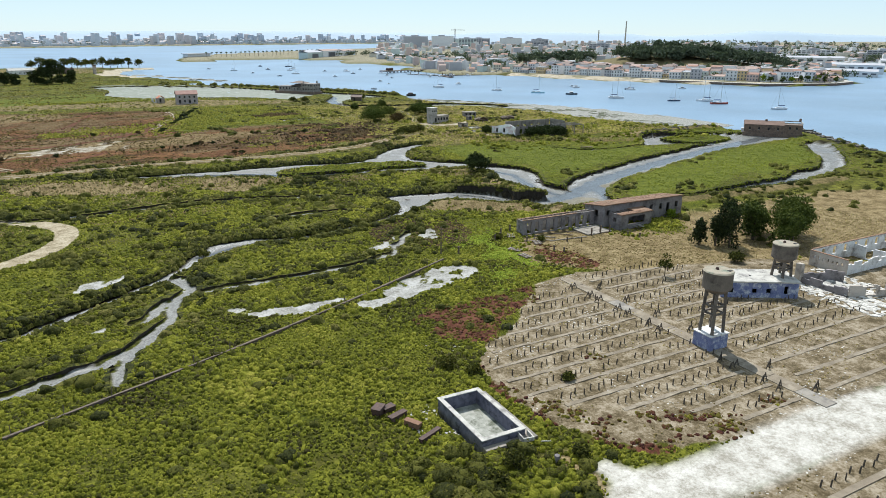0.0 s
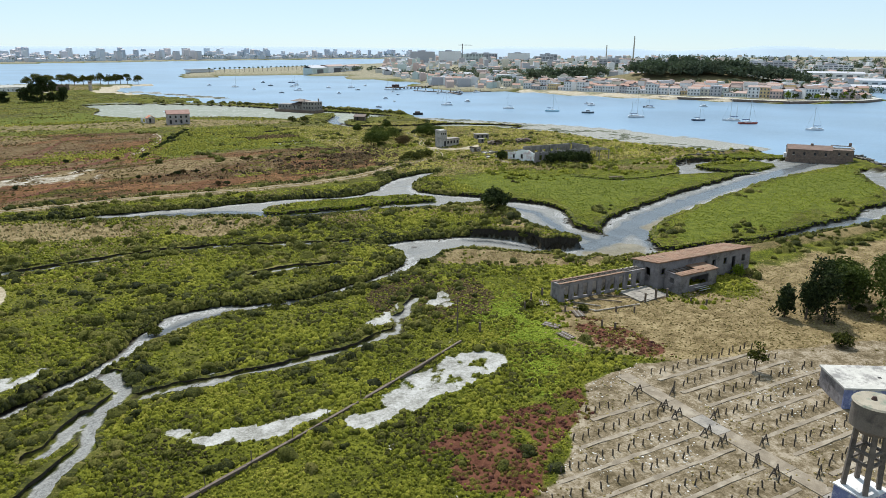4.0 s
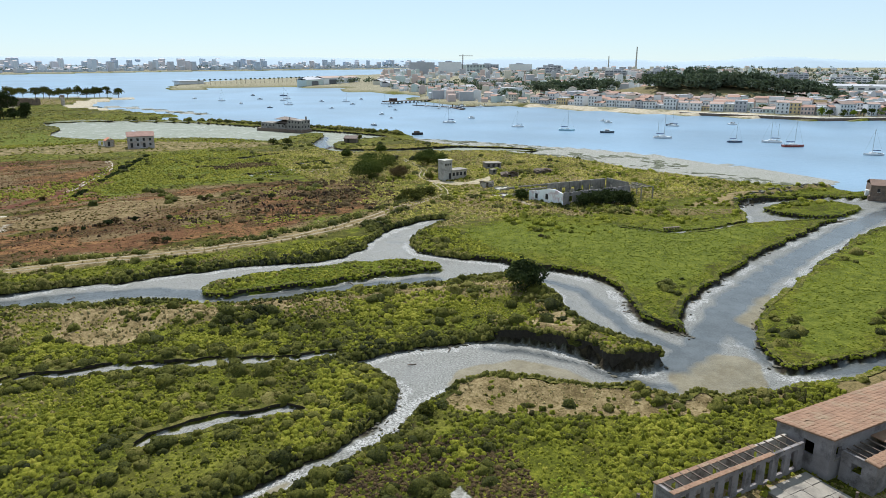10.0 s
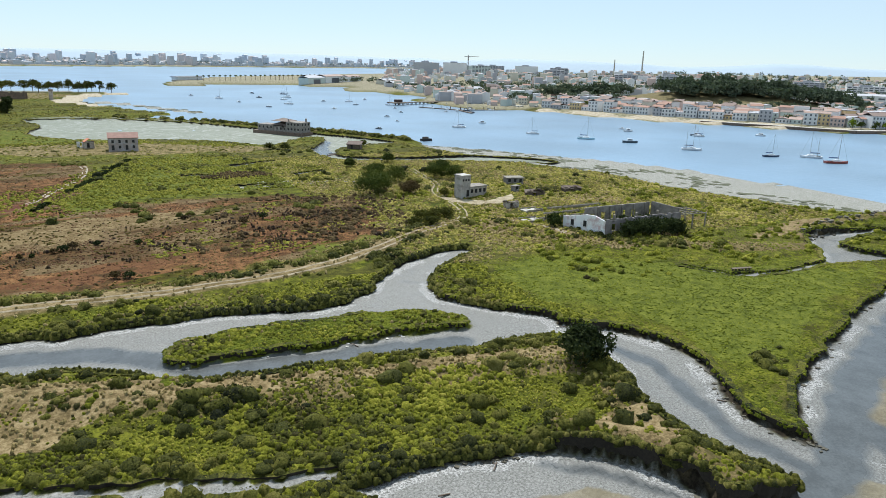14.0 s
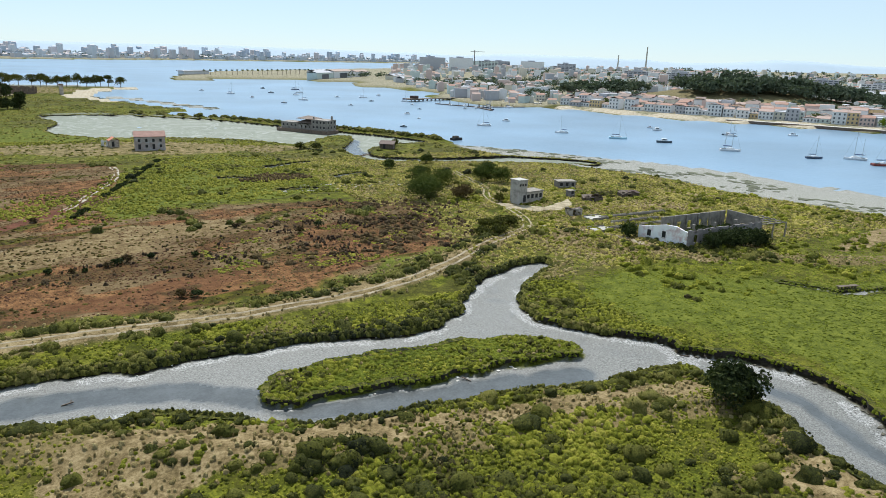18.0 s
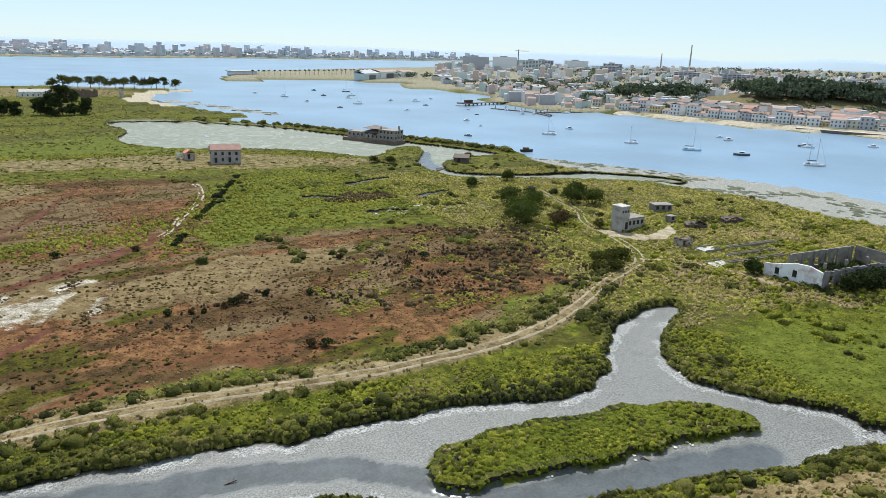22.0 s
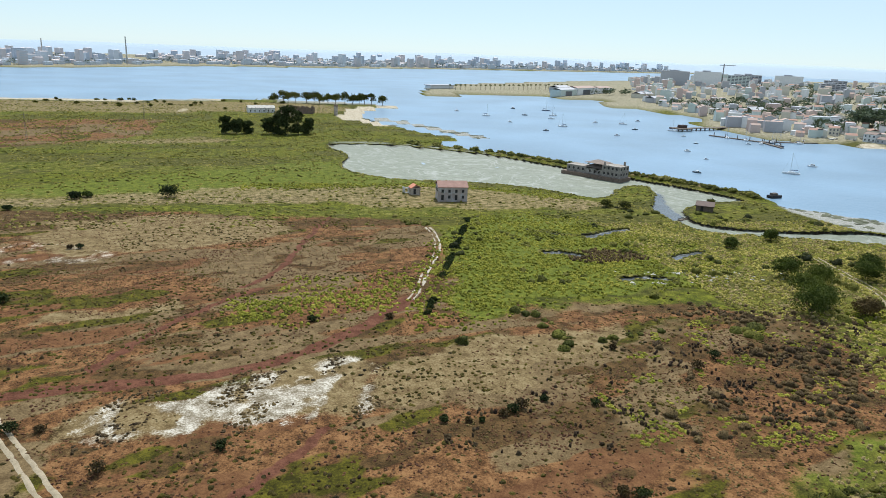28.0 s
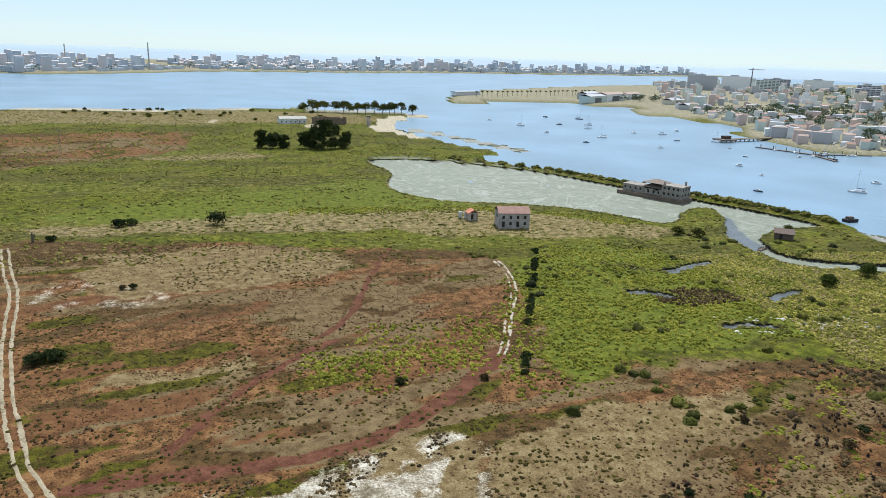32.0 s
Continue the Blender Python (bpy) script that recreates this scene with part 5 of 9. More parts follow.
x, y = scatter(9000, -50, 286, 112, 356, lambda x, y: open_marsh(x, y) * (area_distance(np.array(SHADY_HEATH, float), x, y, 20) < 2) * (0.3 + 0.7 * clump(x, y, 6, 95, 0.4, 0.6)))
tufts("rusty_heath", x, y, spread(x, 0.2, 0.5), spread(x, 0.06, 0.2), HEATH_LEAF, "low rusty-brown heath plants between the rushes", "heath", 3)
x, y = scatter(5000, -60, 292, 12, 336, lambda x, y: (cover_at("salt", x, y) > 0.1) * (cover_at("track", x, y) < 0.1) * clump(x * 0.9 - y * 0.5, y * 0.3, 4, 87, 0.52, 0.62))
tufts("salt_plants", x, y, spread(x, 0.25, 0.6), spread(x, 0.1, 0.3), BROWN_SHRUB, "dark olive plants in streaks over the white salt crust", "heath", 3)
x, y = scatter(4200, 31, 140, 60, 168, lambda x, y: open_marsh(x, y) * (area_distance(np.array(BROWN_MARSH, float), x, y, 8) < 0.5))
tufts("brown_marsh_plants", x, y, spread(x, 0.2, 0.42), spread(x, 0.1, 0.25), BROWN_SHRUB, "low brown glasswort round the bare salt pans", "marsh plants", 4)
REEDS = [(70, 402), (80, 405), (93, 400), (94, 393), (75, 390), (67, 394)]
x, y = scatter(900, 66, 389, 95, 406, lambda x, y: (area_distance(np.array(REEDS, float), x, y, 8) < 0) * (cover_at("wet", x, y) > 0.2))
tufts("pool_reeds", x, y, spread(x, 0.3, 0.6), spread(x, 0.5, 1.1), BROWN_SHRUB, "dark brown reeds standing by the marsh pools", "reeds", 4)
# dry grass and ice plant
x, y = scatter(7000, 22, 30, 110, 112, lambda x, y: cover_at("yard", x, y) * (1 - cover_at("road", x, y)) * clump(x, y, 5, 51, 0.42, 0.6))
tufts("yard_weeds", x, y, spread(x, 0.08, 0.25), spread(x, 0.06, 0.2), DRY_LEAF, "dry brown weeds between the rows of stakes", "weeds")
x, y = scatter(26000, 50, 62, 150, 180, lambda x, y: open_marsh(x, y) * cover_at("dry", x, y))
tufts("dry_grass", x, y, spread(x, 0.12, 0.36), spread(x, 0.05, 0.16), DRY_LEAF, "straw-coloured dry grass round the ruined sheds", "grass", 3)
x, y = scatter(25000, -60, 192, 180, 310, lambda x, y: open_marsh(x, y) * np.maximum.reduce([cover_at("dry", x, y), 0.75 * cover_at("ridge", x, y), 0.5 * cover_at("tan", x, y) * (x < 96) * (1 - cover_at("heath", x, y))]))
tufts("bank_grass", x, y, spread(x, 0.18, 0.45), spread(x, 0.25, 0.6), DRY_LEAF, "dry pale grass on top of the creek banks", "grass")
x, y = scatter(18000, 15, 60, 90, 135, lambda x, y: cover_at("red", x, y))
tufts("ice_plants", x, y, spread(x, 0.2, 0.5), spread(x, 0.12, 0.3), RED_LEAF, "red-brown and olive ice plant mats at the yard's edge", "plants")
# far meadow
x, y = scatter(34000, -320, 440, 235, 940, lambda x, y: open_marsh(x, y) * (0.25 + 0.75 * clump(x, y, 14, 15, 0.4, 0.6)) * (1 - 0.6 * cover_at("dry", x, y)))
tufts("far_meadow", x, y, spread(x, 0.5, 1.3), spread(x, 0.2, 0.55), MEADOW_LEAF, "olive-green meadow plants far across the marsh", "meadow", 3)


# ---- creek banks: upright peat faces with an overhanging turf edge ----
def edge_lines(x0, y0, x1, y1, pitch, level=0.1):
    """Short pieces of the line along which the mud meets the turf, with the way inland at both ends."""
    ax, ay = np.arange(x0, x1, pitch), np.arange(y0, y1, pitch)
    px, py = np.meshgrid(ax, ay)
    main, rill, mud, pond = wet_distance(*uneven(px, py))
    f = np.minimum(mud, pond) - level
    gy_, gx_ = np.gradient(f, pitch)
    node = np.stack([px, py, gx_, gy_], -1)
    ends = []
    for tri in (((0, 0), (0, 1), (1, 1)), ((0, 0), (1, 1), (1, 0))):
        corner = [(f[a:f.shape[0] - 1 + a, b:f.shape[1] - 1 + b], node[a:f.shape[0] - 1 + a, b:f.shape[1] - 1 + b]) for a, b in tri]
        cut = [(corner[i][0] > 0) != (corner[(i + 1) % 3][0] > 0) for i in range(3)]
        for i in range(3):
            j, k = (i + 1) % 3, (i + 2) % 3
            both = cut[i] & cut[j]
            pair = []
            for a, b in ((i, j), (j, k)):
                fa, fb = corner[a][0][both], corner[b][0][both]
                w = (fa / (fa - fb))[:, None]
                pair.append(corner[a][1][both] * (1 - w) + corner[b][1][both] * w)
            ends.append(np.stack(pair, 1))
    seg = np.concatenate(ends)
    seg[..., 2:] /= np.linalg.norm(seg[..., 2:], axis=-1, keepdims=True) + 1e-6
    return seg


# dark peat, deepened so its colour holds part of the face's shade
PEAT = surface("peat_bank", (0.011, 0.0085, 0.006), (0.042, 0.033, 0.023), 2.2, 0.9, 0.8, 9.0)


def creek_bank(seg, over, label):
    """Quads from the turf's edge down to the mud, and a cap of turf behind the edge."""
    p, n = seg[..., :2], seg[..., 2:]
    inland, toe = p + n * 1.0, p - n * 0.8
    jag = 0.34 * (value_noise(p[..., 0], p[..., 1], 0.9, 201) - 0.5) + 0.5 * (value_noise(p[..., 0], p[..., 1], 3.1, 211) - 0.5)
    top = np.maximum(sample(ground_h, inland[..., 0], inland[..., 1]), -0.35) + 0.05 + 0.5 * jag
    low = sample(ground_h, toe[..., 0], toe[..., 1]) - 0.15
    lip, foot = p - n * (over + jag)[..., None], p - n * (0.02 + 0.4 * jag)[..., None]
    back = p + n * 0.75
    mid = (lip + foot) / 2 - n * (0.25 * jag)[..., None]
    def at(q, z):
        return np.concatenate([q, z[..., None]], -1)
    lip3, mid3, foot3, back3 = at(lip, top), at(mid, top * 0.45 + low * 0.55), at(foot, low), at(back, top + 0.02)
    walls = np.concatenate([np.stack([u[:, 0], u[:, 1], v[:, 1], v[:, 0]], 1) for u, v in ((lip3, mid3), (mid3, foot3))])
    me = quick_mesh("creek_bank", walls.reshape(-1, 3), np.arange(4 * len(walls)).reshape(-1, 4))
    me.materials.append(PEAT)
    tagged(new("creek_bank", me), label, "bank", kind="structure")
    cap = np.stack([back3[:, 0], back3[:, 1], lip3[:, 1], lip3[:, 0]], 1)
    me = quick_mesh("turf_edge", cap.reshape(-1, 3), np.arange(4 * len(cap)).reshape(-1, 4))
    me.materials.append(SHRUB_LEAF)
    tagged(new("turf_edge", me), "turf lip hanging over the creek bank", "bank", kind="structure")
    return lip3


def edge_tufts(lip3, n, share, low, high, tall, material, label, near=-0.1, off=0.5, drop=0.1):
    """Plants leaning out over the lip."""
    keep = rng.uniform(0, 1, len(lip3)) < share
    a = lip3[keep].mean(1)
    inn = n[keep].mean(1)
    back = rng.uniform(near, off, len(a))
    tufts("edge_plants", a[:, 0] + inn[:, 0] * back, a[:, 1] + inn[:, 1] * back, spread(a, low, high), spread(a, *tall), material, label, "marsh plants", 4, a[:, 2] - drop)


bank_seg = edge_lines(-62, 104, 262, 290, 0.75)
lip = creek_bank(bank_seg, 0.22, "dark upright peat bank of the tidal creeks")
ex, ey = lip[:, :, 0].mean(1), lip[:, :, 1].mean(1)
narrow = union(MUD, *uneven(ex, ey), 12) > 1.2
smooth_turf = ((ex > 96) & (ey > 150) & (ey < 262)) | ((ex > 33) & (ex < 90) & (ey > 228) & (ey < 245))
edge_tufts(lip[smooth_turf], bank_seg[smooth_turf][..., 2:], 0.8, 0.2, 0.42, (0.1, 0.26), CARPET_LEAF, "cordgrass hanging over the channel edge")
turf = ~smooth_turf & ~narrow
hanging = turf & (line_distance(smooth_line(CUT_BANK, False), ex, ey, 40) > 3.2)
edge_tufts(lip[turf], bank_seg[turf][..., 2:], 1.0, 0.28, 0.6, (0.25, 0.65), SHRUB_LEAF, "seablite leaning over the creek bank")
edge_tufts(lip[hanging], bank_seg[hanging][..., 2:], 1.0, 0.4, 0.8, (0.4, 0.95), SHRUB_LEAF, "dark green plants hanging down the creek bank", -0.35, 0.1, 0.75)
edge_tufts(lip[smooth_turf], bank_seg[smooth_turf][..., 2:], 0.35, 0.2, 0.4, (0.2, 0.4), CARPET_LEAF, "slumped turf on the channel bank", -0.3, 0.1, 0.45)
far_seg = edge_lines(-8, 362, 236, 676, 1.4)
lip = creek_bank(far_seg, 0.3, "low dark bank round the tidal pond and pools")
edge_tufts(lip, far_seg[..., 2:], 0.5, 0.5, 1.0, (0.2, 0.5), MEADOW_LEAF, "plants along the edge of the tidal pond")


# ---- wheel ruts of the farm tracks ----
RUT_EARTH = surface("rut_earth", (0.17, 0.135, 0.085), (0.37, 0.315, 0.225), 0.5, 0.95, 0.4, 5.0, stain=(0.15, 0.12, 0.07))


TRAIL_DUST = surface("trail_dust", (0.24, 0.205, 0.155), (0.44, 0.405, 0.345), 0.5, 0.95, 0.4, 5.0, stain=(0.2, 0.15, 0.1))


def rut(points, offset, width, label, ragged=0.25, gap=0.0, material=RUT_EARTH):
    """One worn wheel line laid over the ground."""
    line = smooth_line(points, False, 3)
    run = np.concatenate([[0], np.cumsum(np.hypot(*np.diff(line, axis=0).T))])
    d = np.arange(0, run[-1], 0.6)
    cx, cy = np.interp(d, run, line[:, 0]), np.interp(d, run, line[:, 1])
    tx, ty = np.gradient(cx), np.gradient(cy)
    ln = np.hypot(tx, ty)
    nx, ny = -ty / ln, tx / ln
    sway = 0.7 * (fbm(d, d * 0 + offset * 7, 9, 301) - 0.5)
    sides = []
    for k in (-1.5, -0.5, 0.5, 1.5):
        o = offset + sway + k / 3 * width * (1 + ragged * 4 * (value_noise(d, d * 0 + k * 13 + offset, 1.6, 303) - 0.5))
        qx, qy = cx + nx * o, cy + ny * o
        sides.append(np.stack([qx, qy, sample(ground_h, qx, qy) + (0.07 if abs(k) < 1 else -0.03)], -1))
    v = np.stack(sides, 1)
    i = np.arange(len(d) - 1)
    i = i[fbm(d[:-1], d[:-1] * 0 + offset, 5, 305) >= gap]
    faces = np.concatenate([np.stack([i * 4 + k, (i + 1) * 4 + k, (i + 1) * 4 + k + 1, i * 4 + k + 1], -1) for k in range(3)])
    me = quick_mesh("wheel_rut", v.reshape(-1, 3), faces)
    me.materials.append(material)
    me.shade_smooth()
    tagged(new("wheel_rut", me), label, "track", kind="structure")


for k in (0, 2):
    for side in (-0.95, 0.95):
        rut(TRACKS[k][0], side, (0.72, 0, 0.95)[k], "pale sandy wheel rut of the farm track")
rut(TRACKS[1][0], 0.0, 2.0, "pale sandy branch of the farm track", 0.4, 0.25)
rut(TRACKS[4][0], -0.6, 0.9, "pale dusty trail over the heath", 0.5, 0.25, TRAIL_DUST)
rut(TRACKS[4][0], 0.8, 0.7, "pale dusty trail over the heath", 0.5, 0.4, TRAIL_DUST)

# shrubs on the banks and ridges
def shrubs(name, count, x0, y0, x1, y1, weight, low, high, leaves, material, label):
    """Rounded bushes: an uneven leafy mound each, with loose leaves standing off it."""
    x, y = scatter(count, x0, y0, x1, y1, weight)
    r = spread(x, low, high) * (0.7 + 0.6 * rng.uniform(0, 1, len(x)) ** 2)
    z, k, sides = sample(ground_h, x, y), len(x), 7
    tall = r * rng.uniform(0.55, 1.15, k)
    rings, turn = [], rng.uniform(0, 6.28, (k, 1)) + np.arange(sides) * 2 * np.pi / sides
    for up, out in ((-0.15, 1.1), (0.35, 1.0), (0.8, 0.62)):
        rad = r[:, None] * out * rng.uniform(0.55, 1.35, (k, sides))
        rings.append(np.stack([x[:, None] + np.cos(turn) * rad, y[:, None] + np.sin(turn) * rad, z[:, None] + tall[:, None] * (up + rng.uniform(-0.2, 0.2, (k, sides)))], -1))
    tip = np.stack([x, y, z + tall], -1)[:, None]
    verts = np.concatenate(rings + [tip], 1)
    f = []
    for a in range(sides):
        b = (a + 1) % sides
        for ring in (0, sides):
            f += [(ring + a, ring + b, ring + sides + b), (ring + a, ring + sides + b, ring + sides + a)]
        f.append((2 * sides + a, 2 * sides + b, 3 * sides))
    faces = (np.array(f)[None] + (np.arange(k) * (3 * sides + 1))[:, None, None]).reshape(-1, 3)
    me = quick_mesh(name, verts.reshape(-1, 3), faces)
    me.materials.append(material)
    me.shade_smooth()
    tagged(new(name, me), label, "shrubs", kind="stuff")
    ob = leaf_object(name + "_leaves", leaf_cloud(x, y, z + tall * 0.4, r * 1.08, r * 1.08, tall * 0.75, max(10, int(leaves * 0.7)), r * 0.15), material)
    return tagged(ob, "loose leaves standing off the " + label.split(" ", 1)[1], "leaves", kind="stuff")


def bank_weight(x, y):
    w = cover_at("wet", x, y)
    islet = (x > 33) & (x < 92) & (y > 227) & (y < 246)
    return open_marsh(x, y) * (w > 0.7) * (w < 3.2) * (line_distance(smooth_line(CUT_BANK, False), x, y, 40) > 2.2) * (1 - cover_at("bright", x, y)) * ~islet * (x < 96) * (0.25 + 0.75 * clump(x, y, 9, 33, 0.35, 0.55)) * (1 - 0.8 * cover_at("dry", x, y))


shrubs("bank_shrubs", 22000, -62, 105, 112, 250, bank_weight, 0.5, 1.05, 30, SHRUB_LEAF, "dark green seablite shrubs overhanging the lower creek banks")
shrubs("ridge_shrubs", 13000, -62, 160, 135, 258, lambda x, y: open_marsh(x, y) * np.maximum(np.clip(cover_at("ridge", x, y), 0, 1), 0.3) * (1 - 0.95 * cover_at("dry", x, y)) * (1 - 0.5 * cover_at("tan", x, y)) * (1 - cover_at("bright", x, y)) * (x < 96) * ~((x > 33) & (y > 227) & (y < 246)) * clump(x, y, 8, 35, 0.42, 0.6), 0.45, 1.35, 44, SHRUB_LEAF, "rounded green shrubs along the earth bank")
shrubs("track_shrubs", 15000, -62, 250, 200, 312, lambda x, y: open_marsh(x, y) * np.maximum(np.clip(cover_at("ridge", x, y), 0, 1), bank_weight(x, y)) * (cover_at("track", x, y) + cover_at("path", x, y) < 0.05) * clump(x, y, 9, 36, 0.36, 0.55), 0.5, 1.2, 36, SHRUB_LEAF, "dense green shrubs between the track and the upper creek")
shrubs("berm_shrubs", 4200, 120, 235, 262, 345, lambda x, y: open_marsh(x, y) * (0.1 + 0.9 * clump(x, y, 10, 37, 0.45, 0.6)) * (cover_at("track", x, y) + cover_at("path", x, y) < 0.05) * 0.8, 0.5, 1.2, 34, MARSH_LEAF, "green and straw shrubs round the ruined buildings")
shrubs("east_shrubs", 3600, 100, 95, 300, 200, lambda x, y: open_marsh(x, y) * (cover_at("wet", x, y) > 1.5) * clump(x, y, 10, 39, 0.4, 0.6) * (1 - 0.85 * cover_at("dry", x, y)) * (1 - cover_at("bright", x, y)), 0.5, 1.3, 30, SHRUB_LEAF, "olive shrubs on the dry ground beside the fort creek")
shrubs("marsh_shrubs", 2600, -60, 60, 60, 205, lambda x, y: open_marsh(x, y) * clump(x, y, 9, 41, 0.52, 0.68) * (1 - cover_at("bright", x, y)), 0.4, 1.0, 30, SHRUB_LEAF, "rounded shrubs standing out of the marsh")
shrubs("pool_shrubs", 420, 2, 56, 17, 73, lambda x, y: open_marsh(x, y) * clump(x, y, 6, 43, 0.4, 0.6), 0.6, 1.3, 60, SHRUB_LEAF, "rounded green shrubs beside the empty pool")
shrubs("dyke_shrubs", 30000, 0, 470, 205, 680, lambda x, y: (cover_at("ridge", x, y) > 0.55) * (cover_at("wet", x, y) > 0.3) * (cover_at("land", x, y) < -0.5), 0.8, 1.5, 16, SHRUB_LEAF, "dark shrubs along the crest of the dyke")
shrubs("meadow_shrubs", 1500, 20, 330, 230, 470, lambda x, y: open_marsh(x, y) * clump(x, y, 13, 45, 0.56, 0.7), 0.7, 1.8, 36, SHRUB_LEAF, "green shrubs in the damp meadow")
shrubs("brown_shrubs", 2000, 50, 292, 122, 354, lambda x, y: open_marsh(x, y) * clump(x, y, 9, 49, 0.45, 0.58) * (0.15 + 0.85 * (area_distance(np.array(SHADY_HEATH, float), x, y, 20) < 0)), 0.4, 1.0, 28, BROWN_SHRUB, "dark brown shrubs on the heath")


# ---- the ruined works in the foreground ----
GRAFFITI_BLUE = surface("blue_painted_wall", (0.07, 0.09, 0.2), (0.22, 0.25, 0.42), 1.4, stain=(0.5, 0.52, 0.56))
LIME = surface("lime_rubble", (0.3, 0.285, 0.26), (0.6, 0.58, 0.54), 2.0, island=0.3)
TANK = surface("brown_tank_concrete", (0.085, 0.07, 0.058), (0.19, 0.16, 0.135), 0.8, stain=(0.06, 0.05, 0.045))
STAKE = surface("dark_stake", (0.03, 0.025, 0.02), (0.08, 0.065, 0.05), 3.0)


def water_tower(x, y, z, base, top, r, label):
    """A round concrete tank on four leaning legs over a block."""
    t = thing("water_tower", x, y, 0, label, "water tower", "water towers", z)
    if base:
        part("base", boxes((-1.75, -1.6, -0.6, 1.75, 1.6, base)), GRAFFITI_BLUE, t, "blue-painted block at the foot")
        part("base_slab", boxes((-1.85, -1.7, base, 1.85, 1.7, base + 0.14)), WHITE_RENDER, t)
    neck = top - 3.2
    for sx in (-1, 1):
        for sy in (-1, 1):
            bm = bmesh.new()
            beam(bm, (sx * 1.12, sy * 1.1, base), (sx * 0.92, sy * 0.9, neck + 0.3), 0.42)
            part("leg", bm, TANK, t)
    for zz in (base + (neck - base) * 0.5, base + (neck - base) * 0.68):
        f = 1.12 - 0.2 * (zz - base) / (neck - base)
        for a, b in (((-f, -f), (f, -f)), ((f, -f), (f, f)), ((f, f), (-f, f)), ((-f, f), (-f, -f))):
            bm = bmesh.new()
            beam(bm, (*a, zz), (*b, zz), 0.26)
            part("brace", bm, TANK, t)
    bm = bmesh.new()
    bmesh.ops.create_cone(bm, cap_ends=True, segments=32, radius1=r * 0.62, radius2=r * 0.98, depth=0.7, matrix=Matrix.Translation((0, 0, neck + 0.35)))
    part("tank_bottom", bm, TANK, t)
    bm = bmesh.new()
    bmesh.ops.create_cone(bm, cap_ends=True, segments=40, radius1=r, radius2=r, depth=2.4, matrix=Matrix.Translation((0, 0, neck + 1.9)))
    part("tank", bm, TANK, t)
    bm = bmesh.new()
    bmesh.ops.create_cone(bm, cap_ends=True, segments=40, radius1=r + 0.08, radius2=r * 0.96, depth=0.16, matrix=Matrix.Translation((0, 0, neck + 3.18)))
    part("lid", bm, surface("tank_lid", (0.22, 0.19, 0.14), (0.36, 0.32, 0.25), 1.0, stain=(0.13, 0.16, 0.12)), t)
    part("hatch", boxes((0.7, -1.3, neck + 3.24, 1.3, -0.8, neck + 3.32)), DARK_OPENING, t)
    bm = bmesh.new()
    bmesh.ops.create_cone(bm, cap_ends=True, segments=10, radius1=0.3, radius2=0.16, depth=0.35, matrix=Matrix.Translation((0, 0.3, neck + 3.4)))
    part("vent", bm, RUST, t)
    bm = bmesh.new()
    pillar(bm, r * 0.55, -r * 0.45, base, neck + 0.4, 0.05, 0.05, 6)
    part("pipe", bm, RUST, t)
    return t


water_tower(53.9, 79.2, 0.2, 2.2, 11.6, 2.05, "grey concrete water tower on four legs over a blue-painted block")
# engine house with the second tower on its roof
eh = thing("pump_house", 78.5, 91.3, -31, "low concrete pump house with a whitewashed flat roof", "building", z=0.2)
part("wall_front", holed_wall(13, 2.8, 0.3, [(1.2, 0.9, 2.0, 1.7), (5.2, 0.9, 6.0, 1.7), (7.6, 0.9, 8.4, 1.7), (10.6, 0.8, 11.3, 2.2)]), GRAFFITI_BLUE, eh).location = (-6.5, -3.2, 0)
part("wall_back", holed_wall(13, 2.8, 0.3, []), GREY_RENDER, eh).location = (-6.5, 2.9, 0)
part("wall_side", boxes((-6.5, -2.9, -0.6, -6.2, 2.9, 2.8)), GREY_RENDER, eh)
part("wall_side", boxes((6.2, -2.9, -0.6, 6.5, 2.9, 2.8)), GREY_RENDER, eh)
part("roof", boxes((-6.7, -3.4, 2.8, 6.7, 3.4, 3.05)), PALE_CONCRETE, eh, "pale whitewashed roof slab")
part("hatch", boxes((-1.0, -0.4, 3.05, -0.6, 0.0, 3.1)), DARK_OPENING, eh)
water_tower(82.6, 89.0, 3.25, 0.0, 5.9, 2.05, "stained concrete water tower standing on the pump house roof")

# empty pool
POOL = thing("empty_pool", 13.75, 77.75, -1, "empty concrete pool with pale mud on its floor", "pool", z=0.0)
POOL.scale = (0.93, 0.95, 1)
for name, dims in (("wall_long", (-3.0, -5.5, -1.3, -2.6, 5.5, 1.0)), ("wall_long", (2.6, -5.5, -1.3, 3.0, 5.5, 1.0)), ("wall_short", (-2.6, -5.5, -1.3, 2.6, -5.1, 1.0)), ("wall_short", (-2.6, 5.1, -1.3, 2.6, 5.5, 1.0))):
    part(name, boxes(dims), surface("stained_pool_wall", (0.08, 0.08, 0.11), (0.2, 0.2, 0.26), 1.5, stain=(0.035, 0.035, 0.045)), POOL)
for dims in ((-3.12, -5.62, 1.0, -2.5, 5.62, 1.1), (2.5, -5.62, 1.0, 3.12, 5.62, 1.1), (-2.5, -5.62, 1.0, 2.5, -5.0, 1.1), (-2.5, 5.0, 1.0, 2.5, 5.62, 1.1)):
    part("coping", boxes(dims), PALE_CONCRETE, POOL, "pale concrete coping")
part("floor", boxes((-2.6, -5.1, -0.95, 2.6, 5.1, -0.8)), surface("pool_mud", (0.14, 0.15, 0.12), (0.44, 0.44, 0.4), 1.1, stain=(0.09, 0.1, 0.07)), POOL, "floor of cracked pale mud")
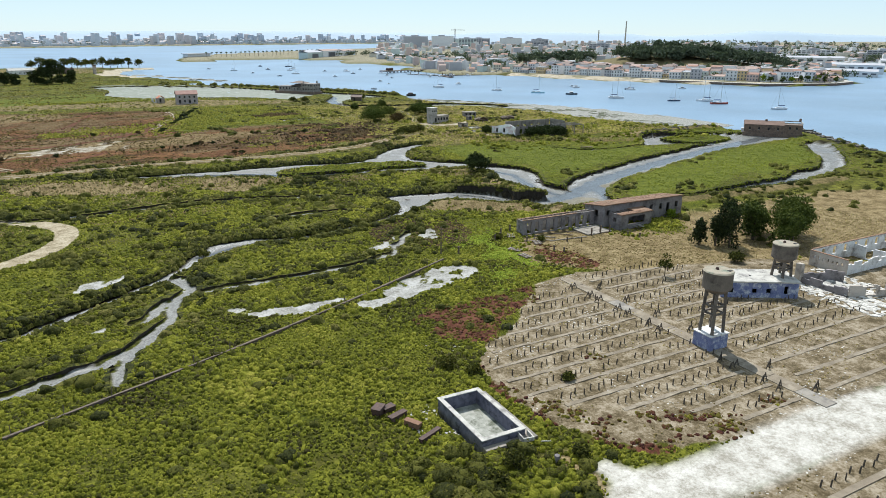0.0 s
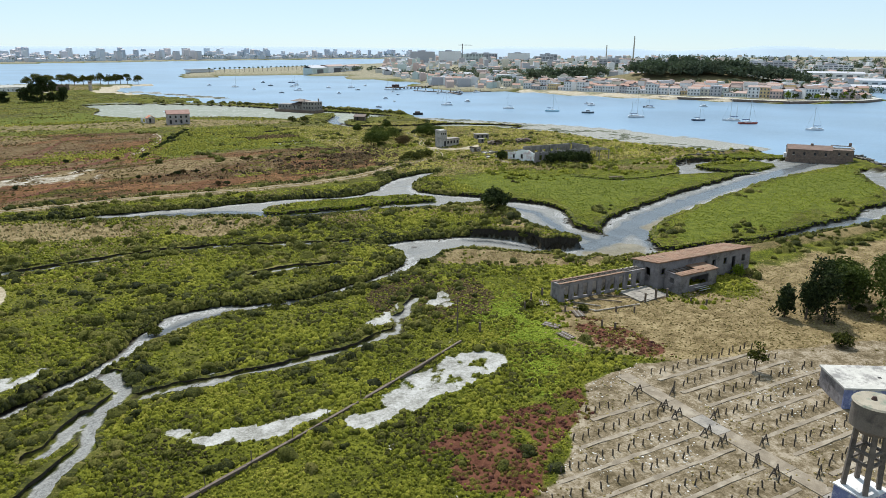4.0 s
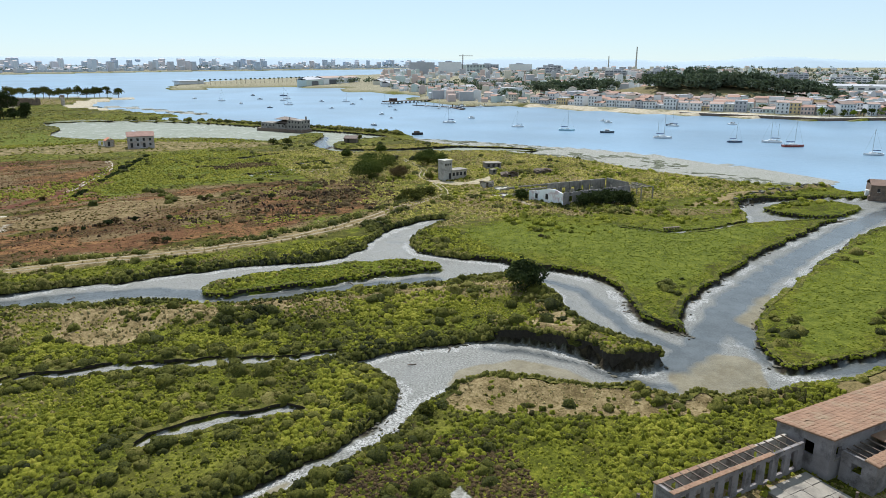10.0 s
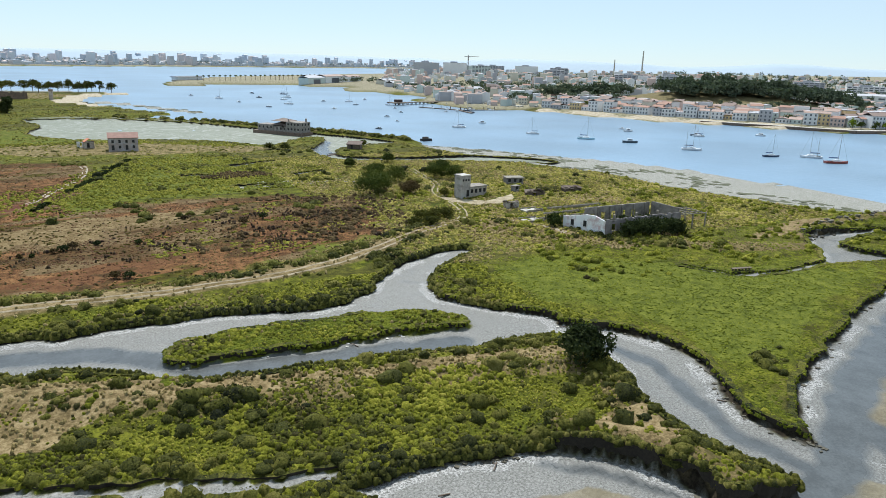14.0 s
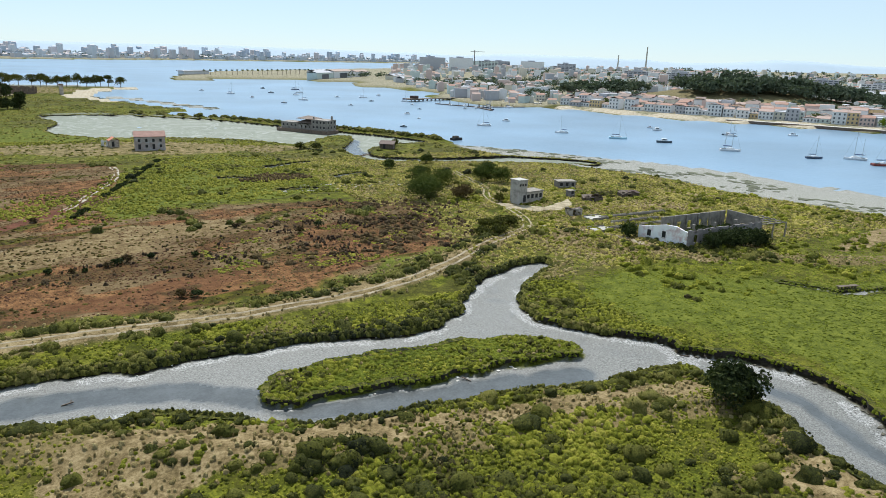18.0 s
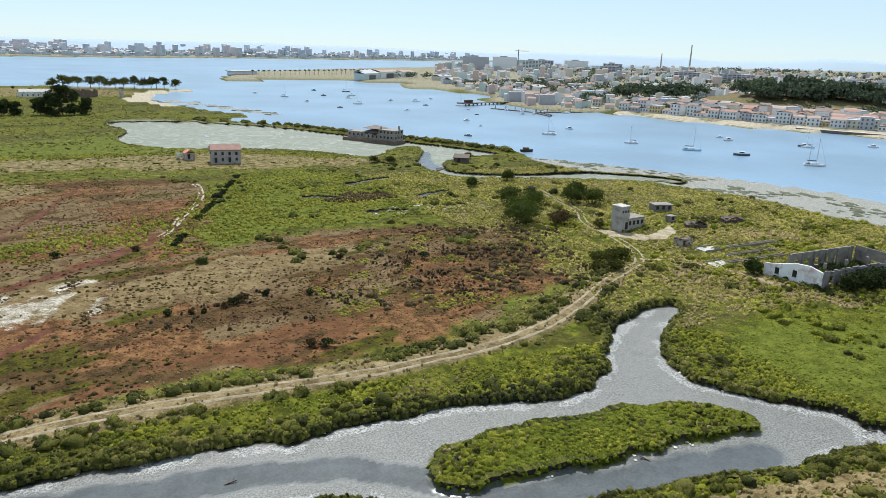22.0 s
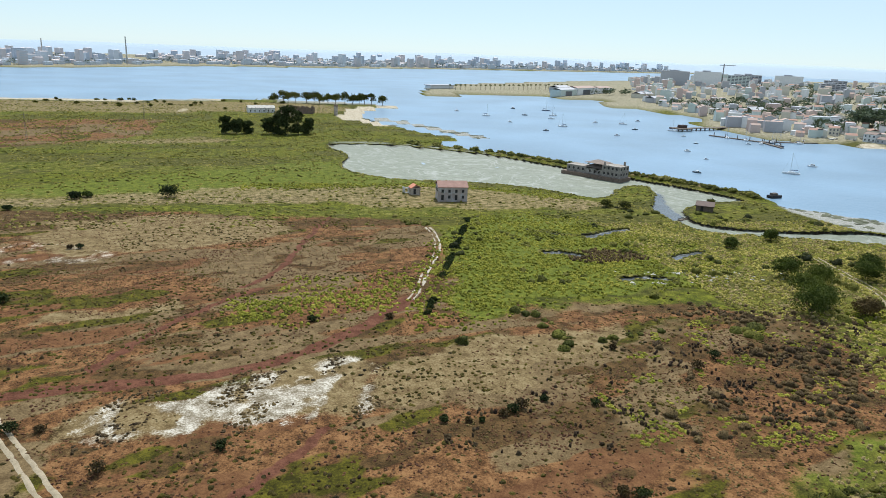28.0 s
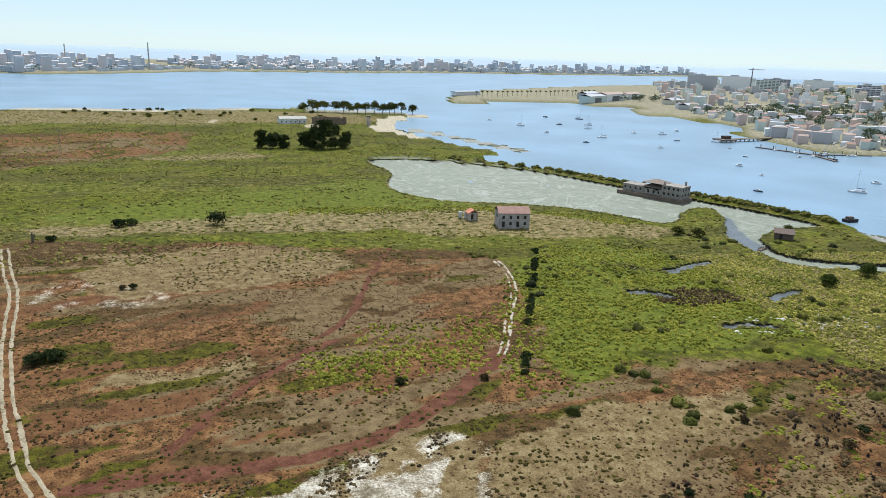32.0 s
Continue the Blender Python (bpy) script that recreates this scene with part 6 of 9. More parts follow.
part("apron", boxes((3.1, -5.9, -0.5, 4.2, 5.6, 0.32), (-3.0, -6.5, -0.5, 4.2, -5.6, 0.3)), CONCRETE, POOL)
gate = thing("sluice_frame", 16.2, 71.2, -8, "small white sluice frame beside the pool", "sluice", z=0.3)
for dims in ((-0.9, -0.1, 0, -0.75, 1.3, 0.5), (0.3, -0.1, 0, 0.45, 1.3, 0.5), (-0.9, -0.25, 0.0, 0.45, -0.1, 0.5)):
    part("kerb", boxes(dims), PALE_CONCRETE, gate)
for px, py, l in ((1.1, -0.6, 0.8), (1.5, -0.8, 0.7)):
    bm = bmesh.new()
    beam(bm, (px, py, 0), (px + 0.3, py - l, 0.45), 0.1)
    part("stile", bm, PALE_CONCRETE, gate)

# rusted scrap in the marsh
def scrap_box(x, y, rz, w, d, h, material, label, tilt=0.0):
    t = thing("scrap_box", x, y, rz, label, "scrap", "scrap by the pool")
    side = 0.1
    for dims in ((-w / 2, -d / 2, 0, w / 2, -d / 2 + side, h), (-w / 2, d / 2 - side, 0, w / 2, d / 2, h), (-w / 2, -d / 2 + side, 0, -w / 2 + side, d / 2 - side, h), (w / 2 - side, -d / 2 + side, 0, w / 2, d / 2 - side, h)):
        part("side", boxes(dims, jitter=0.1, seed=int(x * 7)), material, t)
    part("top", boxes((-w / 2 - 0.05, -d / 2 - 0.05, h, w / 2 + 0.05, d / 2 + 0.05, h + 0.08), jitter=0.02), material, t)
    return t


scrap_box(3.8, 84.6, 40, 1.6, 1.1, 0.9, RUST, "dark broken engine block lying in the marsh")
scrap_box(5.1, 84.6, 12, 1.5, 0.9, 0.6, RUST, "dark rusted steel trough in the marsh")
scrap_box(5.4, 82.6, 18, 2.4, 0.7, 0.6, RUST, "dark red rusted steel beam with a pale edge")
scrap_box(6.2, 80.2, -62, 2.0, 0.7, 0.7, surface("orange_rust", (0.12, 0.06, 0.035), (0.24, 0.13, 0.08), 2.5), "orange rusted steel girder beside the pool")
scrap_box(6.9, 77.3, 22, 3.2, 0.5, 0.45, RUST, "long rusted rail half hidden by plants")

# stake yard: rows of kerbs with bent stakes
bm = bmesh.new()
beam(bm, (0, 0, -0.25), (0.03, 0.0, 0.5), 0.13)
beam(bm, (0.03, 0, 0.46), (0.09, 0.0, 0.85), 0.12)
STAKE_MESH = bpy.data.meshes.new("stake")
bm.to_mesh(STAKE_MESH)
bm.free()
STAKE_MESH.materials.append(STAKE)
STRAY = random.Random(5)
for row in range(12):
    ry = 63.0 + row * 4.15
    west = float(np.interp(ry, (63, 68, 73, 78, 86, 90, 94, 97, 101, 109), (41, 36, 27, 22, 21.5, 22.5, 26.5, 31, 37, 47)))
    for x0, x1, filled in ((west, 51.5, True), (56.5, 92 - row * 1.4, row > 2)):
        if x1 - x0 < 6:
            continue
        t = thing("stake_row", (x0 + x1) / 2, ry, STRAY.uniform(-0.6, 0.6), "low concrete kerb with two lines of bent dark stakes", "stakes", "rows of stakes", z=0.25)
        half = (x1 - x0) / 2
        part("kerb", strip(half, -0.36, 0.26, -0.25, 0.07, 16, 0.07, row), surface("yard_kerb", (0.12, 0.095, 0.065), (0.26, 0.215, 0.155), 0.9, stain=(0.29, 0.25, 0.19)) if row == 0 and filled and x0 < 50 else bpy.data.materials["yard_kerb"], t)
        if not filled:
            continue
        k, px = 0, -half + 0.6
        while px < half - 0.5:
            for dx, dy in ((0.0, 1.75), (0.95, 1.25)):
                if STRAY.random() < 0.08:
                    continue
                m = Matrix.Translation((px + dx + STRAY.uniform(-0.12, 0.12), dy + STRAY.uniform(-0.15, 0.15), 0)) @ Matrix.Rotation(STRAY.uniform(2.6, 3.6) if k % 2 else STRAY.uniform(-0.5, 0.5), 4, "Z") @ Matrix.Rotation(STRAY.uniform(-0.12, 0.12), 4, "X")
                shared("stake", STAKE_MESH, t, m)
            px += 2.35
            k += 1
for row in range(3):
    t = thing("stake_row", 60, 40.6 + row * 4.15, 0, "low concrete kerb with two lines of bent dark stakes", "stakes", "rows of stakes")
    part("kerb", boxes((-24, -0.45, -0.25, 24, 0.35, 0.1), jitter=0.03, seed=row), bpy.data.materials["yard_kerb"], t)
    for k in range(38):
        shared("stake", STAKE_MESH, t, Matrix.Translation((-23 + (k // 2) * 2.4 + (k % 2) * 0.95, 1.7 - 0.5 * (k % 2), 0)) @ Matrix.Rotation(STRAY.uniform(-0.5, 0.5), 4, "Z"))
# trestles along the walk
bm = bmesh.new()
for a, b in (((-0.45, 0, -0.1), (0.1, 0, 1.0)), ((0.5, 0, -0.1), (0.05, 0, 1.05)), ((-0.2, 0, 0.45), (0.35, 0, 0.45))):
    beam(bm, a, b, 0.1)
TRESTLE = bpy.data.meshes.new("trestle")
bm.to_mesh(TRESTLE)
bm.free()
TRESTLE.materials.append(STAKE)
for k in range(20):
    ty = 63.5 + k * 2.3
    if 75 < ty < 83:
        continue
    t = thing("trestle_pair", 51.2 if k % 3 else 55.3, ty, STRAY.uniform(-15, 15), "dark wooden trestle pair beside the walkway", "trestle", "trestles along the walkway", z=0.28)
    for dx in (-0.45, 0.55):
        shared("trestle", TRESTLE, t, Matrix.Translation((dx, dx * 0.4, 0)) @ Matrix.Rotation(STRAY.uniform(-0.3, 0.3), 4, "Z"))
walk_slab = thing("walkway", 53.3, 86, 0, "long dusty concrete walkway through the stake yard", "walkway", z=0.25)
for k in range(12):
    part("slab", boxes((-1.1, -26 + k * 4.35, -0.2, 1.1, -26 + k * 4.35 + 4.28, 0.09), jitter=0.02, seed=k), bpy.data.materials["yard_kerb"] if k % 4 else CONCRETE, walk_slab)


def rubble(name, x0, y0, x1, y1, count, low, high, material, label, weight=None, flat=0.4):
    """Loose broken pieces lying about, joined."""
    x, y = rng.uniform(x0, x1, count), rng.uniform(y0, y1, count)
    if weight is not None:
        keep = rng.uniform(0, 1, count) < weight(x, y)
        x, y = x[keep], y[keep]
    z = sample(ground_h, x, y)
    k = len(x)
    s = rng.uniform(low, high, (k, 1, 3)) * np.array([1, 1, flat])
    corner = np.array([(a, b, c) for a in (-1, 1) for b in (-1, 1) for c in (-0.6, 1)], float)[None] * s * rng.uniform(0.6, 1.2, (k, 8, 1))
    ang = rng.uniform(0, 6.28, k)
    ca, sa = np.cos(ang)[:, None], np.sin(ang)[:, None]
    vx, vy = corner[..., 0] * ca - corner[..., 1] * sa, corner[..., 0] * sa + corner[..., 1] * ca
    verts = np.stack([vx + x[:, None], vy + y[:, None], corner[..., 2] + z[:, None]], -1)
    f = np.array([(0, 1, 3, 2), (4, 6, 7, 5), (0, 4, 5, 1), (2, 3, 7, 6), (1, 5, 7, 3), (0, 2, 6, 4)])
    me = quick_mesh(name, verts.reshape(-1, 3), (f[None] + (np.arange(k) * 8)[:, None, None]).reshape(-1, 4))
    me.materials.append(material)
    return tagged(new(name, me), label, "rubble", kind="stuff")


rubble("lime_rubble", 20, 40, 96, 116, 7000, 0.03, 0.13, LIME, "white lime rubble strewn over the yard", lambda x, y: cover_at("yard", x, y) * clump(x, y, 7, 55, 0.55, 0.7))
rubble("roof_rubble", 86, 74, 101, 94, 800, 0.15, 0.6, LIME, "pale broken roof sheets heaped round the ruined works", lambda x, y: clump(x, y, 6, 57, 0.35, 0.5), 0.25)
rubble("pool_rubble", 6, 66, 13, 84, 500, 0.05, 0.2, surface("grey_rubble", (0.25, 0.24, 0.22), (0.5, 0.48, 0.45), 2, island=0.3), "grey stones beside the empty pool", lambda x, y: clump(x, y, 4, 59, 0.4, 0.6))
rubble("marsh_edge_rubble", 17, 92, 22, 112, 200, 0.05, 0.18, LIME, "white stones at the edge of the marsh", lambda x, y: clump(x, y, 4, 60, 0.45, 0.6))

# roofless works at the edge of the yard
works = thing("roofless_works", 101.4, 96.2, -90, "long roofless works with white inner walls", "building", z=0.2)
part("front_wall", holed_wall(9.5, 3.0, 0.35, [(1.0 + k * 1.15, 1.6, 1.5 + k * 1.15, 2.2) for k in range(7)]), OLD_RENDER, works)
lw = part("long_wall", holed_wall(30, 3.2, 0.35, [(3 + k * 3.6, 1.3, 4.2 + k * 3.6, 2.8) for k in range(7)], 0.25), WHITE_RENDER, works)
lw.matrix_basis = Matrix.Translation((0.35, 0.35, 0)) @ Matrix.Rotation(radians(90), 4, "Z")
lw = part("long_wall", holed_wall(30, 2.4, 0.35, [], 1.2, 4), WHITE_RENDER, works)
lw.matrix_basis = Matrix.Translation((9.5, 0.35, 0)) @ Matrix.Rotation(radians(90), 4, "Z")
part("cross_wall", holed_wall(8.8, 2.4, 0.3, [(3.2, 0, 5.0, 1.9)], 1.0, 8), WHITE_RENDER, works).location = (0.36, 14, 0)
part("back_wall", holed_wall(9.5, 3.2, 0.35, []), WHITE_RENDER, works).location = (0.0, 30.4, 0)
part("coping", boxes((-0.05, -0.05, 3.0, 9.55, 0.4, 3.12)), ROOF_TILE, works, "line of brown roof tiles on the wall top")
part("coping", boxes((-0.06, 0.4, 3.2, 0.42, 30, 3.3)), ROOF_TILE, works, "line of brown roof tiles on the wall top")
works.scale = (0.8, 1, 1)
low_ruin = thing("ruined_walls", 90.2, 90.6, -88, "low broken walls of a collapsed workshop", "ruin", z=0.2)
part("pier", boxes((-0.5, -0.5, -0.5, 0.5, 0.5, 3.6), jitter=0.12), OLD_RENDER, low_ruin)
part("wall", holed_wall(9, 1.6, 0.35, [], 0.9, 12), GREY_RENDER, low_ruin)
wl2 = part("wall", holed_wall(10, 2.2, 0.35, [(3, 0.4, 5, 1.6)], 1.0, 14), OLD_RENDER, low_ruin)
wl2.matrix_basis = Matrix.Translation((9.3, 0.3, 0)) @ Matrix.Rotation(radians(65), 4, "Z")
wl2 = part("wall", holed_wall(8, 2.4, 0.35, [], 0.7, 15), GREY_RENDER, low_ruin)
wl2.matrix_basis = Matrix.Translation((0.4, 0.4, 0)) @ Matrix.Rotation(radians(62), 4, "Z")
for k in range(9):
    bm = boxes((-1.6, -0.5, 0.0, 1.6, 0.5, 0.06), jitter=0.05, seed=k)
    p = part("roof_sheet", bm, PALE_CONCRETE, low_ruin)
    p.matrix_basis = Matrix.Translation((1.5 + (k % 5) * 1.9, 1.5 + (k // 5) * 2.4, 0.35 + 0.12 * (k % 3))) @ Matrix.Rotation(radians(17 * k), 4, "Z") @ Matrix.Rotation(radians(8), 4, "X")

# long shed with its ruined wing and annex
SZ = 0.25
shed = thing("long_shed", 84.3, 137.0, -0.6, "long grey derelict shed with a rusty brown tiled roof", "shed", z=SZ)
SL, SD = 25.2, 6.4
part("front_wall", holed_wall(SL, 4.9, 0.4, [(0.9, 2.4, 1.9, 3.7), (9.6, 2.2, 10.6, 3.6), (11.8, 1.2, 12.8, 3.6), (14.4, 2.2, 15.4, 3.6), (17.6, 2.2, 18.6, 3.6), (20.0, 1.2, 21.0, 3.6), (22.8, 2.2, 23.8, 3.6)]), GREY_RENDER, shed)
sw = part("end_wall", holed_wall(SD - 0.4, 3.9, 0.4, [(1.6, 1.8, 2.9, 3.4)]), GREY_RENDER, shed)
sw.matrix_basis = Matrix.Translation((0.4, 0.4, 0)) @ Matrix.Rotation(radians(90), 4, "Z")
bm = bmesh.new()
v = [bm.verts.new(p) for p in ((0, 0.4, 3.9), (0, SD, 3.9), (0, 0.4, 4.9), (0.4, 0.4, 3.9), (0.4, SD, 3.9), (0.4, 0.4, 4.9))]
for f in ((0, 2, 1), (3, 4, 5), (0, 3, 5, 2), (2, 5, 4, 1), (0, 1, 4, 3)):
    bm.faces.new([v[k] for k in f])
part("end_gable", bm, GREY_RENDER, shed)
sw = part("end_wall", holed_wall(SD - 0.4, 3.9, 0.4, []), GREY_RENDER, shed)
sw.matrix_basis = Matrix.Translation((SL, 0.4, 0)) @ Matrix.Rotation(radians(90), 4, "Z")
part("back_wall", holed_wall(SL, 3.8, 0.4, []), GREY_RENDER, shed).location = (0, SD, 0)
part("roof", slab_mono(-0.35, -0.4, SL + 0.35, SD + 0.75, 4.95, 3.85, 0.14), ROOF_TILE, shed, "rusty brown tiled roof")
for k in range(7):
    wx = (0.9, 9.6, 11.8, 14.4, 17.6, 20.0, 22.8)[k]
    wz = 1.2 if k in (2, 5) else 2.2
    part("sill", boxes((wx - 0.1, -0.1, wz - 0.12, wx + 1.1, 0.1, wz)), CONCRETE, shed)
roof_tiles(shed, -0.3, -0.42, SL + 0.3, SD + 0.7, 5.1, 4.0, 0.9, 0.6, gaps=0.01)
wing = thing("ruined_wing", 63.4, 139.7, 0.4, "roofless shed wing with empty doorways and broken tiles", "ruin", z=SZ)
part("front_wall", holed_wall(20.6, 3.2, 0.35, [(1.1 + k * 2.15, 0.25 if k % 3 else 0.0, 2.25 + k * 2.15, 2.6) for k in range(9)]), GREY_RENDER, wing)
part("back_wall", holed_wall(20.6, 3.0, 0.35, [(2.2, 1.2, 3.2, 2.4), (8.4, 1.2, 9.4, 2.4), (15.0, 1.2, 16.0, 2.4), (18.6, 0.6, 19.4, 2.4)]), OLD_RENDER, wing).location = (0, 2.25, 0)
part("end_wall", boxes((0, 0.35, -0.5, 0.35, 2.25, 3.1)), GREY_RENDER, wing)
part("coping", boxes((-0.1, -0.12, 3.2, 15.2, 0.47, 3.27), jitter=0.03), ROOF_TILE, wing, "line of broken tiles on the wall top")
part("coping", boxes((-0.1, 2.13, 3.0, 15.2, 2.72, 3.07), jitter=0.03, seed=2), ROOF_TILE, wing, "line of broken tiles on the wall top")
roof_tiles(wing, -0.1, -0.2, 15.1, 0.5, 3.26, 3.24, 0.6, 0.5, gaps=0.2, seed=9)
roof_tiles(wing, -0.1, 2.05, 15.1, 2.75, 3.06, 3.04, 0.6, 0.5, gaps=0.3, seed=19)
for k in range(15):
    bm = bmesh.new()
    beam(bm, (0.7 + k * 1.35, -0.1, 3.16), (0.7 + k * 1.35 + 0.1 * (k % 3), 2.6, 3.05), 0.13)
    part("rafter", bm, WOOD, wing)
annex = thing("annex", 86.0, 132.9, 2.0, "small grey annex with a sagging red tiled roof edge", "shed", z=SZ)
part("front_wall", holed_wall(10.0, 3.3, 0.35, [(2.4, 0.9, 7.6, 2.7)]), GREY_RENDER, annex)
sw = part("side_wall", holed_wall(3.5, 3.3, 0.35, [(1.2, 1.3, 2.3, 2.4)]), GREY_RENDER, annex)
sw.matrix_basis = Matrix.Translation((0.35, 0.35, 0)) @ Matrix.Rotation(radians(90), 4, "Z")
sw = part("side_wall", holed_wall(3.5, 3.3, 0.35, []), GREY_RENDER, annex)
sw.matrix_basis = Matrix.Translation((10.0, 0.35, 0)) @ Matrix.Rotation(radians(90), 4, "Z")
part("roof", slab_mono(-0.2, -0.3, 10.2, 1.3, 3.3, 3.4, 0.12), ROOF_TILE, annex, "red tiled roof edge")
part("roof", slab_mono(5.5, 1.3, 10.2, 3.9, 3.4, 3.5, 0.12), ROOF_TILE, annex, "red tiled roof edge")
roof_tiles(annex, -0.15, -0.28, 10.1, 1.3, 3.44, 3.54, 0.6, 0.5, gaps=0.1, seed=10)
for k in range(4):
    bm = bmesh.new()
    beam(bm, (0.8 + k * 1.3, 1.2, 3.3), (0.8 + k * 1.3, 3.8, 3.35), 0.14)
    part("rafter", bm, WOOD, annex)
for k in range(3):
    bm = boxes((-1.3, -0.35, 0, 1.3, 0.35, 0.07), jitter=0.03, seed=k)
    p = part("fallen_sheet", bm, PALE_CONCRETE, annex)
    p.matrix_basis = Matrix.Translation((5.0, -0.5 - 0.55 * k, 0.55 - 0.1 * k)) @ Matrix.Rotation(radians(-22), 4, "X") @ Matrix.Rotation(radians(6 * k - 5), 4, "Z")
yard_floor = thing("ruined_floor", 79.5, 136.0, 0, "cracked concrete floor before the ruined wing", "floor slab", z=SZ - 0.05)
for i in range(4):
    for j in range(3):
        part("slab", boxes((-3.0 + i * 1.75, -3.0 + j * 2.0, -0.2, -3.0 + i * 1.75 + 1.7, -3.0 + j * 2.0 + 1.94, 0.1 + 0.03 * ((i + j) % 2)), jitter=0.03, seed=i * 5 + j), CONCRETE, yard_floor)
for k, (px, py, pt) in enumerate(((77.2, 132.6, 1.7), (79.9, 132.8, 1.9), (82.6, 132.7, 1.7), (62.0, 142.9, 1.9), (59.5, 142.8, 1.5), (84.3, 128.6, 1.0), (86.0, 126.6, 1.0), (61.4, 135.4, 1.2), (56.2, 140.1, 1.3), (57.7, 140.5, 1.3), (64.0, 125.7, 1.1), (62.6, 127.3, 1.2), (43.9, 134.9, 1.7), (69.4, 131.5, 1.0), (72.0, 129.8, 1.1))):
    t = thing("post", px, py, 10 * k, "weathered grey wooden post standing in dry grass", "post", "old posts")
    part("shaft", boxes((-0.13, -0.13, -0.4, 0.13, 0.13, pt), jitter=0.03, seed=k), WOOD, t)
    part("cap", boxes((-0.16, -0.16, pt, 0.16, 0.16, pt + 0.06), jitter=0.02, seed=k), WOOD, t)
bm_n = 0
for ax, ay, bx2, by2 in ((65.5, 138.6, 68.5, 134.5), (69.5, 138.4, 73.5, 134.6), (64.0, 136.5, 66.5, 133.0), (73.0, 138.6, 76.5, 135.0), (77.0, 132.6, 79.9, 132.8), (79.9, 132.8, 82.6, 132.7), (66.0, 133.2, 75.5, 132.2), (60.0, 137.0, 64.2, 133.4)):
    t = thing("fallen_beam", ax, ay, 0, "fallen roof beam lying in the ruined wing", "beam", "fallen beams")
    bm = bmesh.new()
    beam(bm, (0, 0, 0.16), (bx2 - ax, by2 - ay, height(bx2, by2) - height(ax, ay) + 0.22), 0.22, 0.14)
    part("timber", bm, WOOD if bm_n % 2 else CONCRETE, t)
    bm_n += 1
for sx, sy, rz in ((60.6, 140.3, 60), (62.7, 133.4, 70), (55.4, 131.3, 120), (54.9, 126.8, 95)):
    t = thing("broken_pallet", sx, sy, rz, "broken pale wooden pallet lying on debris", "pallet", "broken pallets")
    for k in range(5):
        part("slat", boxes((-1.4, -0.8 + k * 0.36, 0.28, 1.4, -0.8 + k * 0.36 + 0.2, 0.34), jitter=0.04, seed=k), CONCRETE if k % 2 else WOOD, t)
    for k in range(2):
        part("bearer", boxes((-1.0 + k * 1.8, -0.8, 0.05, -0.85 + k * 1.8, 0.9, 0.28)), WOOD, t)

# low wall across the marsh and its stakes
for k in range(14):
    f0, f1 = k / 14, (k + 1) / 14
    ax, ay, ex, ey = -35 + 74 * f0, 99 + 33.5 * f0 - 1.4 * math.sin(f0 * 3.14), -35 + 74 * f1, 99 + 33.5 * f1 - 1.4 * math.sin(f1 * 3.14)
    t = thing("marsh_wall", ax, ay, math.degrees(math.atan2(ey - ay, ex - ax)), "low dark wall of old boards across the marsh", "wall", "wall across the marsh", z=0.0)
    ln = math.hypot(ex - ax, ey - ay)
    part("kerb", boxes((0, -0.13, -0.5, ln, 0.13, 0.36), jitter=0.04, seed=k), WOOD, t)
    part("coping", boxes((0, -0.17, 0.36, ln - 0.05, 0.17, 0.43), jitter=0.03, seed=k + 3), WOOD, t)
    bm = bmesh.new()
    beam(bm, (1.0, 0.45, -0.3), (1.05 + 0.1 * (k % 3 - 1), 0.45, 1.4), 0.08)
    part("stake", bm, WOOD, t)
pole = thing("telegraph_pole", 40.5, 136.2, 0, "slim dark wooden telegraph pole in the marsh", "pole")
bm = bmesh.new()
pillar(bm, 0, 0, -0.5, 5.8, 0.13, 0.09)
part("shaft", bm, WOOD, pole)
part("bracket", boxes((-0.4, -0.05, 5.3, 0.4, 0.05, 5.4)), WOOD, pole)

# trees round the works
for k, (tx, ty, tt, tr) in enumerate(((93.2, 116.3, 5.0, 2.2), (95.6, 114.0, 6.5, 2.4), (97.0, 111.6, 8.5, 3.0), (99.5, 114.6, 9.5, 3.2))):
    tree("cypress", tx, ty, tt, tr, DARK_LEAF, "tall dark green cypress behind the dry yard", "tree", "cypresses", 0.22, 0.1, 1500, 0.26, "column", 9, k + 1)
for k, (tx, ty, tt, tr) in enumerate(((107, 113.5, 7.5, 4.0), (112, 117.5, 7.5, 4.2), (113.5, 108.5, 8.5, 4.6), (119, 113, 8.5, 4.5), (108.5, 106.0, 7.0, 3.6))):
    tree("broad_tree", tx, ty, tt, tr, TREE_LEAF, "broad dark green tree behind the ruined works", "tree", "broad trees", 0.35, 0.25, 2600, 0.3, "round", 9, k + 11)
tree("sapling", 70.7, 104.3, 5.0, 1.5, SHRUB_LEAF, "thin young pine with a sparse crown", "tree", "", 0.09, 0.35, 420, 0.2, "round", 7, 31)
bush("shrub", 89.9, 103.9, 1.7, 2.0, SHRUB_LEAF, "rounded green shrub beside the pump house", "shrubs by the works", 700, 0.22, 1)
bush("shrub", 104.8, 135.3, 1.4, 2.2, BRIGHT_LEAF, "bright green shrub against the long shed", "shrubs by the works", 600, 0.2, 2)
bush("round_bush", 91.8, 205.6, 4.0, 5.4, DARK_LEAF, "large rounded dark green bush on the creek bank", "", 3000, 0.34, 3)
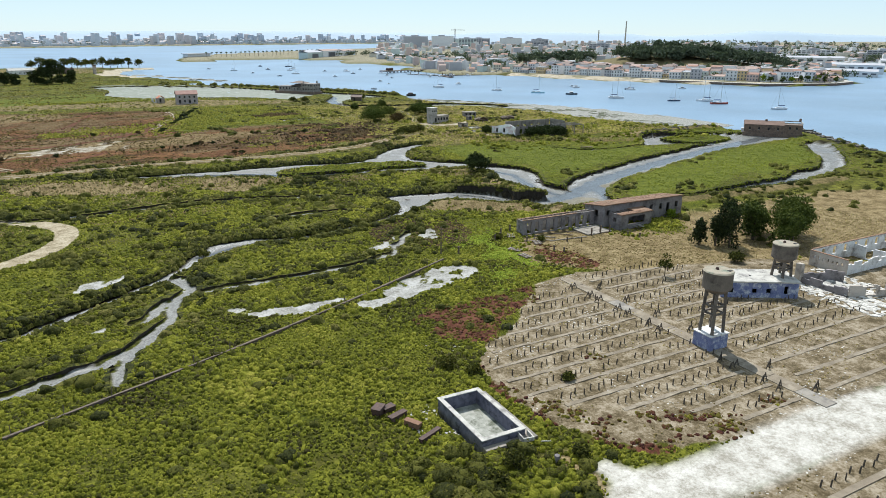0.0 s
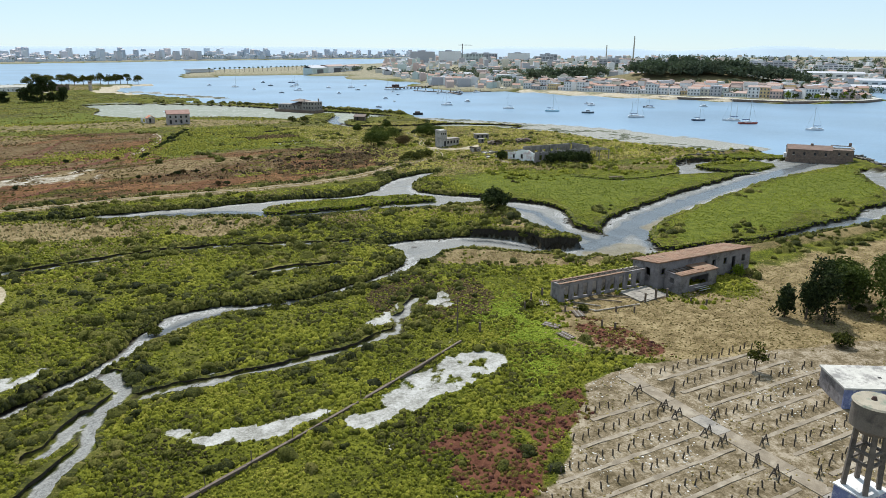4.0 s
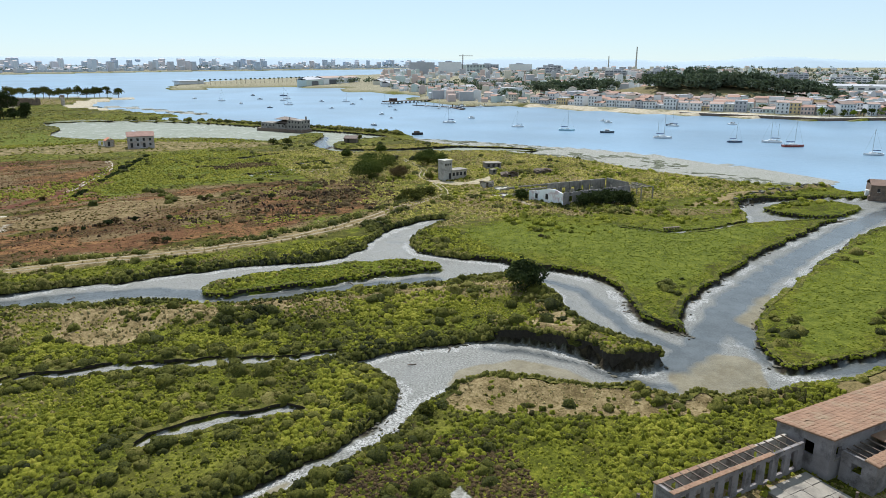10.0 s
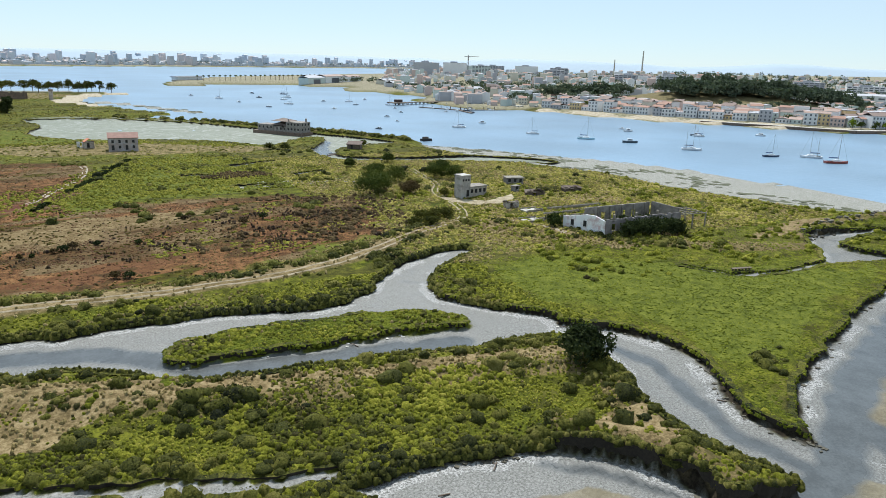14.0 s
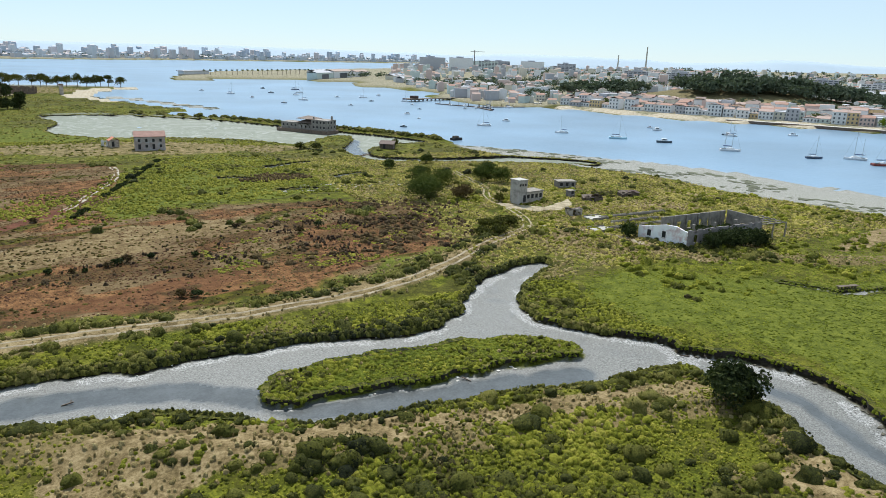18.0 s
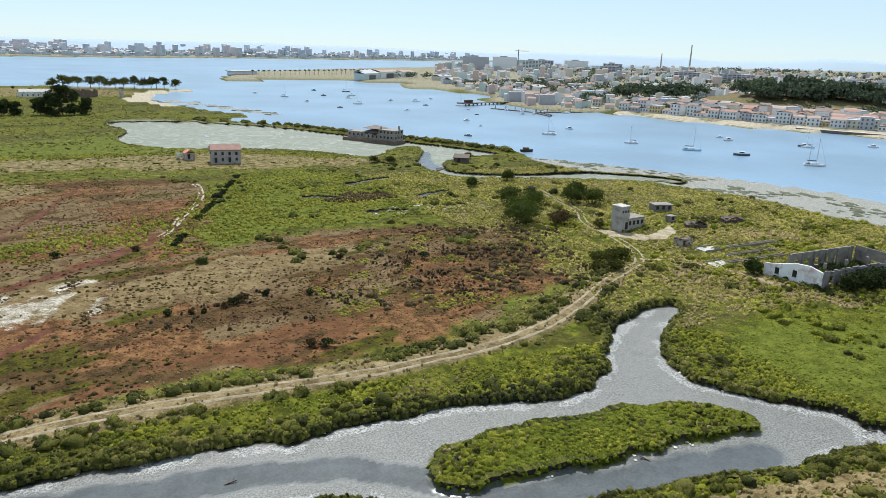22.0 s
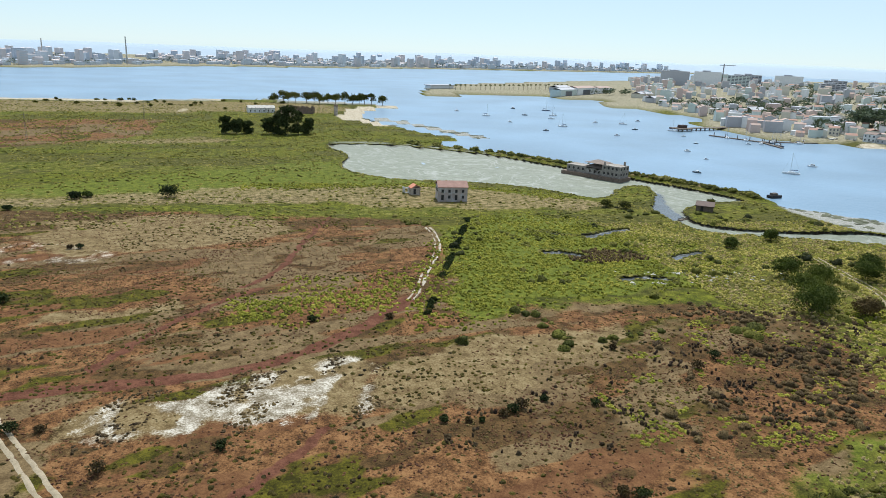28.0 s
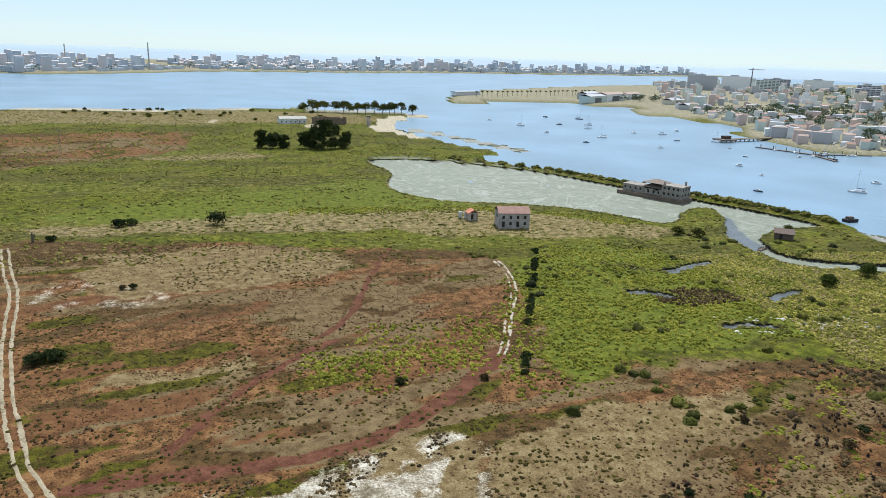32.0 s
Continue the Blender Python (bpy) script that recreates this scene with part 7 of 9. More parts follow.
for k, (bx3, by3, br) in enumerate(((19.3, 66.3, 1.1), (12.2, 68.0, 1.6), (9.0, 66.5, 1.4), (57.5, 140.6, 1.1), (-2, 160.3, 1.3), (18.5, 161.2, 1.5), (64.5, 134.5, 1.0), (29, 80.5, 0.9), (52, 171.0, 1.2), (17, 91, 1.5), (19, 88, 1.2))):
    bush("shrub", bx3, by3, br, br * 1.1, SHRUB_LEAF, "rounded green shrub in the marsh grass", "marsh shrubs", 420, 0.2, k + 5)
barrel = thing("barrel", 16.6, 66.8, 0, "small grey drum standing on dry earth", "barrel")
bm = bmesh.new()
pillar(bm, 0, 0, -0.1, 0.85, 0.3, 0.3, 14)
part("drum", bm, GREY_RENDER, barrel)


# ---- buildings across the marsh ----
SLIT = box_mesh("window", DARK_OPENING, (-0.5, -0.06, 0, 0.5, 0.02, 1.3))
TALL_SLIT = box_mesh("door", DARK_OPENING, (-0.55, -0.06, 0, 0.55, 0.02, 2.2))
SILL = box_mesh("sill", PALE_CONCRETE, (-0.6, -0.16, -0.12, 0.6, 0.0, 0.0))


def opening(parent, x, y, z, turn=0.0, door=False):
    """A dark window or doorway on a wall face, windows with a sill of their own."""
    w = shared("door" if door else "window", TALL_SLIT if door else SLIT, parent, Matrix.Translation((x, y, z)) @ Matrix.Rotation(radians(turn), 4, "Z"))
    if not door:
        shared("sill", SILL, w)
    return w


house = thing("house", 48.6, 484.8, -3, "derelict two-storey house with a faded red tiled roof", "house", z=0.35)
part("wall", boxes((-6.2, -4.4, -0.8, 6.2, 4.4, 5.7)), surface("house_render", (0.25, 0.21, 0.2), (0.42, 0.37, 0.35), 0.5, stain=(0.4, 0.42, 0.46)), house)
part("roof", gable(12.4, 8.8, 5.7, 1.9), surface("faded_red_tile", (0.2, 0.11, 0.09), (0.31, 0.18, 0.145), 0.6, bump=0.4), house, "faded red tiled roof")
part("cornice", boxes((-6.3, -4.5, 5.4, 6.3, -4.4, 5.65)), CONCRETE, house)
for i in range(4):
    opening(house, -4.4 + i * 2.9, -4.42, 3.4)
    opening(house, -4.4 + i * 2.9, -4.42, 0.9 if i % 2 else 0.2, door=not i % 2)
for j in range(2):
    opening(house, -6.22, -1.6 + j * 3.2, 3.4, -90)
small = thing("outhouse", 34.6, 496, 10, "small roofed outhouse of grey brick with a red roof", "outhouse", z=0.3)
part("wall", boxes((-2.0, -1.8, -0.5, 2.0, 1.8, 2.8)), OLD_RENDER, small)
part("roof", gable(4.0, 3.6, 2.8, 1.3, along="y"), RED_ROOF, small)
opening(small, -0.6, -1.82, 0.1, door=True)
shack = thing("white_shack", 29.6, 498.5, -8, "ruined white shack with a broken wall", "shack", z=0.3)
part("wall", holed_wall(3.6, 2.6, 0.25, [(1.2, 0.0, 2.2, 1.9)], 0.5, 3), WHITE_RENDER, shack)
part("wall", boxes((0, 0.25, -0.4, 0.25, 2.6, 2.2), (3.35, 0.25, -0.4, 3.6, 2.6, 1.8)), WHITE_RENDER, shack)

# tide mill on the dyke
MILL_RENDER = surface("mill_render", (0.17, 0.15, 0.135), (0.34, 0.31, 0.28), 0.6, stain=(0.11, 0.095, 0.085))
MILL_ROOF = surface("mill_roof", (0.13, 0.1, 0.085), (0.23, 0.18, 0.155), 0.7, bump=0.5)
mill = thing("tide_mill", 141.5, 545.5, -55, "derelict tide mill with broken brown roofs on a stone quay", "mill", z=0.3)
part("quay_wall", boxes((-19, -6.2, -2.4, 17, 5.0, 0.3)), STONE, mill, "dark stone quay")
part("low_wall", boxes((-17, -4.2, 0.3, -5, 4.2, 3.9)), MILL_RENDER, mill)
part("low_roof", hip(12, 8.4, 3.9, 1.8), MILL_ROOF, mill)
part("middle_wall", holed_wall(10, 3.4, 0.4, [(2, 1.2, 3.0, 2.6), (5, 1.2, 6.0, 2.6), (7.6, 1.2, 8.6, 2.6)], 0.8, 7, 0.3), MILL_RENDER, mill).location = (-5, -4.0, 0)
part("middle_wall", boxes((-5, 3.6, 0.3, 5, 4.0, 3.8)), MILL_RENDER, mill)
part("middle_roof", slab_mono(-4.6, -1.0, 3.6, 4.1, 4.4, 3.9), MILL_ROOF, mill)
part("main_wall", boxes((5, -4.6, 0.3, 15.6, 4.6, 6.2)), MILL_RENDER, mill)
part("main_roof", hip(10.6, 9.2, 6.2, 1.7), MILL_ROOF, mill)
part("chimney", boxes((13.4, 2.6, 6.2, 14.2, 3.4, 8.2)), MILL_RENDER, mill)
part("chimney", boxes((5.4, -3.4, 6.2, 6.0, -2.8, 7.8)), MILL_RENDER, mill)
for i in range(4):
    opening(mill, 6.6 + i * 2.4, -4.62, 4.2)
    opening(mill, 6.6 + i * 2.4, -4.62, 1.4)
for i in range(4):
    opening(mill, -15.4 + i * 2.9, -4.22, 1.6)
for j in range(3):
    opening(mill, 15.62, -2.9 + j * 2.9, 4.2, 90)
    opening(mill, 15.62, -2.9 + j * 2.9, 1.4, 90)

# stone fort by the channel
fort = thing("stone_fort", 255.5, 235.0, -50, "old brown stone mill building beside the channel", "fort", z=-0.6)
part("plinth", boxes((-0.6, -0.8, -2.0, 31, 11.2, 1.2)), STONE, fort, "dark wet stone plinth")
part("wall", boxes((0, 0, 1.2, 21, 10.2, 5.4)), STONE, fort)
part("roof", gable(21, 10.2, 5.4, 1.7, 0.2), surface("brown_roof", (0.11, 0.07, 0.055), (0.2, 0.13, 0.1), 0.6, bump=0.5), fort, "brown weathered roof").location = (10.5, 5.1, 0)
part("end_block", boxes((21, -0.3, 1.2, 30.6, 10.4, 6.0)), STONE, fort)
part("parapet", boxes((21, -0.3, 6.6, 30.6, 0.1, 7.1), (30.2, 0.1, 6.6, 30.6, 10.4, 7.1), (21, 10.0, 6.6, 30.2, 10.4, 7.1)), OLD_RENDER, fort)
part("turret", boxes((29.2, 8.8, 7.1, 30.4, 10.0, 8.6)), STONE, fort)
part("chimney", boxes((11.0, 4.5, 6.8, 12.2, 5.7, 8.0)), STONE, fort)
for i in range(4):
    opening(fort, 3.0 + i * 5.0, -0.02, 2.8)
for i in range(2):
    opening(fort, 24 + i * 3.6, -0.32, 3.6)
fort.scale = (0.8, 0.85, 0.85)
part("buttress", boxes((-1.4, 2.0, -1.6, 0.0, 4.2, 3.0)), WHITE_RENDER, fort)
rubble("fort_rocks", 255, 175, 300, 235, 700, 0.4, 1.3, surface("sea_rock", (0.05, 0.045, 0.035), (0.16, 0.145, 0.12), 1.5), "dark boulders round the fort's shore", lambda x, y: (cover_at("land", x, y) < 3) & (cover_at("land", x, y) > -5), 0.7)
rubble("causeway_rocks", 205, 240, 262, 262, 300, 0.25, 0.7, bpy.data.materials["sea_rock"], "dark stones of the causeway to the fort", lambda x, y: cover_at("ridge", x, y), 0.8)

# white roofless hall
hall = thing("roofless_hall", 148.3, 266.9, 0, "roofless hall with a whitewashed gable and grey inner walls", "ruin", z=0.3)
hall.scale = (1, 1, 1.22)
bm = bmesh.new()
prof = [(0, 3.6), (3, 4.3), (6, 4.2), (9, 3.6), (11.5, 3.1), (13.6, 2.9)]
lo = [[bm.verts.new((xx, yy, -0.6)) for yy, _ in prof] for xx in (0, 0.4)]
hi = [[bm.verts.new((xx, yy, zz)) for yy, zz in prof] for xx in (0, 0.4)]
for k in range(len(prof) - 1):
    bm.faces.new([lo[0][k], hi[0][k], hi[0][k + 1], lo[0][k + 1]])
    bm.faces.new([lo[1][k + 1], hi[1][k + 1], hi[1][k], lo[1][k]])
    bm.faces.new([hi[0][k], hi[1][k], hi[1][k + 1], hi[0][k + 1]])
for k in (0, -1):
    bm.faces.new([lo[0][k], lo[1][k], hi[1][k], hi[0][k]])
bmesh.ops.recalc_face_normals(bm, faces=bm.faces)
gw = part("white_gable", bm, surface("whitewash", (0.74, 0.76, 0.8), (0.86, 0.88, 0.9), 0.5, stain=(0.55, 0.41, 0.43)), hall, "whitewashed curved gable wall")
gw.matrix_basis = Matrix.Rotation(radians(14), 4, "Z")
opening(gw, -0.02, 6.2, 1.5, -90)
opening(gw, -0.02, 10.4, 1.2, -90)
part("south_wall", holed_wall(27, 4.0, 0.35, [(2 + k * 3.8, 1.3, 3.4 + k * 3.8, 2.9) for k in range(6)], 0.4, 21), GREY_RENDER, hall).location = (0.5, -0.2, 0)
part("north_wall", holed_wall(24, 4.6, 0.35, [(2 + k * 3.8, 1.5, 3.6 + k * 3.8, 3.2) for k in range(5)]), CONCRETE, hall).location = (2.5, 11.0, 0)
ew = part("east_wall", holed_wall(10.6, 4.8, 0.35, [(4, 0.2, 6, 2.6)]), CONCRETE, hall)
ew.matrix_basis = Matrix.Translation((27.3, 0.2, 0)) @ Matrix.Rotation(radians(90), 4, "Z")
for k in range(6):
    part("pillar", boxes((4.0 + k * 4.0, 5.2, -0.4, 4.6 + k * 4.0, 5.8, 3.6 if k % 2 else 2.4)), CONCRETE, hall)
for k in range(6):
    part("pier", boxes((2.4 + k * 4.4, 10.6, -0.4, 2.8 + k * 4.4, 11.0, 4.6)), CONCRETE, hall)
frame_hall = thing("concrete_roof_frame", 176.5, 267.5, -4, "skeleton of bare concrete roof beams beside the hall", "ruin", z=0.3)
for i in range(5):
    bm = bmesh.new()
    beam(bm, (i * 2.4, 0, 3.6), (i * 2.4, 8.0, 3.6), 0.22)
    part("beam", bm, CONCRETE, frame_hall)
for j in range(5):
    bm = bmesh.new()
    beam(bm, (-0.2, j * 2.0, 3.8), (9.8, j * 2.0, 3.8), 0.18)
    part("purlin", bm, CONCRETE, frame_hall)
for i in range(3):
    for j in range(2):
        part("post", boxes((i * 4.8 - 0.15, j * 8.0 - 0.15, -0.4, i * 4.8 + 0.15, j * 8.0 + 0.15, 3.55)), CONCRETE, frame_hall)
for k, (ix, iy, ir) in enumerate(((154, 264.6, 2.0), (157.5, 264.2, 2.4), (161, 264.0, 2.6), (164.5, 263.8, 2.6), (168, 263.8, 2.4), (171.5, 264.0, 2.1))):
    bush("fig_bush", ix, iy - 0.8, ir * 1.3, ir * 2.05, DARK_LEAF, "dense dark green fig bush against the roofless hall", "fig bushes", 900, 0.32, 40 + k)
for k, (ix, iy, ir) in enumerate(((154, 271, 2.2), (160, 273, 2.8), (166, 272, 2.6), (171, 274, 2.4), (163, 276, 2.0))):
    bush("fig_bush", ix, iy, ir, ir * 1.5, DARK_LEAF if k % 2 else TREE_LEAF, "dark green fig bush growing inside the roofless hall", "fig bushes", 800, 0.3, 240 + k)
bush("green_bush", 143.0, 281.6, 2.4, 3.6, TREE_LEAF, "rounded green bush at the corner of the hall", "", 1300, 0.28, 50)

# tower house and sheds on the shore
tower_house = thing("tower_house", 141.2, 330.0, 8, "white square tower with a low grey house beside it", "building", z=0.3)
part("tower_wall", boxes((-1.9, -1.9, -0.6, 1.9, 1.9, 7.2)), surface("pale_tower", (0.28, 0.265, 0.25), (0.45, 0.43, 0.41), 0.6, stain=(0.2, 0.185, 0.175)), tower_house)
part("tower_roof", boxes((-2.05, -2.05, 7.2, 2.05, 2.05, 7.4)), PALE_CONCRETE, tower_house, "flat pale tower roof")
for k in range(3):
    opening(tower_house, -1.1 + k * 1.1, -1.92, 5.4).scale = (0.6, 1, 0.55)
opening(tower_house, 0.9, -1.92, 0.2, door=True)
part("house_wall", boxes((1.9, -1.2, -0.6, 9.6, 3.4, 3.0)), OLD_RENDER, tower_house)
part("house_roof", boxes((1.9, -1.5, 3.0, 9.9, 3.7, 3.25)), CONCRETE, tower_house)
for k in range(4):
    opening(tower_house, 3.2 + k * 1.8, -1.22, 1.0)


def flat_shed(x, y, rz, w, d, h, wall, roof, label, openings=2):
    t = thing("shed", x, y, rz, label, "shed", "shore sheds")
    part("wall", boxes((-w / 2, -d / 2, -0.6, w / 2, d / 2, h), jitter=0.06, seed=int(x)), wall, t)
    part("roof", boxes((-w / 2 - 0.3, -d / 2 - 0.3, h, w / 2 + 0.3, d / 2 + 0.3, h + 0.18), jitter=0.06, seed=int(y)), roof, t)
    for k in range(openings):
        opening(t, -w / 2 + (k + 0.5) * w / openings, -d / 2 - 0.02, 0.7)
    return t


flat_shed(173.5, 347.5, -14, 6.6, 4.0, 2.3, GREY_RENDER, CONCRETE, "long grey shore shed with a stained flat roof", 3)
flat_shed(165.0, 333.5, 5, 2.2, 2.0, 1.9, GREY_RENDER, CONCRETE, "tiny grey concrete hut near the shore", 1)


def broken_shed(x, y, rz, w, d, h, wall, seed, label):
    """A tumbledown shed: ragged walls, a slumped roof of loose sheets, planks leaning on it."""
    r = random.Random(seed)
    t = thing("ruined_shed", x, y, rz, label, "ruin", "shore ruins")
    part("wall", holed_wall(w, h, 0.25, [(w * 0.3, 0.2, w * 0.5, h * 0.75)], h * 0.5, seed), wall, t).location = (-w / 2, -d / 2, 0)
    part("wall", holed_wall(w, h, 0.25, [], h * 0.6, seed + 1), wall, t).location = (-w / 2, d / 2 - 0.25, 0)
    for sx in (-w / 2 + 0.25, w / 2):
        side = part("wall", holed_wall(d - 0.5, h, 0.25, [], h * 0.5, seed + 2), wall, t)
        side.matrix_basis = Matrix.Translation((sx, -d / 2 + 0.25, 0)) @ Matrix.Rotation(radians(90), 4, "Z")
    for k in range(6):
        sheet = part("roof_sheet", boxes((-w * 0.2, -d * 0.4, 0, w * 0.2, d * 0.4, 0.07), jitter=0.06, seed=seed + k), RUST if k % 2 else WOOD, t)
        sheet.matrix_basis = Matrix.Translation((-w * 0.4 + k * w * 0.16, r.uniform(-0.3, 0.3) * d, h * r.uniform(0.55, 0.95))) @ Matrix.Rotation(r.uniform(-0.35, 0.35), 4, "X") @ Matrix.Rotation(r.uniform(-0.4, 0.4), 4, "Y") @ Matrix.Rotation(r.uniform(-0.5, 0.5), 4, "Z")
    for k in range(5):
        bm = bmesh.new()
        px = r.uniform(-w * 0.6, w * 0.6)
        beam(bm, (px, -d * 0.8, -0.1), (px + r.uniform(-1, 1), -d * 0.2, h * r.uniform(0.5, 1.3)), 0.12)
        part("plank", bm, WOOD, t)
    return t


broken_shed(167.0, 324.5, -14, 6.0, 3.4, 1.9, WOOD, 61, "dark tumbledown boat shed with loose planks on the shore")
broken_shed(184.5, 326.5, -14, 6.4, 3.2, 1.7, WOOD, 67, "dark collapsed shore shed with a slumped roof")
broken_shed(147.5, 309.8, -14, 4.2, 3.0, 2.3, OLD_RENDER, 71, "broken brick hut with fallen roof sheets")
for fx, fy, fl, fw, lab in ((151, 303.6, 6, 4, "low concrete foundation slab in the grass"), (165, 303.2, 26, 0.8, "long low concrete kerb in the grass"), (142.5, 291.5, 6, 4.4, "sunken concrete trough with raised edges"), (156, 291.8, 22, 0.9, "long pale concrete channel in the grass"), (160, 297, 18, 0.7, "pale concrete kerb hidden by plants")):
    t = thing("foundation", fx, fy, 0.5, lab, "foundation", "old foundations")
    part("slab", boxes((-fl / 2, -fw / 2, -0.3, fl / 2, fw / 2, 0.35)), PALE_CONCRETE, t)
    part("rim", boxes((-fl / 2, -fw / 2 - 0.15, -0.3, fl / 2, -fw / 2, 0.7)), CONCRETE, t)
    part("rim", boxes((-fl / 2, fw / 2, -0.3, fl / 2, fw / 2 + 0.15, 0.7)), CONCRETE, t)
hut = thing("fishing_hut", 152.8, 459.5, -35, "dark wooden fishing hut with a sloping tarred roof", "hut")
part("wall", boxes((-3.4, -2.0, -0.5, 3.4, 2.0, 2.2)), WOOD, hut)
part("roof", slab_mono(-3.8, -2.5, 3.8, 2.5, 2.2, 3.4), RUST, hut)
opening(hut, -1.0, -2.02, 0.1, door=True)
hulk = thing("wooden_hulk", 137, 449, 30, "dark rotting boat frame lying on the mud", "wreck", z=-1.2)
for k in range(6):
    bm = bmesh.new()
    beam(bm, (-2 + k * 0.8, -0.7, 0), (-2 + k * 0.8, -0.9, 1.0), 0.14)
    beam(bm, (-2 + k * 0.8, 0.7, 0), (-2 + k * 0.8, 0.9, 0.8), 0.14)
    part("rib", bm, WOOD, hulk)
part("keel", boxes((-2.6, -0.8, -0.2, 2.8, 0.8, 0.2)), WOOD, hulk)
barge = thing("black_barge", 209, 491, 10, "small black barge lying at its mooring", "barge", z=SEA_Z)
part("hull", boxes((-3.0, -1.6, -0.4, 3.0, 1.6, 1.3), jitter=0.15), DARK_OPENING, barge)
part("deckhouse", boxes((-2.0, -1.0, 1.3, 1.0, 1.0, 2.4)), WOOD, barge)
sluice = thing("creek_sluice", 158.5, 231.5, -12, "dark timber sluice across a small creek", "sluice", z=-0.8)
for k in range(6):
    part("pile", boxes((-2.4 + k * 0.9, -0.15, -0.4, -2.15 + k * 0.9, 0.15, 1.3)), WOOD, sluice)
part("walkway", boxes((-2.6, -0.5, 1.3, 2.7, 0.5, 1.42)), WOOD, sluice)
debris = random.Random(3)
for k, (lx, ly) in enumerate(((31, 256.5), (41, 255.5), (60, 251.5), (24, 253.5), (64, 230), (80, 237), (12, 246), (101, 222.5), (104, 221), (66, 190), (58, 188), (53, 183), (104, 190))):
    t = thing("driftwood", lx, ly, debris.uniform(0, 180), "dark branch of driftwood stuck in grey mud", "driftwood", "driftwood on the mud")
    bm = bmesh.new()
    beam(bm, (-0.8, 0, 0.05), (0.7, 0.1, 0.25), 0.14)
    beam(bm, (0.2, 0.05, 0.15), (0.5, 0.5, 0.4), 0.08)
    part("branch", bm, WOOD, t)
rubble("bank_clods", 44, 166, 96, 196, 1500, 0.1, 0.34, surface("peat_clod", (0.04, 0.035, 0.025), (0.12, 0.11, 0.08), 2), "dark peat clods fallen from the creek bank", lambda x, y: (cover_at("wet", x, y) < -0.3) & (cover_at("wet", x, y) > -1.8), 0.6)
rubble("channel_clods", 100, 160, 215, 225, 2600, 0.1, 0.38, bpy.data.materials["peat_clod"], "dark peat clods along the channel edges", lambda x, y: (cover_at("wet", x, y) < -0.2) & (cover_at("wet", x, y) > -1.6), 0.6)
rubble("upper_clods", -10, 215, 118, 278, 700, 0.1, 0.3, LIME, "pale shells and stones along the upper creek edge", lambda x, y: (cover_at("wet", x, y) < -0.3) & (cover_at("wet", x, y) > -1.6), 0.5)
rubble("shore_wrack", 76, 370, 135, 382, 300, 0.15, 0.5, bpy.data.materials["grey_rubble"], "pale heaps of shells and rubble in the wet meadow", lambda x, y: clump(x, y, 5, 63, 0.45, 0.6), 0.4)
rubble("flat_weed", 190, 255, 262, 480, 1500, 0.5, 2.2, surface("dark_weed", (0.03, 0.035, 0.015), (0.09, 0.1, 0.05), 0.6), "dark seaweed patches on the tidal flat", lambda x, y: cover_at("flat", x, y) * clump(x, y, 12, 65, 0.5, 0.62), 0.08)
rubble("far_flat_weed", 40, 690, 130, 840, 700, 1.0, 3.5, bpy.data.materials["dark_weed"], "dark seaweed patches on the northern flat", lambda x, y: clump(x, y, 14, 67, 0.5, 0.65) * (cover_at("land", x, y) > -6), 0.08)

# single trees and shrubs of the heath and meadow
for k, (tx, ty, tr, tt) in enumerate(((113, 344, 4.6, 5.5), (119, 348, 4.4, 5.2), (127, 341, 3.2, 3.6), (133, 366, 4.0, 4.6), (127, 373, 4.2, 4.8), (122, 358, 4.2, 4.8), (151, 368, 3.8, 4.6), (156, 362, 3.8, 4.4), (157, 374, 3.6, 4.4), (129, 404, 2.2, 2.8), (150, 412, 2.4, 3.0))):
    bush("tamarisk", tx, ty, tr * 1.12, tt * 1.25, TREE_LEAF if k != 2 else BROWN_SHRUB, "large rounded grey-olive tamarisk bush", "tamarisks", 2600, 0.24, 60 + k)
for k, (tx, ty, tr, tt) in enumerate(((107.5, 297, 2.4, 2.4), (112, 296, 2.4, 2.4), (113.5, 304.5, 2.6, 2.8), (117.5, 305, 2.6, 3.0), (121.5, 305, 2.4, 2.8), (112, 468, 2.6, 3.2), (118.5, 464, 3.0, 3.0), (161, 468, 2.2, 3.0), (136.5, 334, 1.6, 2.6))):
    bush("reed_clump", tx, ty, tr, tt, SHRUB_LEAF, "tall rounded green shrub beside the track", "track shrubs", 800, 0.26, 80 + k)
for k, (tx, ty, tr) in enumerate(((9.6, 303.8, 0.9), (13.8, 303.4, 0.7), (16.2, 303.2, 0.6), (20.4, 304.6, 0.9), (22.4, 305.4, 1.3), (24.4, 306.6, 1.5), (38.2, 306.2, 1.0), (52, 329, 0.9), (-26.7, 300.4, 1.1), (-43.5, 296, 1.5), (-60.2, 309.5, 1.6), (-55.6, 309.2, 1.0), (-79.4, 417.6, 1.3), (-82, 417, 1.1), (29.5, 309, 0.9), (31.5, 280, 1.2), (34, 279, 1.3), (66, 318, 1.5), (72, 322, 1.6), (6, 352, 1.0), (-12, 352, 1.2))):
    bush("dark_shrub", tx, ty, tr, tr * 1.15, BROWN_SHRUB if k % 2 else DARK_LEAF, "small dark rounded shrub standing on the brown heath", "heath shrubs", 320, 0.2, 100 + k)
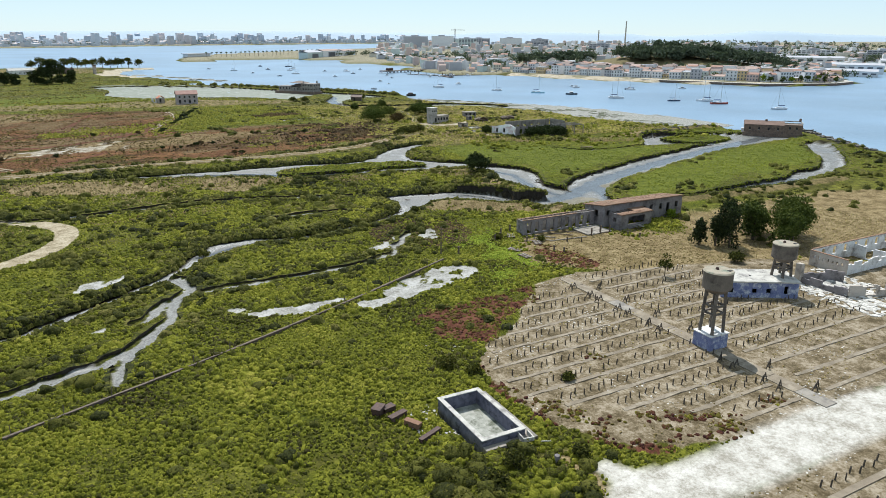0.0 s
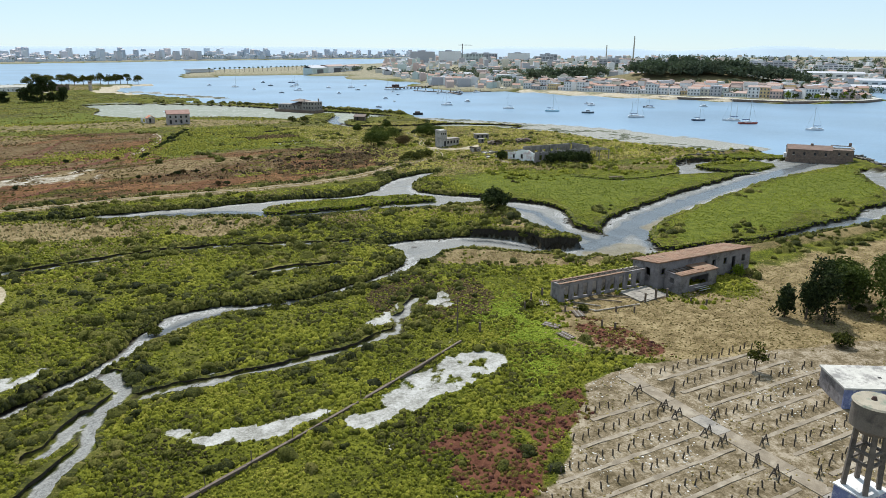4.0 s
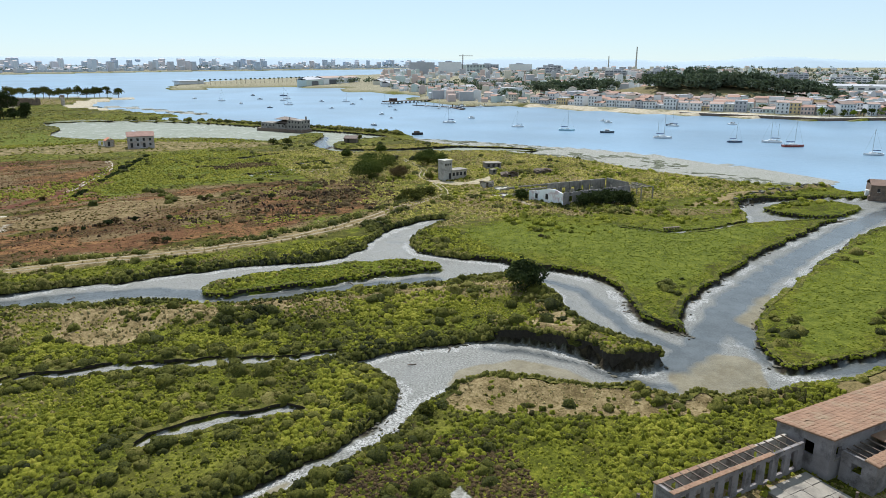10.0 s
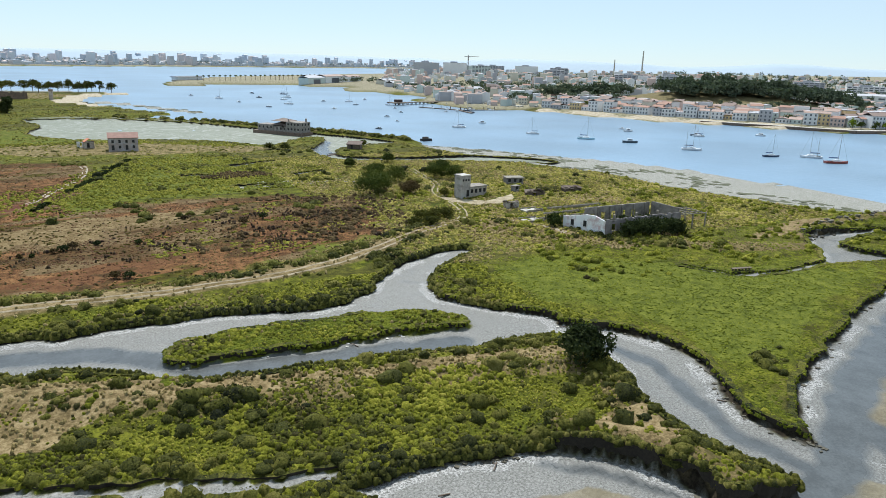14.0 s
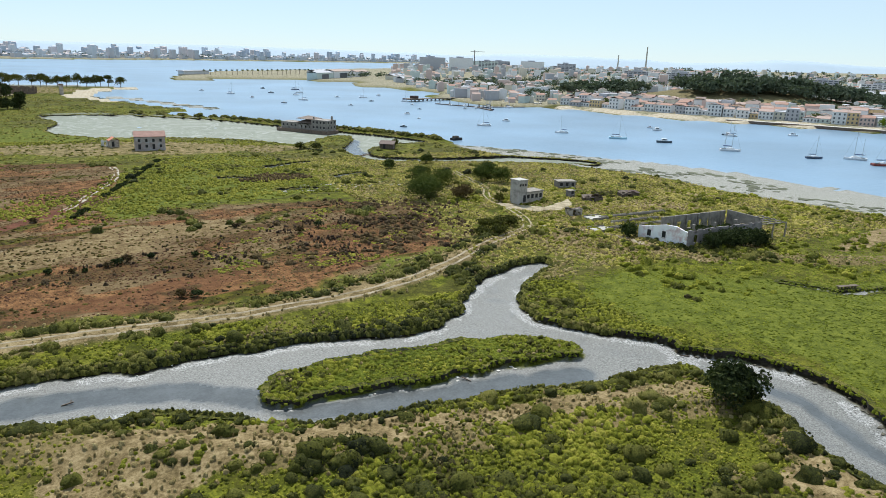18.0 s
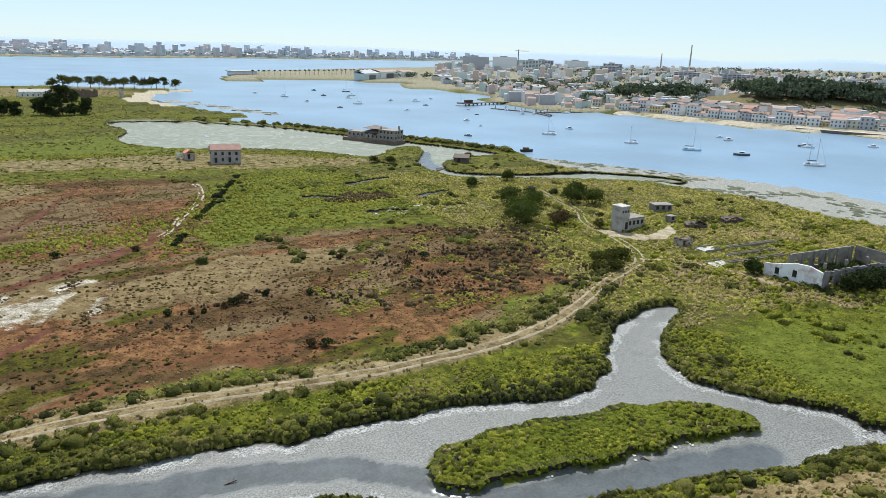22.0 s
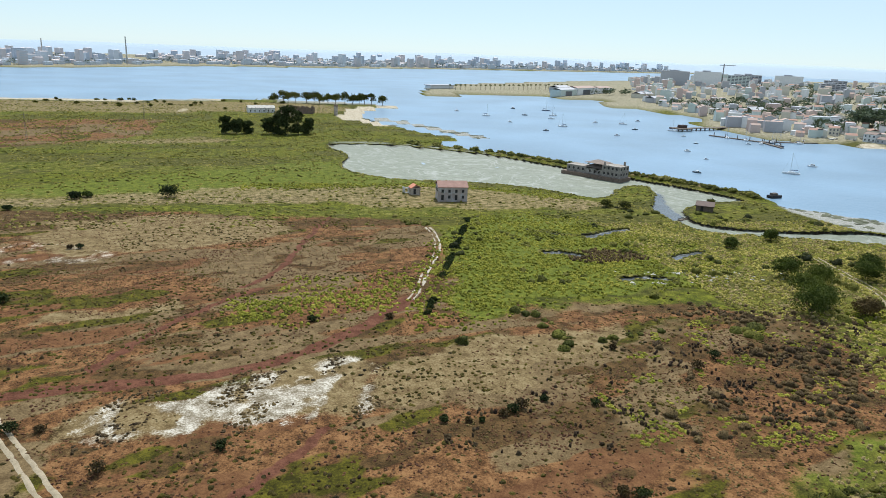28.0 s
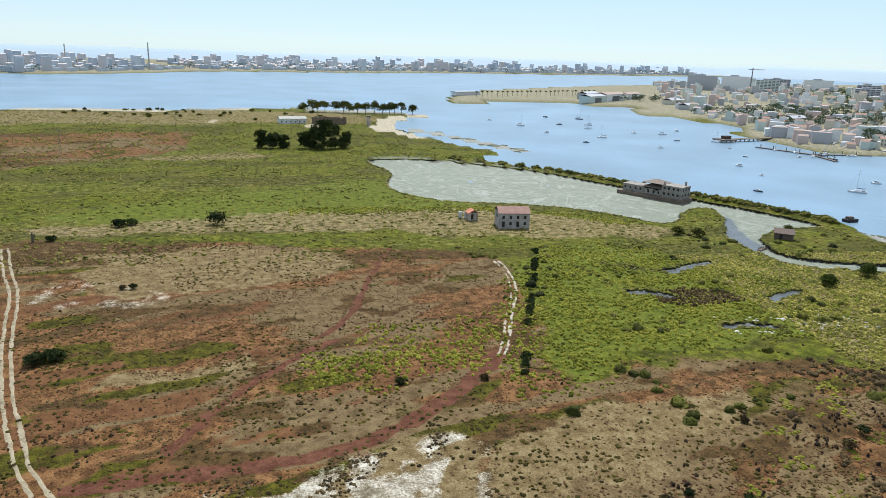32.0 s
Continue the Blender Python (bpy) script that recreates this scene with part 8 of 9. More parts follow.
for k, (tx, ty, tr) in enumerate(((-66.5, 491.5, 4.2), (-97, 492, 2.2), (-101, 489, 2.6), (-118, 470, 1.6), (-84.5, 371.2, 2.4), (-88, 369.8, 2.2))):
    bush("meadow_bush", tx, ty, tr, tr * 1.05, DARK_LEAF if k != 1 else TREE_LEAF, "dark rounded bush in the pale meadow", "meadow bushes", 900, 0.32, 130 + k)
dead = thing("dead_tree_stump", -123, 468, 0, "broken grey dead tree stump", "stump")
bm = bmesh.new()
pillar(bm, 0, 0, -0.3, 3.6, 0.5, 0.25)
beam(bm, (0, 0, 1.8), (0.9, 0.2, 3.0), 0.25)
part("trunk", bm, WOOD, dead)
# ditch line of shrubs towards the house
x, y = rng.uniform(0, 1, 520), rng.normal(0, 0.5, 520)
x, y = x[value_noise(x * 97, x * 0, 3.0, 401) > 0.42], y[value_noise(x * 97, x * 0, 3.0, 401) > 0.42]
dx_, dy_ = 15 + 33 * x + y, 353 + 97 * x
ob = leaf_object("ditch_shrubs", leaf_cloud(dx_, dy_, sample(ground_h, dx_, dy_) + 0.2, spread(x, 0.35, 0.75), spread(x, 0.35, 0.75), spread(x, 0.35, 0.7), 40, spread(x, 0.12, 0.24)), DARK_LEAF)
tagged(ob, "dark line of rushes along the drainage ditch", "rushes", kind="stuff")

# northern spit
for k, (tx, ty, tt, tr) in enumerate(((-65, 705, 12, 5), (-58, 703, 10, 4.5), (-51, 706, 8.5, 4.5), (-36, 706, 11, 5), (-30, 708, 16, 5.5), (-23, 706, 21, 6), (-16, 705, 18, 5.5), (-9, 707, 12, 4.5), (-27, 700, 13, 5))):
    tree("eucalyptus", tx, ty, tt, tr, DARK_LEAF, "dark tall eucalyptus in a clump on the meadow", "tree", "eucalyptus clump", 0.35, 0.05, 2600, 0.55, "round", 12, 150 + k)
for k in range(15):
    px, py = -42 + k * 8.2 + debris.uniform(-2, 2), 978 + debris.uniform(-8, 10)
    tree("umbrella_pine", px, py, debris.uniform(9, 12.5), debris.uniform(5, 7.5), SHRUB_LEAF, "broad umbrella pine with a green crown on the sand spit", "tree", "umbrella pines", 0.35, 0.4, 1300, 0.5, "round", 8, 170 + k)
for k in range(34):
    px, py = debris.uniform(-260, -20), debris.uniform(880, 985)
    bush("spit_bush", px, py, debris.uniform(1.5, 3.2), debris.uniform(1.4, 2.8), SHRUB_LEAF, "low shrub on the sandy spit", "spit bushes", 220, 0.5, 190 + k)
store = thing("old_store", -50, 868, 14, "long white store with a pale roof on the spit", "building")
part("wall", boxes((-12, -4.5, -0.6, 12, 4.5, 4.2)), WHITE_RENDER, store)
part("roof", gable(24, 9, 4.2, 2.0), PALE_CONCRETE, store)
for k in range(6):
    opening(store, -10 + k * 4, -4.52, 1.0)
ruin_n = thing("brick_ruin", -17, 866, -8, "dark red ruined brick works on the spit", "ruin")
part("wall", holed_wall(30, 7.0, 0.6, [(2 + k * 4.5, 1.5, 4 + k * 4.5, 4.5) for k in range(6)], 2.0, 33), STONE, ruin_n).location = (-15, -4, 0)
part("wall", holed_wall(30, 6.0, 0.6, [], 2.5, 34), STONE, ruin_n).location = (-15, 6, 0)
lookout = thing("lookout_tower", 17.5, 853, 0, "old square brick lookout tower by the beach", "tower")
part("shaft", boxes((-1.6, -1.6, -0.5, 1.6, 1.6, 8.0)), OLD_RENDER, lookout)
part("parapet", boxes((-1.9, -1.9, 8.0, 1.9, 1.9, 9.2)), STONE, lookout)
for k, (px, py, pt) in enumerate(((-176, 661, 16), (-133, 780, 15))):
    t = thing("pylon", px, py, 10, "slim lattice power pylon on the meadow", "pylon", "pylons")
    bm = bmesh.new()
    for sx in (-0.5, 0.5):
        beam(bm, (sx, 0, -0.3), (sx * 0.3, 0, pt), 0.12)
    for j in range(8):
        beam(bm, (-0.45 + j * 0.04, 0, j * pt / 8), (0.45 - j * 0.04, 0, (j + 1) * pt / 8), 0.07)
    part("lattice", bm, CONCRETE, t)
    part("crossarm", boxes((-2.2, -0.08, pt - 1.0, 2.2, 0.08, pt - 0.8)), CONCRETE, t)


# ---- boats ----
def hull_mesh(length, beam_w, material, deck_z=0.9):
    """A lofted hull, pointed at the bow, with a flat stern."""
    bm = bmesh.new()
    rows = []
    for k in range(9):
        u = k / 8
        half = beam_w / 2 * (1 - max(0, u - 0.35) ** 2 * 2.3) * (0.86 + 0.14 * min(1, u * 4))
        half = max(half, 0.04)
        xx, sheer = -length / 2 + u * length, deck_z + 0.35 * (u - 0.4) ** 2 * 2
        rows.append([bm.verts.new(p) for p in ((xx, -half, sheer), (xx, -half * 0.85, 0.1), (xx * 0.96, 0, -0.45), (xx, half * 0.85, 0.1), (xx, half, sheer))])
    for a, b in zip(rows[:-1], rows[1:]):
        for j in range(4):
            bm.faces.new([a[j], b[j], b[j + 1], a[j + 1]])
        bm.faces.new([a[4], b[4], b[0], a[0]])
    bm.faces.new(rows[0])
    bmesh.ops.recalc_face_normals(bm, faces=bm.faces)
    me = bpy.data.meshes.new("hull")
    bm.to_mesh(me)
    bm.free()
    me.materials.append(material)
    return me


def paint(name, c, rough=0.35):
    return surface(name, tuple(v * 0.85 for v in c), c, 1.0, rough, 0.0)


HULLS = [hull_mesh(10, 3.1, paint("white_gelcoat", (0.75, 0.76, 0.78))), hull_mesh(10, 3.0, paint("navy_hull", (0.05, 0.07, 0.12))), hull_mesh(10.5, 3.1, paint("red_brown_hull", (0.28, 0.06, 0.04))),
         hull_mesh(10, 3.2, paint("pale_blue_hull", (0.4, 0.62, 0.72)))]
HULL_NAMES = ["white", "dark blue", "red-brown", "pale blue"]
WHITE = bpy.data.materials["white_gelcoat"]
ALLOY = surface("mast_alloy", (0.35, 0.35, 0.36), (0.55, 0.55, 0.56), 1.0, 0.4, 0.0, metal=0.6)
CABIN = box_mesh("cabin", WHITE, (-2.0, -0.85, 0.85, 1.8, 0.85, 1.5), (-0.6, -0.7, 1.5, 1.2, 0.7, 1.7))
COCKPIT = box_mesh("cockpit", DARK_OPENING, (-4.2, -0.8, 0.98, -2.2, 0.8, 1.08))
bm = bmesh.new()
pillar(bm, 0.6, 0, 0.9, 13.2, 0.13, 0.09, 6)
MAST = bpy.data.meshes.new("mast")
bm.to_mesh(MAST)
bm.free()
MAST.materials.append(ALLOY)
bm = bmesh.new()
beam(bm, (0.5, 0, 2.2), (-3.8, 0, 2.3), 0.14)
BOOM = bpy.data.meshes.new("boom")
bm.to_mesh(BOOM)
bm.free()
BOOM.materials.append(ALLOY)
SAILBAG = box_mesh("sail_cover", paint("sail_cover_blue", (0.05, 0.08, 0.2), 0.8), (-3.6, -0.14, 2.36, 0.4, 0.14, 2.66))
bm = bmesh.new()
beam(bm, (0.6, 0, 13.0), (4.8, 0, 1.2), 0.05)
beam(bm, (0.6, 0, 13.0), (-4.8, 0, 1.1), 0.05)
STAYS = bpy.data.meshes.new("rigging")
bm.to_mesh(STAYS)
bm.free()
STAYS.materials.append(ALLOY)


def sailboat(x, y, rz, kind, scale=1.0, ketch=False):
    t = thing("sailing_boat", x, y, rz, HULL_NAMES[kind] + (" two-masted" if ketch else "") + " sailing boat moored on the estuary, sails stowed", "boat", "moored sailing boats", SEA_Z)
    t.scale = (scale,) * 3
    shared("hull", HULLS[kind], t)
    shared("cabin", CABIN, t)
    shared("cockpit", COCKPIT, t)
    shared("mast", MAST, t)
    shared("boom", BOOM, t)
    shared("sail_cover", SAILBAG, t)
    shared("rigging", STAYS, t)
    if ketch:
        shared("mizzen_mast", MAST, t, Matrix.Translation((-3.4, 0, 0.3)) @ Matrix.Diagonal((1, 1, 0.72, 1)))
    return t


MOTOR_HULLS = [hull_mesh(6.5, 2.4, WHITE, 0.8), hull_mesh(7.5, 2.4, paint("dark_motor_hull", (0.06, 0.08, 0.1)), 0.9)]
MOTOR_CABIN = box_mesh("cabin", WHITE, (-1.4, -0.8, 0.8, 1.2, 0.8, 1.9), (-1.6, -0.9, 1.9, 1.0, 0.9, 2.0))
MOTOR_GLASS = box_mesh("windscreen", DARK_OPENING, (1.2, -0.75, 1.1, 1.26, 0.75, 1.8), (-1.0, -0.83, 1.3, 0.9, -0.8, 1.75))


def motorboat(x, y, rz, kind, scale=1.0):
    t = thing("motor_boat", x, y, rz, ("white" if kind == 0 else "dark") + " motor boat with a low cabin moored on the estuary", "boat", "moored motor boats", SEA_Z)
    t.scale = (scale,) * 3
    shared("hull", MOTOR_HULLS[kind], t)
    shared("cabin", MOTOR_CABIN, t)
    shared("windscreen", MOTOR_GLASS, t)
    return t


for x, y, kind, s, ketch in ((268, 557, 0, 0.95, 0), (296, 508, 0, 0.85, 0), (312, 473, 3, 1.05, 0), (337, 411, 0, 1.1, 1), (359, 376, 1, 0.9, 0), (378, 366, 0, 1.1, 1), (371, 347, 2, 1.15, 0), (377, 306, 0, 1.0, 0),
                             (170, 890, 0, 0.9, 0), (217, 799, 0, 0.9, 0), (260, 968, 1, 0.9, 0), (290, 830, 0, 0.8, 0), (312, 776, 0, 0.8, 0), (246, 905, 0, 0.85, 0), (403, 466, 0, 0.8, 0), (232, 870, 0, 0.7, 0)):
    sailboat(x, y, -38 + debris.uniform(-16, 16) + 180 * (debris.random() < 0.4), kind, s, bool(ketch))
for x, y, kind, s in ((327, 450, 1, 1.2), (377, 506, 0, 1.0), (453, 456, 0, 1.0), (303, 583, 0, 0.9), (209, 560, 1, 0.7), (177, 830, 0, 0.8), (227, 987, 1, 0.9), (265, 838, 0, 0.8), (279, 782, 1, 0.7), (253, 647, 0, 0.8), (189, 764, 1, 0.7),
                      (405, 470, 1, 1.0), (300, 735, 0, 0.6), (330, 690, 0, 0.6), (240, 735, 0, 0.7), (215, 905, 1, 0.8), (384, 520, 0, 0.7), (245, 610, 0, 0.5), (285, 690, 1, 0.5), (320, 860, 0, 0.8), (150, 940, 0, 0.8)):
    motorboat(x, y, -38 + debris.uniform(-30, 30), kind, s)

# ---- far town ----
WALLS = [surface("town_wall_" + n, tuple(v * 0.85 for v in c), c, 0.3, bump=0.1) for n, c in (("white", (0.72, 0.73, 0.75)), ("cream", (0.6, 0.57, 0.49)), ("pink", (0.58, 0.46, 0.43)), ("grey", (0.42, 0.43, 0.47)), ("ochre", (0.66, 0.5, 0.28)), ("palegreen", (0.55, 0.62, 0.6)))]
ROOFS = [surface("town_roof_" + n, tuple(v * 0.8 for v in c), c, 0.3, bump=0.2) for n, c in (("clay", (0.33, 0.195, 0.15)), ("rose", (0.38, 0.28, 0.245)), ("brown", (0.22, 0.165, 0.145)))]
TOWN_WINDOW = box_mesh("window", surface("town_glass", (0.05, 0.06, 0.08), (0.12, 0.13, 0.16), 1.0, 0.3, 0.0), (-0.6, -0.08, 0, 0.6, 0.05, 1.6))
town = random.Random(11)


def town_house(x, y, rz, w, d, floors, wall, roof, windows=True, flat=False):
    names = {0: "white", 1: "cream", 2: "pink", 3: "grey", 4: "ochre", 5: "pale green"}
    h = floors * 3.0 + 0.4
    t = thing("town_house", x, y, rz, names[wall] + " town house of %s with a %s" % ({1: "one storey", 2: "two storeys", 3: "three storeys", 4: "four storeys"}[floors], "flat roof" if flat else "clay-tiled roof"), "house", "houses across the water")
    part("wall", boxes((-w / 2, -d / 2, -3.0, w / 2, d / 2, h)), WALLS[wall], t)
    if flat:
        part("roof", boxes((-w / 2 - 0.15, -d / 2 - 0.15, h, w / 2 + 0.15, d / 2 + 0.15, h + 0.5)), WALLS[3], t)
    else:
        part("roof", gable(w, d, h, d * 0.15, 0.25, 0.15, town.choice("xxy")), town.choice(ROOFS), t)
    if windows:
        n = max(2, int(w / 2.6))
        for f in range(floors):
            for k in range(n):
                shared("window", TOWN_WINDOW, t, Matrix.Translation((-w / 2 + (k + 0.5) * w / n, -d / 2 - 0.03, 0.9 + f * 3.0)))
    return t


FRONT = [(446, 700), (470, 642), (494, 590), (540, 524), (572, 472), (625, 442), (658, 447), (684, 482)]


def along(points, step_len):
    """Places and headings at even steps along a line."""
    for (ax, ay), (bx4, by4) in zip(points[:-1], points[1:]):
        ln = math.hypot(bx4 - ax, by4 - ay)
        k = max(1, int(ln / step_len))
        for i in range(k):
            f = (i + 0.5) / k
            yield ax + (bx4 - ax) * f, ay + (by4 - ay) * f, math.degrees(math.atan2(by4 - ay, bx4 - ax))


for row in range(5):
    off = row * 17
    line = [(x + off * 0.8, y + off * 0.6) for x, y in (FRONT if row < 2 else FRONT[:6] if row < 4 else FRONT[:4])]
    for x, y, head in along(line, 9.5 if row == 0 else 11):
        w = town.uniform(8.5, 11.5)
        town_house(x + town.uniform(-2, 2), y + town.uniform(-2, 2), head + town.uniform(-4, 4), w, town.uniform(8, 11), town.choice((1, 2, 2, 3) if row < 3 else (2, 3, 3)), town.choice((0, 0, 0, 0, 0, 1, 2, 4, 5, 3)), 0, row < 2, town.random() < 0.12)
front_trees = [(x + town.uniform(-6, 10), y + town.uniform(-4, 8)) for x, y, _ in along([(x + 8, y + 6) for x, y in FRONT], 13) if town.random() < 0.7]
# church-like gabled house on the quay
town_house(590, 459, -28, 13, 14, 3, 0, 0)
quay = thing("stone_quay", 0, 0, 0, "dark stone quay wall along the town front", "quay", z=0)
for (ax, ay), (bx4, by4) in zip(((492, 544), (521, 498), (549, 448), (621, 427), (660, 434), (691, 474)), ((521, 498), (549, 448), (621, 427), (660, 434), (691, 474), (740, 520))):
    bm = bmesh.new()
    beam(bm, (ax, ay, -0.8), (bx4, by4, -0.8), 2.4, 3.2)
    part("wall", bm, STONE, quay)
    bm = bmesh.new()
    beam(bm, (ax + 2, ay + 3, 0.75), (bx4 + 2, by4 + 3, 0.75), 7.0, 0.3)
    part("promenade", bm, PALE_CONCRETE, quay)
for k in range(9):
    tree("quay_tree", 560 + k * 9 + town.uniform(-3, 3), 458 - k * 3 + town.uniform(-2, 2), town.uniform(5, 8), town.uniform(2.5, 4), BRIGHT_LEAF if k % 3 == 0 else TREE_LEAF, "leafy tree on the town quay", "tree", "quay trees", 0.25, 0.3, 400, 0.5, "round", 6, 300 + k)

# inland blocks: houses, flats, sheds; the furthest stand joined
def joined_houses(name, rows, walls, roofs, label):
    """Many far houses as one mesh: rows of x, y, z, turn, width, depth, height, rise, wall, roof."""
    verts, faces, mats = [], [], []
    for x, y, z, rz, w, d, h, rise, wall, roof in rows:
        c, s = math.cos(radians(rz)), math.sin(radians(rz))
        b = len(verts)
        for px, py, pz in ((-w / 2, -d / 2, -4), (w / 2, -d / 2, -4), (w / 2, d / 2, -4), (-w / 2, d / 2, -4), (-w / 2, -d / 2, h), (w / 2, -d / 2, h), (w / 2, d / 2, h), (-w / 2, d / 2, h),
                           (-w / 2, -d * 0.02, h + rise), (w / 2, -d * 0.02, h + rise), (w / 2, d * 0.02, h + rise), (-w / 2, d * 0.02, h + rise)):
            verts.append((x + px * c - py * s, y + px * s + py * c, z + pz))
        for f, mat in (((0, 1, 5, 4), wall), ((1, 2, 6, 5), wall), ((2, 3, 7, 6), wall), ((3, 0, 4, 7), wall), ((4, 5, 9, 8), roof), ((6, 7, 11, 10), roof), ((5, 6, 10, 9), wall), ((7, 4, 8, 11), wall), ((8, 9, 10, 11), roof)):
            faces.append([b + k for k in f])
            mats.append(mat)
    me = quick_mesh(name, verts, faces)
    for mat in walls + roofs:
        me.materials.append(mat)
    me.polygons.foreach_set("material_index", np.array(mats, np.int32))
    return tagged(new(name, me), label, "houses", kind="stuff")


far_rows = []
for k in range(1500):
    near = k < 110
    bearing = radians(town.uniform(24, 66))
    dist = 700 + (260 if near else 1500) * town.random() ** (1.0 if near else 1.3)
    x, y = 19 + math.sin(bearing) * dist, 145 + math.cos(bearing) * dist
    if sample(COVER["land"], np.array([x]), np.array([y]))[0] > -12 or math.hypot((x - 668) / 120, (y - 668) / 105) < 1.0 or math.hypot(x - 590, y - 830) < 75:
        continue
    turn, w, d = town.choice((-40, 50, -25, 65)) + town.uniform(-8, 8), town.uniform(7, 11) if near else town.uniform(7, 14), town.uniform(7, 10)
    if near:
        town_house(x, y, turn, w, d, town.choice((1, 2, 2, 3)), town.choice((0, 0, 0, 1, 2, 5)), 0, k % 7 == 0, town.random() < 0.35)
    else:
        flat = town.random() < 0.45
        far_rows.append((x, y, height(x, y), turn, w * (1.2 if flat else 0.8), d, 3.0 * town.choice((1, 1, 2, 2, 3) if dist < 1100 else (1, 2, 2, 3, 3, 5)) + 0.4, 0.4 if flat else d * 0.2, town.choice((0, 0, 0, 1, 2, 3, 5)), 6 + (town.randrange(3) if not flat else town.choice((3, 3, 1)))))
joined_houses("far_houses", far_rows, WALLS, ROOFS + [WALLS[3]], "white, pink and cream houses spread over the plateau far behind the town")


def apartment_block(x, y, rz, w, d, floors, wall, label):
    t = thing("apartment_block", x, y, rz, label, "apartment block", "apartment blocks")
    h = floors * 3.0
    part("wall", boxes((-w / 2, -d / 2, -4.0, w / 2, d / 2, h)), wall, t)
    part("roof", boxes((-w / 2, -d / 2, h, w / 2, d / 2, h + 0.6), (-w * 0.2, -d * 0.2, h + 0.6, w * 0.1, d * 0.2, h + 3.2)), WALLS[3], t)
    bands = bpy.data.materials["town_glass"]
    n = max(3, int(w / 7))
    for f in range(floors):
        for k in range(n):
            c = -w / 2 + (k + 0.5) * w / n
            part("balcony_window", boxes((c - w / n * 0.36, -d / 2 - 0.1, f * 3 + 0.9, c + w / n * 0.36, -d / 2 + 0.02, f * 3 + 2.4)), bands, t) if floors <= 9 and n * floors < 60 else None
    return t


for x, y, rz, w, f in ((790, 1640, -25, 60, 10), (850, 1610, -28, 55, 10), (905, 1580, -28, 45, 8), (980, 1790, -30, 60, 8), (1040, 1740, -30, 55, 8), (1110, 1690, -32, 60, 8), (1010, 1420, -35, 40, 7), (930, 1330, -30, 40, 6),
                       (1080, 860, -50, 45, 6), (1140, 800, -50, 60, 5), (1110, 930, -48, 50, 5), (1180, 700, -55, 60, 6), (1060, 1010, -45, 50, 5), (1230, 640, -58, 40, 9), (1010, 1080, -42, 60, 5), (960, 1140, -40, 55, 5)):
    apartment_block(x, y, rz, w, 14, f, WALLS[town.choice((3, 3, 0, 5))], "long pale apartment block far behind the town")
for x, y, rz, w, d, h in ((980, 700, -52, 90, 30, 9), (1050, 590, -55, 80, 34, 9), (900, 800, -45, 60, 26, 8), (860, 560, -58, 70, 24, 8), (790, 520, -60, 60, 18, 7)):
    t = thing("factory_hall", x, y, rz, "long low white factory hall beyond the wooded hill", "building", "factory halls")
    part("wall", boxes((-w / 2, -d / 2, -4, w / 2, d / 2, h)), WALLS[0], t)
    part("roof", gable(w, d, h, 2.2, 0.3, 0.3), WALLS[3], t)
    for k in range(7):
        part("window_band", boxes((-w / 2 + (k + 0.2) * w / 7, -d / 2 - 0.15, h * 0.5, -w / 2 + (k + 0.8) * w / 7, -d / 2 + 0.02, h * 0.75)), bpy.data.materials["town_glass"], t)


def wood(name, places, low, high, leaves, material, label):
    x, y = np.array(places).T
    r = spread(x, low, high)
    z = sample(ground_h, x, y) + r * 1.0
    ob = leaf_object(name, leaf_cloud(x, y, z, r, r, r * spread(x, 0.7, 1.1), leaves, r * 0.22), material)
    return tagged(ob, label, "wood", kind="stuff")


def blob(cx, cy, rx, ry, turn, count):
    a, q = rng.uniform(0, 6.28, count), np.sqrt(rng.uniform(0, 1, count))
    u, v = np.cos(a) * rx * q, np.sin(a) * ry * q
    c, s = math.cos(radians(turn)), math.sin(radians(turn))
    return np.stack([cx + u * c - v * s, cy + u * s + v * c], -1)


wood("hill_wood", np.concatenate([blob(640, 668, 52, 24, -48, 100), blob(695, 632, 70, 30, -50, 150), blob(640, 716, 20, 16, -48, 24), blob(730, 590, 44, 18, -50, 40)]), 3.5, 8.5, 120, HAZE_LEAF, "dark green pine wood on the hill behind the town")
wood("park_wood", np.concatenate([blob(552, 784, 34, 24, -50, 60), blob(590, 760, 16, 14, -50, 14)]), 4.0, 8.0, 150, HAZE_LEAF, "dark green wooded park above the beach houses")
wood("town_trees", np.concatenate([blob(650, 560, 90, 14, -48, 60), blob(720, 520, 60, 20, -50, 40), blob(460, 760, 20, 14, 0, 16), blob(760, 900, 300, 150, -45, 330), blob(560, 960, 160, 90, -50, 170), blob(520, 760, 70, 40, -50, 60), blob(1080, 950, 420, 200, -48, 420), blob(1300, 1400, 500, 260, -45, 300), blob(480, 900, 50, 30, 0, 24), blob(470, 1260, 40, 20, 20, 24), blob(1000, 1300, 300, 160, -45, 130)]), 2.5, 5.5, 40, HAZE_LEAF, "scattered green trees among the far houses")
wood("plateau_wood", np.concatenate([blob(1450, 780, 420, 150, -50, 150), blob(1750, 1250, 500, 200, -45, 150), blob(1150, 620, 200, 80, -50, 60)]), 5, 9, 40, HAZE_LEAF, "scattered dark woods on the plateau beyond the town")
wood("front_trees", front_trees, 2.0, 4.2, 90, TREE_LEAF, "green garden trees between the waterfront houses")
